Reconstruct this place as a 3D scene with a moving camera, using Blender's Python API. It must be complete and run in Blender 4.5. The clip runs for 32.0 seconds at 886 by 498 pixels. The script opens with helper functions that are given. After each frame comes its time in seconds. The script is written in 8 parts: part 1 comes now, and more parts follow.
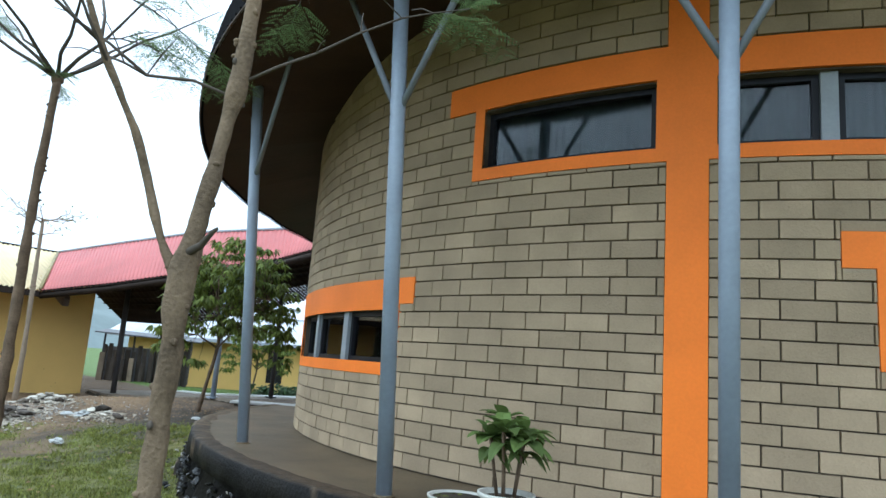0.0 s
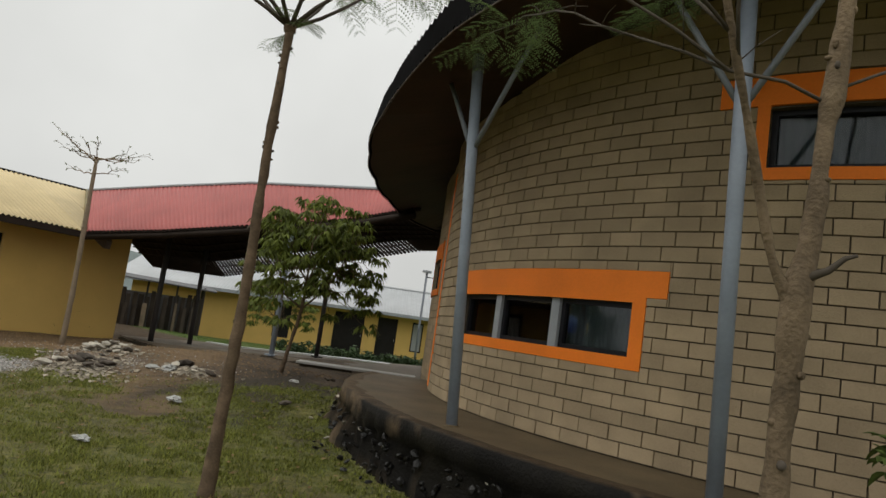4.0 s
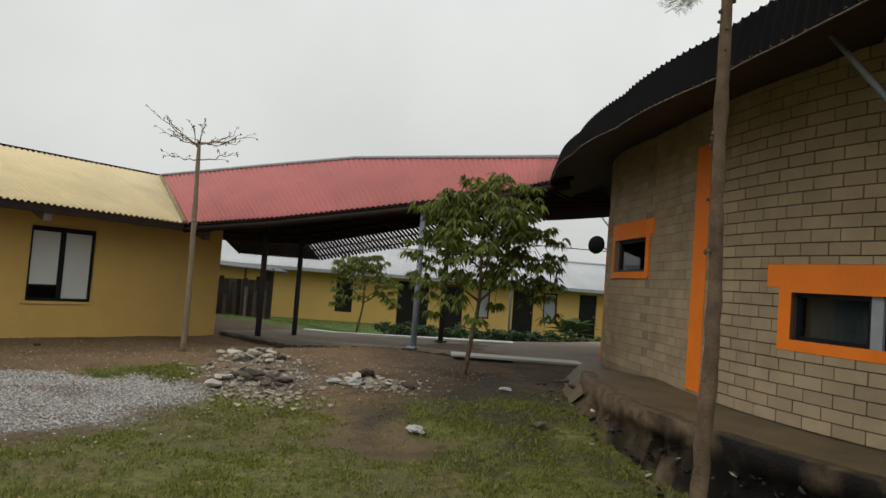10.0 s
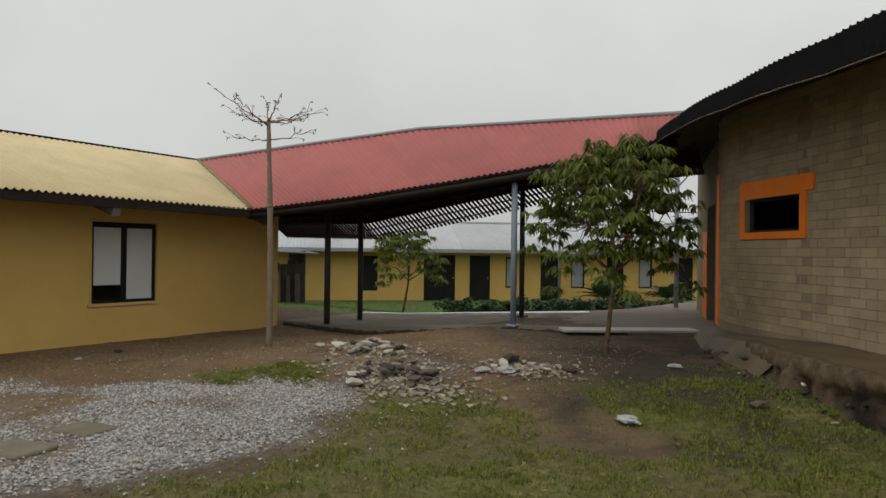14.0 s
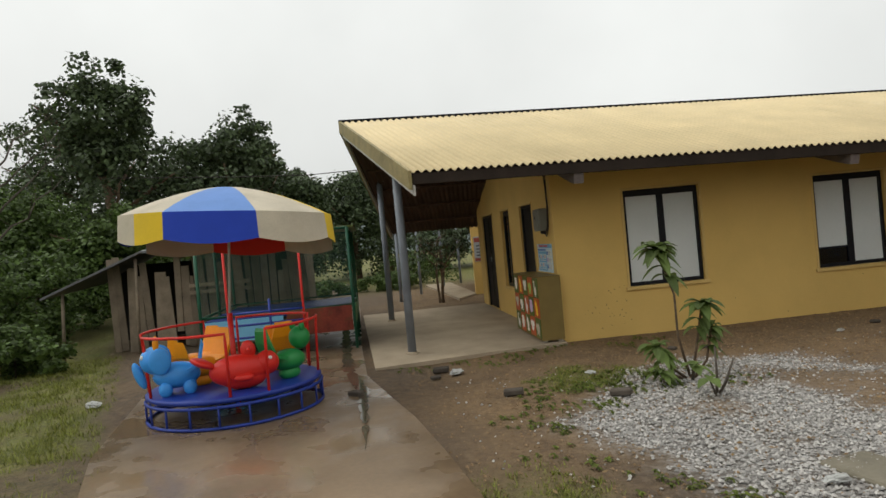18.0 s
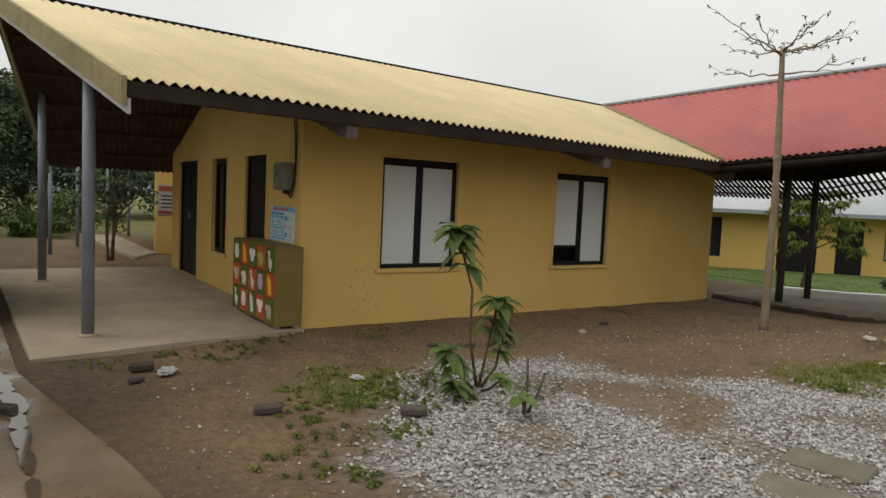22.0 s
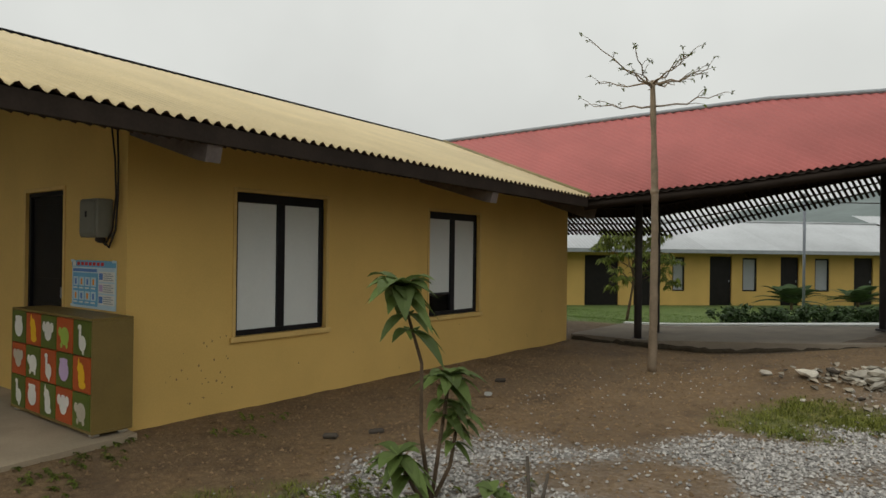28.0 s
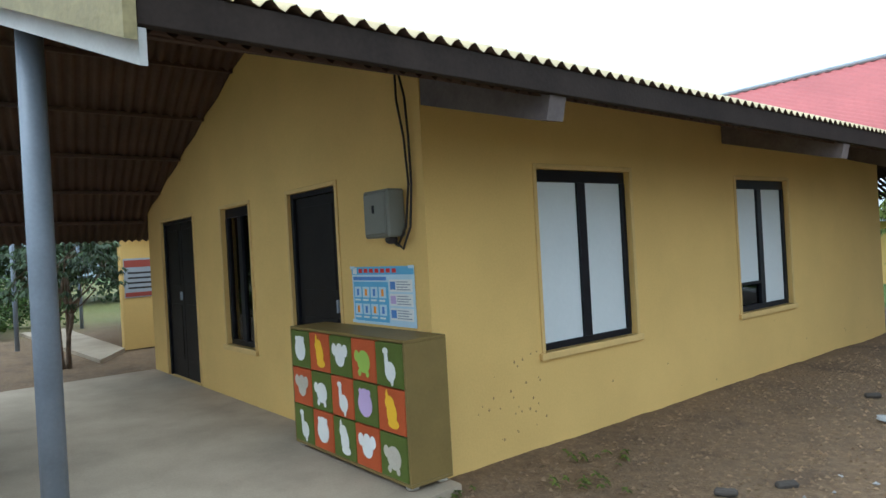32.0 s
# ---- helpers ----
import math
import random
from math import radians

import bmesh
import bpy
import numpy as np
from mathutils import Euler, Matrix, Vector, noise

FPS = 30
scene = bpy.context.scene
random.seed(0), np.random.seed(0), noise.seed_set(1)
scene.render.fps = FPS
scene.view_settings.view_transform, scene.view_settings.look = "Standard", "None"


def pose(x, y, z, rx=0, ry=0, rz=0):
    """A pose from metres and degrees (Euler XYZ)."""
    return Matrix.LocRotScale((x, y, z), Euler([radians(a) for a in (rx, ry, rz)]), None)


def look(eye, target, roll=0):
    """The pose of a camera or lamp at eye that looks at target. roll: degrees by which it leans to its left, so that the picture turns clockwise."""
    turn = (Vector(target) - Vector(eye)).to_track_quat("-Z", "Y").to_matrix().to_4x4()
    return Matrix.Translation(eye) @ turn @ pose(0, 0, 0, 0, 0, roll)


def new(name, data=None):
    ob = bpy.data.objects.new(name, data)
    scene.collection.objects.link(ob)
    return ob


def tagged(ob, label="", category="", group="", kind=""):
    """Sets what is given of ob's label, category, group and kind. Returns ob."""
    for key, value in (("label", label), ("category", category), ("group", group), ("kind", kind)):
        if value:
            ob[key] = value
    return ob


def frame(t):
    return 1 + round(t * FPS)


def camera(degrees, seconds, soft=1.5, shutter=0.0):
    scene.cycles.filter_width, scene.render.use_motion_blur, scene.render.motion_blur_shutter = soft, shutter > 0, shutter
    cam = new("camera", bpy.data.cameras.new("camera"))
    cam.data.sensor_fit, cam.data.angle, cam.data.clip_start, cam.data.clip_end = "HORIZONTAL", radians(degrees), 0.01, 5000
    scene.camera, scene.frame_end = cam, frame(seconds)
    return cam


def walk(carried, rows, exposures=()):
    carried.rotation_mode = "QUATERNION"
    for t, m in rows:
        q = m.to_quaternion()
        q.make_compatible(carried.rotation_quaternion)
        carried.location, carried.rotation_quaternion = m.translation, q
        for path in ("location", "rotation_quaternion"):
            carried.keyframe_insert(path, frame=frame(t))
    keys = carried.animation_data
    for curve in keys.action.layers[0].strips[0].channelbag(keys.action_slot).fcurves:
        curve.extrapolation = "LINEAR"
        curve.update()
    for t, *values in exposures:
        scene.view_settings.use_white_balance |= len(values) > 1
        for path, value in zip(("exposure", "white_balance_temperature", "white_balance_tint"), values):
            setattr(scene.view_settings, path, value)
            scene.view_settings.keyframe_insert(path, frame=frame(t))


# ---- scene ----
cam = camera(67.0, 32.0)
PATH = [
    (0, (3.812, 2.953, 1.267), (2.456, 4.382, 1.608), 4.2),
    (0.5, (3.487, 2.744, 1.272), (2.08, 4.15, 1.485), 3.2),
    (1, (3.119, 2.658, 1.282), (1.708, 4.071, 1.392), -2.4),
    (1.5, (2.931, 2.417, 1.313), (1.473, 3.752, 1.614), -1.4),
    (2, (2.812, 2.167, 1.328), (1.306, 3.441, 1.657), -0.9),
    (2.5, (2.634, 2.073, 1.334), (1.051, 3.278, 1.54), -6.0),
    (3, (2.395, 2.01, 1.323), (0.816, 3.221, 1.523), -1.6),
    (3.5, (2.281, 1.876, 1.276), (0.795, 3.189, 1.542), 2.2),
    (4, (2.178, 1.764, 1.265), (0.896, 3.28, 1.501), 8.1),
    (4.5, (1.931, 1.774, 1.256), (0.826, 3.422, 1.503), 5.1),
    (6.5, (0.839, 1.522, 1.484), (0.421, 3.455, 1.777), 7.5),
    (7, (0.54, 1.373, 1.521), (0.279, 3.331, 1.83), 6.6),
    (7.5, (0.19, 1.32, 1.558), (-0.115, 3.281, 1.806), 0.4),
    (8, (-0.05, 1.343, 1.586), (-0.615, 3.237, 1.89), 4.2),
    (8.5, (-0.195, 1.211, 1.571), (-0.951, 3.047, 1.813), 3.5),
    (9, (-0.325, 1.222, 1.514), (-1.267, 2.967, 1.769), 6.3),
    (9.5, (-0.487, 1.045, 1.534), (-1.67, 2.645, 1.737), 3.1),
    (10, (-0.634, 0.934, 1.511), (-1.902, 2.477, 1.607), 4.4),
    (10.5, (-0.812, 0.786, 1.528), (-2.083, 2.33, 1.49), 3.2),
    (11, (-1.081, 0.717, 1.568), (-2.626, 1.985, 1.627), 0.7),
    (11.5, (-1.304, 0.66, 1.558), (-3.029, 1.672, 1.609), 2.2),
    (12, (-1.525, 0.6, 1.553), (-3.23, 1.64, 1.65), -0.5),
    (12.5, (-1.806, 0.535, 1.553), (-3.444, 1.681, 1.624), 1.5),
    (13, (-2.123, 0.451, 1.556), (-3.688, 1.691, 1.663), 2.7),
    (13.5, (-2.378, 0.343, 1.535), (-3.577, 1.944, 1.557), 0.8),
    (15.5, (-3.46, -0.309, 1.513), (-4.804, 1.17, 1.429), 0.7),
    (16, (-3.659, -0.419, 1.501), (-5.201, 0.851, 1.409), 2.2),
    (16.5, (-3.917, -0.404, 1.478), (-5.58, 0.707, 1.441), -0.7),
    (17, (-4.179, -0.542, 1.443), (-5.969, 0.345, 1.346), 0.3),
    (17.5, (-4.431, -0.786, 1.471), (-6.31, -0.114, 1.345), -4.6),
    (18, (-4.629, -0.952, 1.499), (-6.617, -0.731, 1.477), -5.3),
    (18.5, (-4.926, -0.918, 1.486), (-6.923, -0.826, 1.418), -3.2),
    (19, (-5.12, -1.081, 1.512), (-7.091, -0.751, 1.453), -0.9),
    (19.5, (-5.388, -1.177, 1.56), (-7.286, -0.554, 1.461), 0.0),
    (20, (-5.723, -1.223, 1.55), (-7.592, -0.512, 1.555), 1.7),
    (20.5, (-5.905, -1.277, 1.506), (-7.737, -0.477, 1.432), 3.6),
    (21, (-6.072, -1.366, 1.49), (-7.82, -0.405, 1.345), 1.4),
    (21.5, (-6.291, -1.355, 1.477), (-7.989, -0.31, 1.322), 0.7),
    (22, (-6.514, -1.294, 1.491), (-8.16, -0.167, 1.345), 2.6),
    (22.5, (-6.683, -1.366, 1.483), (-8.206, -0.071, 1.407), 1.5),
    (23, (-6.924, -1.46, 1.464), (-8.338, -0.048, 1.372), 2.8),
    (23.5, (-7.103, -1.342, 1.526), (-8.395, 0.18, 1.399), 3.2),
    (23.7, (-7.148, -1.288, 1.535), (-8.301, 0.341, 1.408), 4.9),
    (24, (-7.229, -1.241, 1.541), (-8.145, 0.528, 1.368), 6.9),
    (24.2, (-7.317, -1.232, 1.557), (-8.018, 0.634, 1.393), 6.0),
    (24.5, (-7.461, -1.225, 1.575), (-7.904, 0.72, 1.434), 3.7),
    (26.5, (-7.754, -0.86, 1.522), (-8.146, 1.1, 1.6), 1.2),
    (27, (-7.893, -0.907, 1.522), (-8.693, 0.92, 1.669), 1.6),
    (27.5, (-8.01, -1.066, 1.485), (-9.056, 0.638, 1.541), -0.1),
    (28, (-8.288, -1.109, 1.437), (-9.505, 0.478, 1.446), 0.7),
    (28.5, (-8.543, -1.107, 1.458), (-9.998, 0.263, 1.538), -1.0),
    (29, (-8.792, -1.057, 1.426), (-10.293, 0.265, 1.444), 2.6),
    (29.5, (-9.061, -1.098, 1.458), (-10.452, 0.339, 1.514), 0.5),
    (30, (-9.353, -0.998, 1.438), (-10.798, 0.384, 1.425), 0.2),
    (30.5, (-9.603, -0.945, 1.426), (-11.205, 0.252, 1.411), -0.5),
    (31, (-9.781, -0.984, 1.419), (-11.372, 0.228, 1.443), 0.3),
    (31.5, (-9.946, -1.014, 1.438), (-11.505, 0.239, 1.439), -1.3),
    (32, (-10.145, -0.961, 1.432), (-11.71, 0.285, 1.429), -3.2),
]
EXPOSURES = [(0.0, 1.2, 5150, 1), (0.6, 0.8, 5600, 1), (1.05, 0.25, 6400, 1), (2.0, -0.05, 6700, 7), (4.5, 0.1, 6700, 7), (6.3, 1.2, 5050, 1), (7.4, 1.2, 5100, 1), (8.5, 0.3, 6300, 5), (10.0, 0.0, 6600, 7), (11.0, 0.1, 6650, 7), (12.0, -0.3, 6700, 7), (13.0, -0.25, 6600, 7), (16.0, 0.05, 6700, 7), (19.0, 0.3, 6600, 6), (20.0, 0.2, 6700, 7), (23.0, 0.2, 6700, 7), (24.2, 0.15, 6800, 7), (26.8, -0.1, 6700, 6), (28.0, -0.05, 6700, 5), (29.5, 0.1, 6600, 6), (30.2, 0.1, 6800, 6), (31.0, 0.7, 5600, 2), (31.5, 0.72, 5500, 2), (32.0, 1.1, 5100, 1)]
walk(cam, [(t, look(eye, target, roll)) for t, eye, target, roll in PATH], EXPOSURES)

# ---- world and light ----
world = bpy.data.worlds.new("sky")
scene.world = world
world.use_nodes = True
wn, wl = world.node_tree.nodes, world.node_tree.links
wn.clear()
w_out = wn.new("ShaderNodeOutputWorld")
w_bg = wn.new("ShaderNodeBackground")
w_sky = wn.new("ShaderNodeTexSky")
w_sky.sky_type, w_sky.sun_disc = "NISHITA", False
w_sky.sun_elevation, w_sky.sun_rotation = radians(55), radians(200)
w_sky.dust_density, w_sky.air_density = 6.0, 1.0
w_hsv = wn.new("ShaderNodeHueSaturation")
w_hsv.inputs["Saturation"].default_value = 0.05
w_map = wn.new("ShaderNodeTexCoord")
w_noise = wn.new("ShaderNodeTexNoise")
w_noise.inputs["Scale"].default_value, w_noise.inputs["Detail"].default_value = 1.6, 5.0
w_ramp = wn.new("ShaderNodeMapRange")
w_ramp.inputs["From Min"].default_value, w_ramp.inputs["From Max"].default_value = 0.3, 0.7
w_ramp.inputs["To Min"].default_value, w_ramp.inputs["To Max"].default_value = 0.86, 1.1
w_flat = wn.new("ShaderNodeMix")
w_flat.data_type, w_flat.blend_type = "RGBA", "MIX"
w_flat.inputs["Factor"].default_value = 0.8
w_flat.inputs["B"].default_value = (8.6, 8.7, 8.8, 1)
w_mul = wn.new("ShaderNodeMix")
w_mul.data_type, w_mul.blend_type = "RGBA", "MULTIPLY"
w_mul.inputs["Factor"].default_value = 1.0
wl.new(w_sky.outputs["Color"], w_hsv.inputs["Color"])
wl.new(w_hsv.outputs["Color"], w_flat.inputs["A"])
wl.new(w_map.outputs["Generated"], w_noise.inputs["Vector"])
wl.new(w_noise.outputs["Fac"], w_ramp.inputs["Value"])
w_sep = wn.new("ShaderNodeSeparateXYZ")
w_up = wn.new("ShaderNodeMapRange")
w_up.inputs["To Min"].default_value, w_up.inputs["To Max"].default_value = 0.86, 1.30
w_dome = wn.new("ShaderNodeMath")
w_dome.operation = "MULTIPLY"
wl.new(w_map.outputs["Generated"], w_sep.inputs["Vector"])
wl.new(w_sep.outputs["Z"], w_up.inputs["Value"])
wl.new(w_up.outputs["Result"], w_dome.inputs[0])
wl.new(w_ramp.outputs["Result"], w_dome.inputs[1])
wl.new(w_flat.outputs["Result"], w_mul.inputs["A"])
wl.new(w_dome.outputs["Value"], w_mul.inputs["B"])
wl.new(w_mul.outputs["Result"], w_bg.inputs["Color"])
wl.new(w_bg.outputs["Background"], w_out.inputs["Surface"])
w_bg.inputs["Strength"].default_value = 0.10

sun = new("sun", bpy.data.lights.new("sun", "SUN"))
sun.data.energy, sun.data.angle, sun.data.color = 0.5, radians(30), (1.0, 0.97, 0.92)
sun.matrix_world = look((0, 0, 0), (-math.sin(radians(200)) * 0.57, -math.cos(radians(200)) * 0.57, -0.82))


# ---- materials ----
def mat(name, col, rough=0.8, metal=0.0, var=0.25, scale=6.0, fine=60.0, bump=0.15, dark=None, spec=0.3, island=0.0, rnd=0.0, stain=0.0, stain_col=(0.05, 0.04, 0.03)):
    """A procedural surface: a base colour varied at a broad and a fine scale, with fine relief."""
    m = bpy.data.materials.new(name)
    m.use_nodes = True
    n, l = m.node_tree.nodes, m.node_tree.links
    b = n["Principled BSDF"]
    b.inputs["Roughness"].default_value, b.inputs["Metallic"].default_value = rough, metal
    b.inputs["Specular IOR Level"].default_value = spec
    tc = n.new("ShaderNodeTexCoord")
    broad, small = n.new("ShaderNodeTexNoise"), n.new("ShaderNodeTexNoise")
    broad.inputs["Scale"].default_value, small.inputs["Scale"].default_value = scale, fine
    broad.inputs["Detail"].default_value, small.inputs["Detail"].default_value = 5.0, 4.0
    geo = n.new("ShaderNodeNewGeometry")
    for t in (broad, small):
        l.new(geo.outputs["Position"], t.inputs["Vector"])
    add = n.new("ShaderNodeMath")
    add.operation = "MULTIPLY_ADD"
    add.inputs[1].default_value = 0.45
    l.new(small.outputs["Fac"], add.inputs[0])
    l.new(broad.outputs["Fac"], add.inputs[2])
    mr = n.new("ShaderNodeMapRange")
    mr.inputs["From Min"].default_value, mr.inputs["From Max"].default_value = 0.45, 1.0
    l.new(add.outputs[0], mr.inputs["Value"])
    mix = n.new("ShaderNodeMix")
    mix.data_type = "RGBA"
    lo = dark or tuple(c * (1 - var) for c in col)
    hi = tuple(min(1, c * (1 + var * 0.6)) for c in col)
    mix.inputs["A"].default_value, mix.inputs["B"].default_value = (*lo, 1), (*hi, 1)
    l.new(mr.outputs["Result"], mix.inputs["Factor"])
    out = mix.outputs["Result"]
    if island or rnd:
        src = n.new("ShaderNodeObjectInfo").outputs["Random"] if rnd else geo.outputs["Random Per Island"]
        v = n.new("ShaderNodeMapRange")
        amount = rnd or island
        v.inputs["To Min"].default_value, v.inputs["To Max"].default_value = 1 - amount, 1 + amount
        l.new(src, v.inputs["Value"])
        hs = n.new("ShaderNodeHueSaturation")
        l.new(v.outputs["Result"], hs.inputs["Value"])
        l.new(out, hs.inputs["Color"])
        out = hs.outputs["Color"]
    if stain:
        st, sr = n.new("ShaderNodeTexNoise"), n.new("ShaderNodeMapRange")
        st.inputs["Scale"].default_value, st.inputs["Detail"].default_value, st.inputs["Roughness"].default_value = 1.3, 8.0, 0.7
        l.new(geo.outputs["Position"], st.inputs["Vector"])
        sr.inputs["From Min"].default_value, sr.inputs["From Max"].default_value, sr.inputs["To Max"].default_value = 0.5, 0.75, stain
        l.new(st.outputs["Fac"], sr.inputs["Value"])
        sm = n.new("ShaderNodeMix")
        sm.data_type = "RGBA"
        sm.inputs["B"].default_value = (*stain_col, 1)
        l.new(sr.outputs["Result"], sm.inputs["Factor"])
        l.new(out, sm.inputs["A"])
        out = sm.outputs["Result"]
    l.new(out, b.inputs["Base Color"])
    if bump:
        bp = n.new("ShaderNodeBump")
        bp.inputs["Strength"].default_value, bp.inputs["Distance"].default_value = bump, 0.01
        l.new(small.outputs["Fac"], bp.inputs["Height"])
        l.new(bp.outputs["Normal"], b.inputs["Normal"])
    return m


M_BLOCK = mat("pressed block", (0.355, 0.272, 0.173), 0.92, var=0.22, scale=3.0, fine=90, bump=0.35, rnd=0.13, stain=0.25, stain_col=(0.2, 0.16, 0.11))
M_BLOCK_FAR = mat("pressed block joined", (0.355, 0.272, 0.173), 0.92, var=0.22, scale=3.0, fine=90, bump=0.35, island=0.13, stain=0.25, stain_col=(0.2, 0.16, 0.11))
M_MORTAR_FULL = mat("flush mortar", (0.25, 0.195, 0.13), 0.93, var=0.3, scale=3, fine=70, bump=0.3, stain=0.3, stain_col=(0.17, 0.135, 0.09))
M_MORTAR = mat("recessed mortar", (0.085, 0.068, 0.049), 0.95, var=0.4, scale=4, fine=80, bump=0.4, stain=0.85, stain_col=(0.22, 0.178, 0.125))
M_PLASTER = mat("old plaster", (0.225, 0.175, 0.115), 0.92, var=0.25, scale=1.6, fine=50, bump=0.2, stain=0.35, stain_col=(0.2, 0.17, 0.12))
M_ORANGE = mat("orange paint", (0.86, 0.21, 0.015), 0.6, var=0.12, scale=2.5, fine=60, bump=0.12)
M_COLUMN = mat("grey blue paint", (0.27, 0.31, 0.37), 0.45, var=0.14, scale=5, fine=40, bump=0.06, stain=0.2, stain_col=(0.15, 0.13, 0.11))
M_FRAME = mat("dark window frame", (0.012, 0.012, 0.015), 0.4, spec=0.2, var=0.3, scale=8, bump=0.03)
M_DARKDOOR = mat("dark door", (0.014, 0.012, 0.011), 0.5, spec=0.2, var=0.35, scale=5, fine=40, bump=0.08)
M_PALECON = mat("pale concrete", (0.48, 0.47, 0.44), 0.8, var=0.15, scale=3, fine=60, bump=0.15, stain=0.3, stain_col=(0.3, 0.28, 0.24))
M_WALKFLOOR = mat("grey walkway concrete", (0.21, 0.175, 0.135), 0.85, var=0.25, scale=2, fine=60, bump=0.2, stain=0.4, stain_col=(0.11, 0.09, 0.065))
M_MULLION = mat("grey mullion", (0.30, 0.32, 0.34), 0.5, var=0.15)
M_SOFFIT = mat("brown soffit", (0.042, 0.021, 0.012), 0.7, var=0.35, scale=2, fine=30, bump=0.1)
M_FASCIA = mat("dark sheet fascia", (0.010, 0.0095, 0.010), 0.8, spec=0.05, var=0.3, scale=3, fine=30, bump=0.1)
M_YWALL = mat("yellow render", (0.68, 0.455, 0.145), 0.88, var=0.1, scale=1.2, fine=70, bump=0.12, stain=0.12, stain_col=(0.36, 0.24, 0.09))
M_YTRIM = mat("yellow moulding", (0.64, 0.44, 0.16), 0.85, var=0.12, scale=4)
M_YROOF = mat("sand yellow sheet", (0.71, 0.57, 0.33), 0.5, 0.0, rnd=0.05, var=0.14, scale=1.2, fine=25, bump=0.05, stain=0.18, stain_col=(0.4, 0.32, 0.2))
M_RROOF = mat("red sheet", (0.43, 0.125, 0.115), 0.5, 0.0, rnd=0.08, var=0.16, scale=1.2, fine=25, bump=0.05, stain=0.2, stain_col=(0.32, 0.11, 0.09))
M_WROOF = mat("pale sheet", (0.52, 0.535, 0.55), 0.45, 0.2, rnd=0.06, var=0.14, scale=0.6, fine=8, bump=0.05, stain=0.3, stain_col=(0.36, 0.37, 0.38))
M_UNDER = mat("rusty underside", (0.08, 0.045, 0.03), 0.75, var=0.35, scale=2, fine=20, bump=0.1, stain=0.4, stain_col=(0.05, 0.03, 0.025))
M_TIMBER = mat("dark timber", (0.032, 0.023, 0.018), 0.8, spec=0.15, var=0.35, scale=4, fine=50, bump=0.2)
M_BARGE = mat("mossy board", (0.27, 0.22, 0.10), 0.55, var=0.35, scale=5, fine=40, bump=0.2, stain=0.5, stain_col=(0.07, 0.075, 0.03))
M_BRACKET = mat("grey rafter end", (0.16, 0.13, 0.12), 0.8, var=0.3, scale=5, fine=40, bump=0.1)
M_POSTSTEEL = mat("grey steel post", (0.20, 0.22, 0.25), 0.45, var=0.18, scale=5, bump=0.05)
M_POSTDARK = mat("dark post", (0.05, 0.045, 0.045), 0.6, var=0.3, scale=5, bump=0.1)
M_CONCRETE = mat("worn concrete", (0.385, 0.31, 0.218), 0.85, var=0.22, scale=2, fine=60, bump=0.2, stain=0.4, stain_col=(0.17, 0.14, 0.11))
w_m = mat("puddled wet concrete", (0.195, 0.135, 0.081), 0.3, var=0.4, scale=1.0, fine=30, bump=0.05, spec=0.5, stain=0.6, stain_col=(0.09, 0.062, 0.038))
w_nodes, w_links = w_m.node_tree.nodes, w_m.node_tree.links
w_wet, w_rough, w_geo = w_nodes.new("ShaderNodeTexNoise"), w_nodes.new("ShaderNodeMapRange"), w_nodes.new("ShaderNodeNewGeometry")
w_wet.inputs["Scale"].default_value, w_wet.inputs["Detail"].default_value = 1.4, 4.0
w_rough.inputs["From Min"].default_value, w_rough.inputs["From Max"].default_value = 0.42, 0.62
w_rough.inputs["To Min"].default_value, w_rough.inputs["To Max"].default_value = 0.5, 0.1
w_links.new(w_geo.outputs["Position"], w_wet.inputs["Vector"])
w_links.new(w_wet.outputs["Fac"], w_rough.inputs["Value"])
w_links.new(w_rough.outputs["Result"], w_nodes["Principled BSDF"].inputs["Roughness"])
M_WETPATH = w_m
M_WATER = mat("standing water", (0.10, 0.075, 0.05), 0.07, var=0.2, scale=3, bump=0.0, spec=0.6)
M_BLACKSTONE = mat("wet black stone", (0.011, 0.010, 0.009), 0.28, var=0.5, scale=14, fine=60, bump=0.6, rnd=0.4)
M_MOSSCON = mat("damp brown concrete", (0.115, 0.085, 0.048), 0.6, var=0.4, scale=2.5, fine=50, bump=0.35, stain=0.6, stain_col=(0.06, 0.05, 0.032))
M_CURTAIN = mat("window curtain", (0.30, 0.33, 0.31), 0.9, var=0.3, scale=3, fine=30, bump=0.1)
M_PAPER = mat("white pane covering", (0.66, 0.68, 0.66), 0.55, var=0.06, scale=1.5, fine=30, bump=0.03)
M_BARK_MOTTLED = mat("mottled tan bark", (0.175, 0.128, 0.08), 0.95, var=0.6, scale=7, fine=70, bump=0.8, stain=0.65, stain_col=(0.085, 0.06, 0.038))
M_BARK = mat("grey brown bark", (0.145, 0.10, 0.064), 0.95, var=0.55, scale=11, fine=80, bump=0.6, stain=0.5, stain_col=(0.075, 0.058, 0.036))
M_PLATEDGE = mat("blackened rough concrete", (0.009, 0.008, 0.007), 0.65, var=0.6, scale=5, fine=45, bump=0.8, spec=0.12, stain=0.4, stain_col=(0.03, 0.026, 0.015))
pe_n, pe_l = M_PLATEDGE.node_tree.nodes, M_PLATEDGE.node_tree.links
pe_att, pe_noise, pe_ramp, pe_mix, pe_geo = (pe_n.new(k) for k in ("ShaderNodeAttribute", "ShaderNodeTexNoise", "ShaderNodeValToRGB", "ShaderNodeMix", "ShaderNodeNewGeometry"))
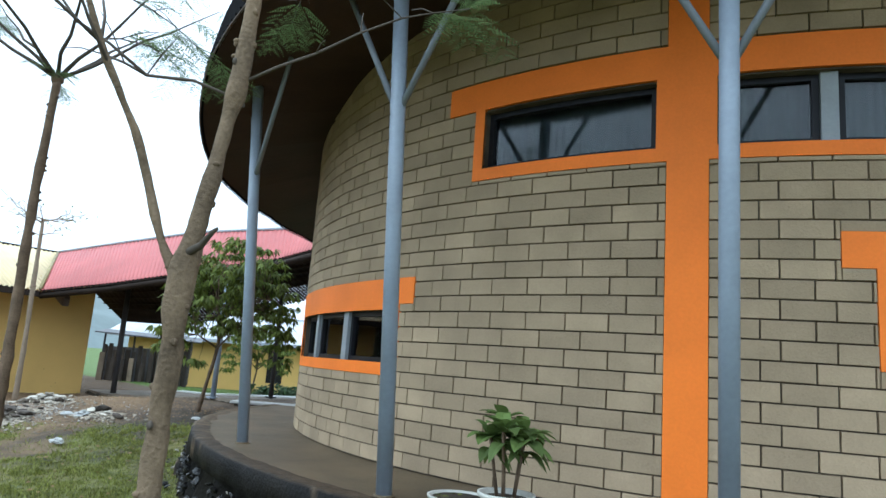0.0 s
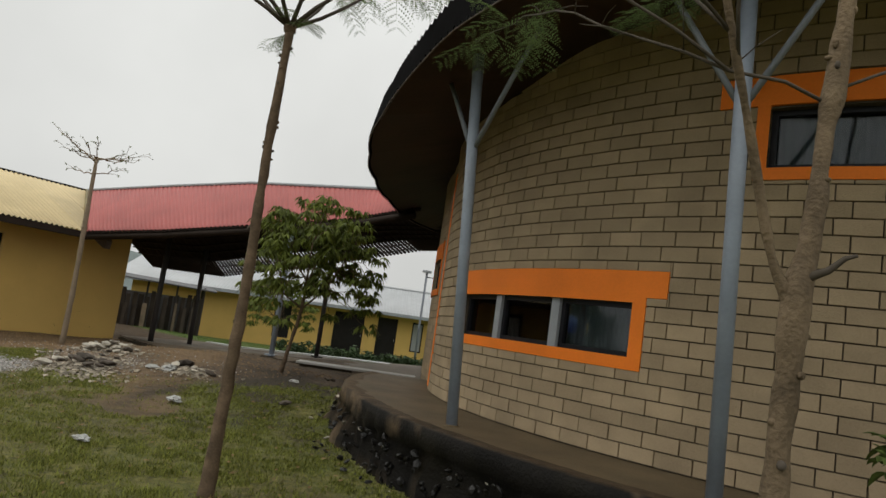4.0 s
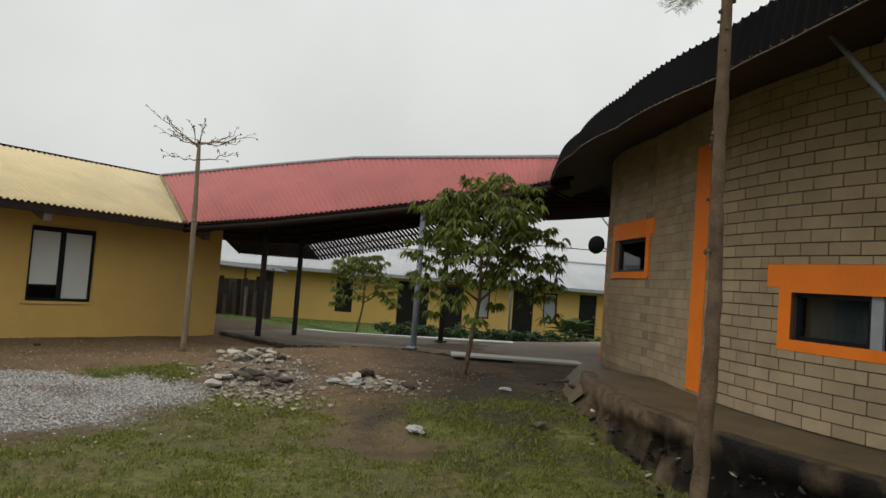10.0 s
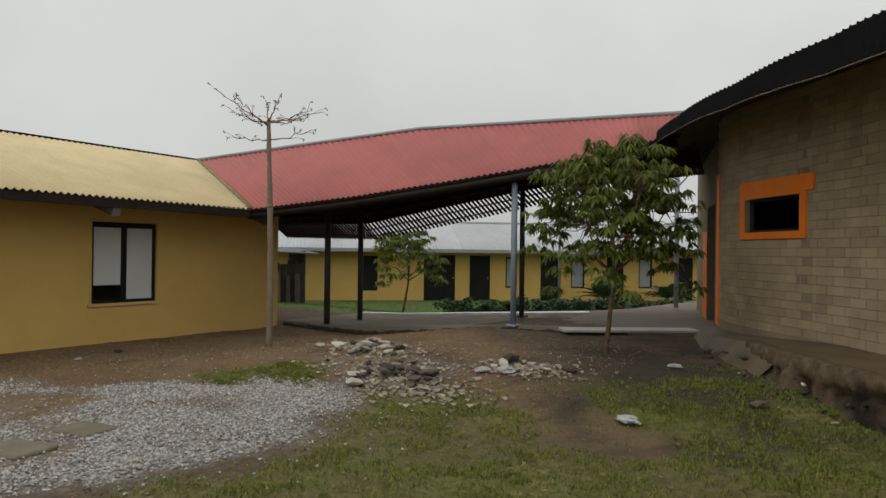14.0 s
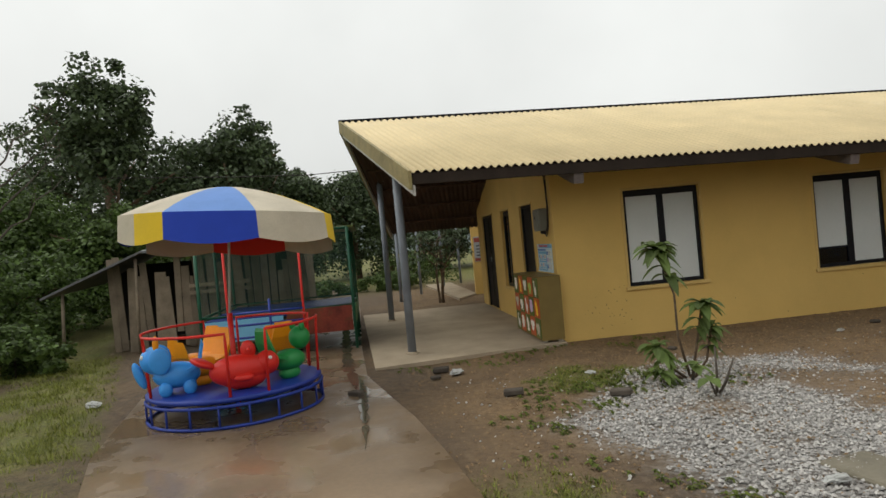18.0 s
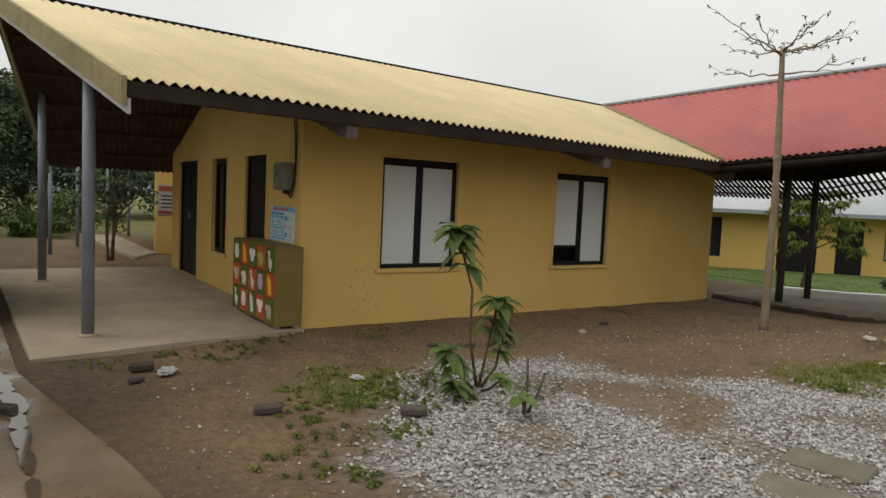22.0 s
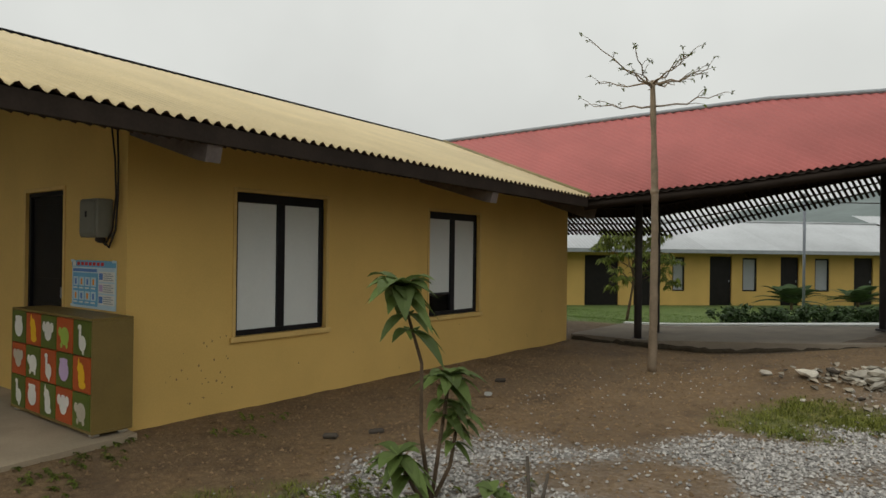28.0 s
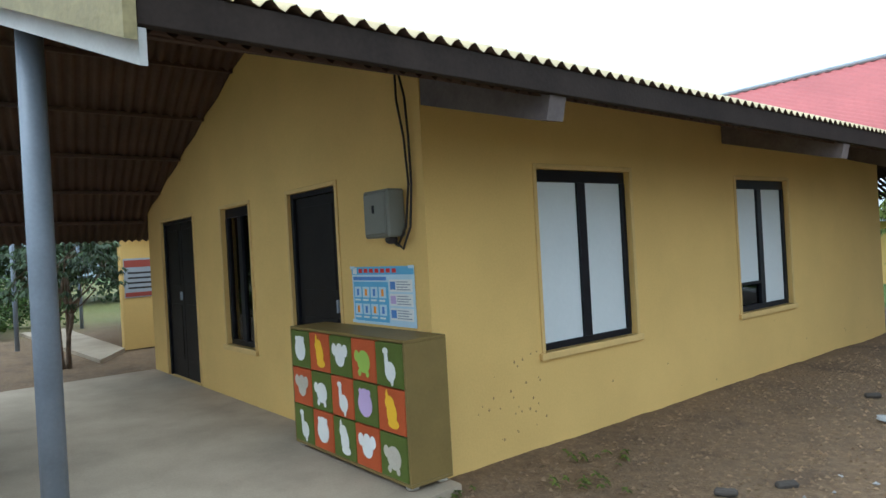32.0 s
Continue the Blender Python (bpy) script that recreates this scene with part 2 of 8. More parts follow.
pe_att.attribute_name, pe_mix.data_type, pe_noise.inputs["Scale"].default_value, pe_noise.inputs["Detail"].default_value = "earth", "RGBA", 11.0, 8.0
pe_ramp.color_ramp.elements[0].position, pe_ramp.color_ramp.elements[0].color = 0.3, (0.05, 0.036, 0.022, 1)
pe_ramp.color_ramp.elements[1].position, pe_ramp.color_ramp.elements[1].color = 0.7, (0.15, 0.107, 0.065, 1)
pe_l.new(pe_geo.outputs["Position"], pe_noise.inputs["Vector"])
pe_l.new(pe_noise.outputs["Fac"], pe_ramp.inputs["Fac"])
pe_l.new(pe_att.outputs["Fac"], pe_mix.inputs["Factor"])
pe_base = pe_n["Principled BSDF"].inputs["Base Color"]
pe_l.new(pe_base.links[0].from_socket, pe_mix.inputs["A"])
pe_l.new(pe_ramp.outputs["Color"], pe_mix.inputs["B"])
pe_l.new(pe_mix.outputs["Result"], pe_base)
M_HUTPLANK = mat("dark weathered plank", (0.062, 0.05, 0.04), 0.92, var=0.35, scale=4, fine=40, bump=0.3, rnd=0.35)
M_PURLIN = mat("brown painted purlin", (0.085, 0.05, 0.036), 0.75, var=0.3, scale=5, bump=0.1)
M_BARK_PALE = mat("pale bark", (0.26, 0.20, 0.14), 0.95, var=0.3, scale=9, fine=70, bump=0.4)
M_TWIG = mat("twig", (0.085, 0.07, 0.055), 0.9, var=0.3, scale=9)


def leafmat(name, col, var=0.35, trans=0.25):
    m = mat(name, col, 0.6, var=0.2, scale=2.0, fine=20, bump=0.0, island=var)
    n, l = m.node_tree.nodes, m.node_tree.links
    b = n["Principled BSDF"]
    src = b.inputs["Base Color"].links[0].from_socket
    tr, ms = n.new("ShaderNodeBsdfTranslucent"), n.new("ShaderNodeMixShader")
    l.new(src, tr.inputs["Color"])
    ms.inputs["Fac"].default_value = trans
    l.new(b.outputs["BSDF"], ms.inputs[1])
    l.new(tr.outputs["BSDF"], ms.inputs[2])
    l.new(ms.outputs["Shader"], n["Material Output"].inputs["Surface"])
    return m


M_LEAF = leafmat("green leaf", (0.125, 0.155, 0.026), 0.55, 0.4)
M_LEAF_YEL = leafmat("yellow green leaf", (0.13, 0.17, 0.04))
M_LEAF_FERN = leafmat("feathery leaf", (0.13, 0.18, 0.07), 0.35, 0.35)
M_LEAF_BROAD = leafmat("broad leaf", (0.135, 0.19, 0.05), 0.4, 0.3)
M_LEAF_DARK = leafmat("forest leaf", (0.062, 0.088, 0.038), 0.6, 0.2)
M_LEAF_MID = leafmat("forest edge leaf", (0.068, 0.108, 0.024), 0.6, 0.25)
# distance haze is put into this pale grey-green, no air is modelled
M_HILL = mat("hill woods greyed for haze", (0.17, 0.2, 0.195), 1.0, var=0.22, scale=0.05, fine=0.5, bump=0.0)
M_GRASS = leafmat("grass blade", (0.18, 0.195, 0.036), 0.5)
M_LAWN = leafmat("lawn blade", (0.12, 0.19, 0.035), 0.35)
M_STONE = mat("pale gravel", (0.40, 0.38, 0.355), 0.85, var=0.2, scale=20, fine=120, bump=0.1, island=0.45)
M_ROCK = mat("pale rubble", (0.45, 0.41, 0.34), 0.9, var=0.35, scale=9, fine=60, bump=0.5, rnd=0.35)
M_ROCK_DARK = mat("dark rubble", (0.085, 0.07, 0.056), 0.9, var=0.35, scale=9, fine=60, bump=0.5, rnd=0.3)
M_LITTER = mat("fallen leaf litter", (0.20, 0.13, 0.06), 0.9, var=0.3, scale=9, bump=0.0, island=0.5)
M_RAG = mat("crumpled white plastic", (0.40, 0.40, 0.38), 0.6, var=0.2, scale=9, bump=0.1)
M_OLIVE = mat("olive paint", (0.20, 0.14, 0.042), 0.55, var=0.15, scale=3, fine=50, bump=0.06, stain=0.2, stain_col=(0.11, 0.07, 0.03))
M_LGREEN = mat("green drawer", (0.10, 0.13, 0.02), 0.5, var=0.12, scale=5)
M_LRED = mat("brick red drawer", (0.44, 0.085, 0.022), 0.5, var=0.12, scale=5)
M_ELBOX = mat("grey box enamel", (0.19, 0.185, 0.15), 0.5, var=0.1)
M_CABLE = mat("black cable", (0.03, 0.022, 0.02), 0.6, var=0.2)


def plain(name, col, rough=0.45, var=0.1, spec=0.4):
    return mat(name, col, rough, var=var, scale=4, fine=50, bump=0.03, spec=spec)


M_WHITE, M_YELLOW, M_BLUE, M_RED, M_GREEN = (plain(n, c) for n, c in (("off white", (0.78, 0.76, 0.7)), ("bright yellow", (0.85, 0.5, 0.02)), ("bright blue", (0.010, 0.032, 0.24)), ("bright red", (0.62, 0.02, 0.012)), ("bright green", (0.02, 0.25, 0.06))))
M_SKY, M_AMBER = plain("light blue plastic", (0.05, 0.30, 0.75), 0.35), plain("amber plastic", (0.9, 0.32, 0.01), 0.35)
M_CANVAS = mat("cream canvas", (0.52, 0.46, 0.36), 0.85, var=0.2, scale=3, fine=80, bump=0.1, stain=0.3, stain_col=(0.3, 0.25, 0.17))
M_CANBLUE, M_CANRED, M_CANYEL = plain("blue canvas", (0.015, 0.05, 0.42), 0.8), plain("red canvas", (0.6, 0.025, 0.015), 0.8), plain("yellow canvas", (0.68, 0.46, 0.02), 0.8)
M_CANSKY = plain("faded blue canvas", (0.13, 0.25, 0.55), 0.8)
M_LILAC, M_LIME = plain("lilac print", (0.55, 0.4, 0.62)), plain("lime print", (0.35, 0.5, 0.08))
M_POSTER = plain("poster paper blue", (0.16, 0.42, 0.62), 0.5)
M_POSTERPALE = plain("poster paper pale", (0.55, 0.68, 0.74), 0.5)
M_PLANK = mat("weathered plank", (0.22, 0.175, 0.125), 0.92, var=0.35, scale=4, fine=40, bump=0.3, rnd=0.3, stain=0.3, stain_col=(0.07, 0.055, 0.04))
M_TARP = mat("grey tarpaulin", (0.13, 0.13, 0.135), 0.7, var=0.25, scale=3, bump=0.2)
# near-black that puts the gloom of unlit insides into the colour
M_DARKIN = mat("unlit interior colour", (0.02, 0.019, 0.018), 0.9, var=0.2)
M_POT = mat("stained white pot", (0.48, 0.47, 0.42), 0.75, var=0.25, scale=9, fine=50, bump=0.15, stain=0.45, stain_col=(0.12, 0.12, 0.07))
M_SOIL = mat("dark soil", (0.045, 0.035, 0.022), 0.95, var=0.4, scale=20, bump=0.5)

glass = bpy.data.materials.new("window glass")
glass.use_nodes = True
g_n, g_l = glass.node_tree.nodes, glass.node_tree.links
g_n.clear()
g_out, g_mix, g_tr, g_gl, g_fr = (g_n.new(k) for k in ("ShaderNodeOutputMaterial", "ShaderNodeMixShader", "ShaderNodeBsdfTransparent", "ShaderNodeBsdfGlossy", "ShaderNodeFresnel"))
g_tr.inputs["Color"].default_value = (0.6, 0.63, 0.66, 1)
g_gl.inputs["Roughness"].default_value = 0.02
g_fr.inputs["IOR"].default_value = 1.45
g_l.new(g_fr.outputs["Fac"], g_mix.inputs["Fac"])
g_l.new(g_tr.outputs["BSDF"], g_mix.inputs[1])
g_l.new(g_gl.outputs["BSDF"], g_mix.inputs[2])
g_l.new(g_mix.outputs["Shader"], g_out.inputs["Surface"])
M_GLASS = glass

net = bpy.data.materials.new("green netting")
net.use_nodes = True
n_n, n_l = net.node_tree.nodes, net.node_tree.links
n_tr, n_ms = n_n.new("ShaderNodeBsdfTransparent"), n_n.new("ShaderNodeMixShader")
n_n["Principled BSDF"].inputs["Base Color"].default_value = (0.02, 0.07, 0.045, 1)
n_ms.inputs["Fac"].default_value = 0.13
n_l.new(n_tr.outputs["BSDF"], n_ms.inputs[1])
n_l.new(n_n["Principled BSDF"].outputs["BSDF"], n_ms.inputs[2])
n_l.new(n_ms.outputs["Shader"], n_n["Material Output"].inputs["Surface"])
M_NET = net


# ---- mesh helpers ----
def mesh_ob(name, verts, faces, material, parent=None, label="", smooth=False):
    me = bpy.data.meshes.new(name)
    me.from_pydata([tuple(v) for v in verts], [], faces)
    if smooth:
        me.polygons.foreach_set("use_smooth", [True] * len(me.polygons))
    me.materials.append(material)
    ob = new(name, me)
    if parent is not None:
        ob.parent = parent
    if label:
        tagged(ob, label)
    return ob


def part(name, bm, material, parent=None, label="", smooth=False):
    """Links a bmesh as one mesh object under a thing or a part."""
    me = bpy.data.meshes.new(name)
    bm.normal_update()
    bm.to_mesh(me)
    bm.free()
    if smooth:
        me.polygons.foreach_set("use_smooth", [True] * len(me.polygons))
    me.materials.append(material)
    ob = new(name, me)
    if parent is not None:
        ob.parent = parent
    if label:
        tagged(ob, label)
    return ob


def thing(name, label, category, group="", kind="", at=(0, 0, 0)):
    ob = new(name)
    ob.empty_display_size = 0.1
    ob.location = at
    return tagged(ob, label, category, group, kind)


def bm_box(bm, x0, x1, y0, y1, z0, z1, m=None, bevel=0.0):
    vs = [bm.verts.new(v) for v in ((x0, y0, z0), (x1, y0, z0), (x1, y1, z0), (x0, y1, z0), (x0, y0, z1), (x1, y0, z1), (x1, y1, z1), (x0, y1, z1))]
    fs = [bm.faces.new([vs[i] for i in f]) for f in ((0, 3, 2, 1), (4, 5, 6, 7), (0, 1, 5, 4), (1, 2, 6, 5), (2, 3, 7, 6), (3, 0, 4, 7))]
    if bevel:
        es = list({e for f in fs for e in f.edges})
        r = bmesh.ops.bevel(bm, geom=es, offset=bevel, segments=1, affect="EDGES")
        vs = list({v for f in r["faces"] for v in f.verts} | {v for v in vs if v.is_valid})
    if m is not None:
        for v in vs:
            v.co = m @ v.co
    return vs


def box(name, x0, x1, y0, y1, z0, z1, material, parent=None, label="", bevel=0.004, m=None):
    bm = bmesh.new()
    bm_box(bm, min(x0, x1), max(x0, x1), min(y0, y1), max(y0, y1), min(z0, z1), max(z0, z1), m, bevel)
    return part(name, bm, material, parent, label)


def tube_geo(path, radii, sides=8, verts=None, faces=None, cap=True):
    """A tapered tube along a path; adds to verts and faces."""
    verts = [] if verts is None else verts
    faces = [] if faces is None else faces
    path = [Vector(p) for p in path]
    ref = Vector((0.3, 0.9, 0.2)).normalized()
    base = len(verts)
    for i, p in enumerate(path):
        d = (path[min(i + 1, len(path) - 1)] - path[max(i - 1, 0)]).normalized()
        u = d.cross(ref)
        if u.length < 0.05:
            u = d.cross(Vector((1, 0, 0)))
        u.normalize()
        v = d.cross(u)
        r = radii[i] if isinstance(radii, (list, tuple)) else radii
        for k in range(sides):
            a = 2 * math.pi * k / sides
            verts.append(p + (u * math.cos(a) + v * math.sin(a)) * r)
    for i in range(len(path) - 1):
        for k in range(sides):
            a, b = base + i * sides + k, base + i * sides + (k + 1) % sides
            faces.append((a, b, b + sides, a + sides))
    if cap:
        faces.append(tuple(base + k for k in range(sides))[::-1])
        faces.append(tuple(base + (len(path) - 1) * sides + k for k in range(sides)))
    return verts, faces


def tube(name, path, radii, material, parent=None, label="", sides=10):
    v, f = tube_geo(path, radii, sides)
    return mesh_ob(name, v, f, material, parent, label, smooth=True)


def lathe(name, profile, material, parent=None, label="", seg=24, at=(0, 0, 0)):
    """A turned shape from (radius, height) pairs."""
    v, f = [], []
    for r, z in profile:
        for k in range(seg):
            a = 2 * math.pi * k / seg
            v.append((at[0] + r * math.cos(a), at[1] + r * math.sin(a), at[2] + z))
    for i in range(len(profile) - 1):
        for k in range(seg):
            a, b = i * seg + k, i * seg + (k + 1) % seg
            f.append((a, b, b + seg, a + seg))
    f.append(tuple(range(seg))[::-1])
    f.append(tuple((len(profile) - 1) * seg + k for k in range(seg)))
    return mesh_ob(name, v, f, material, parent, label, smooth=True)


def blob(name, centre, size, material, parent=None, label="", turn=(0, 0, 0), rough=0.0, sub=2, seed=0):
    """A rounded lump."""
    bm = bmesh.new()
    bmesh.ops.create_icosphere(bm, subdivisions=sub, radius=1.0)
    m = pose(*centre, *turn) @ Matrix.Diagonal((*size, 1))
    for v in bm.verts:
        k = 1 + rough * noise.noise(v.co * 1.9 + Vector((seed * 7.1, seed * 3.3, 0)))
        v.co = m @ (v.co * k)
    return part(name, bm, material, parent, label, smooth=rough < 0.2)


def clamp01(v):
    return max(0.0, min(1.0, v))


def smooth_step(v, a, b):
    v = clamp01((v - a) / (b - a))
    return v * v * (3 - 2 * v)


def lerp_table(table, v):
    if v <= table[0][0]:
        return table[0][1]
    for (a, p), (b, q) in zip(table, table[1:]):
        if v <= b:
            return p + (q - p) * (v - a) / (b - a)
    return table[-1][1]


def ground_z(x, y):
    """Height of the ground."""
    h = 0.30 * smooth_step(y, 5.0, 8.0) * smooth_step(x, -11.3, -8.6)
    h *= 1 - 0.35 * smooth_step(x, -4.5, -1.0)
    h -= 0.30 * smooth_step(y, 12.5, 16.0) * (1 - 0.0)
    h += 0.05 * smooth_step(y, 4.0, 6.0) * smooth_step(x, -3, -1)
    return h


# ---- ground ----
GRAVEL = [(-10.9, 1.3), (-10.3, 0.75), (-9.6, 0.3), (-8.5, 0.6), (-7.9, 1.1), (-7.4, 1.8), (-7.0, 2.6), (-6.75, 3.4), (-6.9, 4.1), (-7.3, 4.8), (-7.7, 5.3), (-8.4, 5.5), (-9.3, 5.3), (-9.7, 4.5), (-10.1, 3.8), (-11.2, 3.3), (-11.5, 2.4), (-11.3, 1.9)]


def poly_side(x, y, poly):
    """Signed distance to a polygon, inside positive."""
    inside, best = False, 1e9
    for (ax, ay), (bx, by) in zip(poly, poly[1:] + poly[:1]):
        if (ay > y) != (by > y) and x < (bx - ax) * (y - ay) / (by - ay) + ax:
            inside = not inside
        dx, dy = bx - ax, by - ay
        t = clamp01(((x - ax) * dx + (y - ay) * dy) / (dx * dx + dy * dy))
        best = min(best, math.hypot(x - ax - t * dx, y - ay - t * dy))
    return best if inside else -best


def nz(x, y, s, k=0.0):
    return noise.noise(Vector((x * s, y * s, k)))


TRACK = [(-9.5, 9.3), (-7.8, 7.6), (-6.3, 6.3), (-5.3, 5.7), (-4.7, 5.4)]


def seg_dist(x, y, p, q):
    dx, dy = q[0] - p[0], q[1] - p[1]
    t = clamp01(((x - p[0]) * dx + (y - p[1]) * dy) / (dx * dx + dy * dy))
    return math.hypot(x - p[0] - t * dx, y - p[1] - t * dy)


def cover(x, y):
    """Shares of gravel, grass and lawn at a place."""
    wob = 0.45 * nz(x, y, 1.1, 3) + 0.25 * nz(x, y, 3.5, 9)
    gravel = smooth_step(poly_side(x, y, GRAVEL) + 0.7 * wob, -0.25, 0.25) * (1 - 0.85 * smooth_step(1.0 - math.hypot((x + 9.75) / 0.85, (y - 3.05) / 0.6) + 0.8 * wob, 0.0, 0.4)) * (1 - 0.55 * smooth_step(nz(x, y, 1.3, 20), 0.1, 0.4))
    rubble = smooth_step(1.1 - math.hypot((x + 8.0) / 1.2, (y - 6.3) / 0.6) + wob, 0, 0.4)
    gravel = max(gravel, 0.22 * rubble)
    lawn = smooth_step(y, 12.0, 12.3) * smooth_step(-5.0 - x, 0, 0.5)
    edge = lerp_table([(-1.0, -8.4), (0.2, -7.8), (1.0, -7.5), (2.1, -6.8), (3.7, -6.65), (4.8, -7.2), (5.5, -7.6), (6.2, -6.7), (7.0, -5.2), (8.5, -4.4)], y)
    g = smooth_step(x - edge + 0.9 * wob, -0.3, 0.6) * (1 - smooth_step(y, 7.2, 9.0))
    g *= 1 - 0.4 * smooth_step(nz(x, y, 0.75, 5) + 0.45 * wob, 0.08, 0.34)
    strip = smooth_step(1 - abs(y + 0.1 - 0.16 * (x + 7)) / 0.75 + 0.8 * wob, 0.0, 0.5) * smooth_step(x, -9.2, -7.5)
    patch = smooth_step(1 - math.hypot((x + 9.2) / 0.95, (y - 5.4) / 0.85) + 0.7 * wob, 0.0, 0.5)
    foot = 0.75 * smooth_step(0.8 - math.hypot((x + 10.95) / 1.3, (y - 1.15) / 0.65) + 2.2 * wob, 0, 0.7)
    track = min(seg_dist(x, y, p, q) for p, q in zip(TRACK, TRACK[1:]))
    g *= 1 - 0.92 * smooth_step(0.62 - track + 0.75 * wob, -0.1, 0.35)
    west = smooth_step(-2.95 + 0.33 * min(0.0, x + 9.4) - y + 0.4 * wob, -0.1, 0.4) * (1 - 0.8 * smooth_step(nz(x, y, 0.7, 15), 0.1, 0.35))
    far = smooth_step(math.hypot(x + 4, y - 4), 22, 28)
    grass = max(g, strip, patch, foot, west, far) * (1 - gravel)
    return clamp01(gravel), clamp01(grass), clamp01(lawn)


def axis_steps(lo, hi, fine, reach):
    vals, v, s = [], lo, fine
    while v <= hi:
        vals.append(v)
        v += fine
    s, v = fine, hi
    while v < reach:
        s *= 1.35
        v += s
        vals.append(v)
    s, v = fine, lo
    while v > -reach:
        s *= 1.35
        v -= s
        vals.insert(0, v)
    return vals


gx, gy = axis_steps(-16.0, 5.0, 0.14, 900), axis_steps(-6.0, 13.0, 0.14, 900)
g_verts, g_cov = [], []
for y in gy:
    for x in gx:
        c = cover(x, y)
        near = abs(x + 5) < 14 and abs(y - 3) < 12
        bump = (0.025 * nz(x, y, 0.9, 1) + 0.012 * nz(x, y, 4.0, 2)) if near else 0.0
        g_verts.append((x, y, ground_z(x, y) - 0.012 + bump * (1 - 0.6 * c[2])))
        g_cov.append(c)
g_faces = [(j * len(gx) + i, j * len(gx) + i + 1, (j + 1) * len(gx) + i + 1, (j + 1) * len(gx) + i) for j in range(len(gy) - 1) for i in range(len(gx) - 1)]
M_GROUND = bpy.data.materials.new("damp earth with gravel and grass")
M_GROUND.use_nodes = True
q_n, q_l = M_GROUND.node_tree.nodes, M_GROUND.node_tree.links
q_b = q_n["Principled BSDF"]
q_geo = q_n.new("ShaderNodeNewGeometry")


def q_noise(scale, detail=6.0):
    t = q_n.new("ShaderNodeTexNoise")
    t.inputs["Scale"].default_value, t.inputs["Detail"].default_value, t.inputs["Roughness"].default_value = scale, detail, 0.65
    q_l.new(q_geo.outputs["Position"], t.inputs["Vector"])
    return t.outputs["Fac"]


def q_ramp(fac, *stops):
    r = q_n.new("ShaderNodeValToRGB")
    while len(r.color_ramp.elements) < len(stops):
        r.color_ramp.elements.new(0.5)
    for e, (p, c) in zip(r.color_ramp.elements, stops):
        e.position, e.color = p, (*c, 1)
    q_l.new(fac, r.inputs["Fac"])
    return r.outputs["Color"]


def q_mix(fac, a, b):
    m = q_n.new("ShaderNodeMix")
    m.data_type = "RGBA"
    q_l.new(fac, m.inputs["Factor"])
    q_l.new(a, m.inputs["A"])
    q_l.new(b, m.inputs["B"])
    return m.outputs["Result"]


q_att = q_n.new("ShaderNodeAttribute")
q_att.attribute_name = "cover"
q_sep = q_n.new("ShaderNodeSeparateColor")
q_l.new(q_att.outputs["Color"], q_sep.inputs["Color"])
earth = q_mix(q_noise(0.9), q_ramp(q_noise(9.0), (0.36, (0.05, 0.031, 0.016)), (0.52, (0.118, 0.074, 0.037)), (0.75, (0.24, 0.165, 0.09))), q_ramp(q_noise(28.0), (0.35, (0.045, 0.031, 0.019)), (0.7, (0.15, 0.105, 0.066))))
q_vor = q_n.new("ShaderNodeTexVoronoi")
q_vor.inputs["Scale"].default_value = 34.0
q_l.new(q_geo.outputs["Position"], q_vor.inputs["Vector"])
q_stone = q_n.new("ShaderNodeSeparateColor")
q_l.new(q_vor.outputs["Color"], q_stone.inputs["Color"])
pebble = q_ramp(q_stone.outputs[0], (0.0, (0.10, 0.085, 0.07)), (0.5, (0.27, 0.25, 0.23)), (1.0, (0.46, 0.45, 0.43)))
turf_green = q_ramp(q_noise(22.0), (0.34, (0.05, 0.062, 0.012)), (0.66, (0.165, 0.19, 0.034)))
turf_dry = q_ramp(q_noise(14.0), (0.34, (0.055, 0.048, 0.013)), (0.52, (0.145, 0.138, 0.03)), (0.68, (0.235, 0.205, 0.058)))
turf = q_mix(q_ramp(q_noise(1.1), (0.46, (0, 0, 0)), (0.66, (1, 1, 1))), turf_dry, turf_green)
sward = q_ramp(q_noise(5.0), (0.3, (0.07, 0.115, 0.022)), (0.7, (0.125, 0.175, 0.04)))
sand = q_mix(q_noise(2.5), q_ramp(q_noise(16.0), (0.3, (0.10, 0.054, 0.022)), (0.55, (0.225, 0.134, 0.056)), (0.75, (0.38, 0.26, 0.13))), q_ramp(q_noise(60.0), (0.35, (0.10, 0.063, 0.033)), (0.68, (0.28, 0.195, 0.11))))
sand = q_mix(q_ramp(q_noise(1.5), (0.5, (0, 0, 0)), (0.66, (0.7, 0.7, 0.7))), sand, q_ramp(q_noise(20.0), (0.3, (0.05, 0.03, 0.014)), (0.7, (0.13, 0.08, 0.04))))
earth = q_mix(q_att.outputs["Alpha"], earth, sand)
col = q_mix(q_sep.outputs[1], earth, turf)
col = q_mix(q_sep.outputs[0], col, pebble)
col = q_mix(q_sep.outputs[2], col, sward)
# shade under the leafy tree and round eave, painted into the ground colour
q_shade = q_n.new("ShaderNodeAttribute")
q_shade.attribute_name = "ground_shade"
col = q_mix(q_shade.outputs["Fac"], col, q_ramp(q_noise(18.0), (0.35, (0.016, 0.012, 0.007)), (0.7, (0.058, 0.043, 0.022))))
q_l.new(col, q_b.inputs["Base Color"])
q_b.inputs["Roughness"].default_value = 0.88
q_bump = q_n.new("ShaderNodeBump")
q_bump.inputs["Strength"].default_value, q_bump.inputs["Distance"].default_value = 0.9, 0.03
q_l.new(q_noise(45.0), q_bump.inputs["Height"])
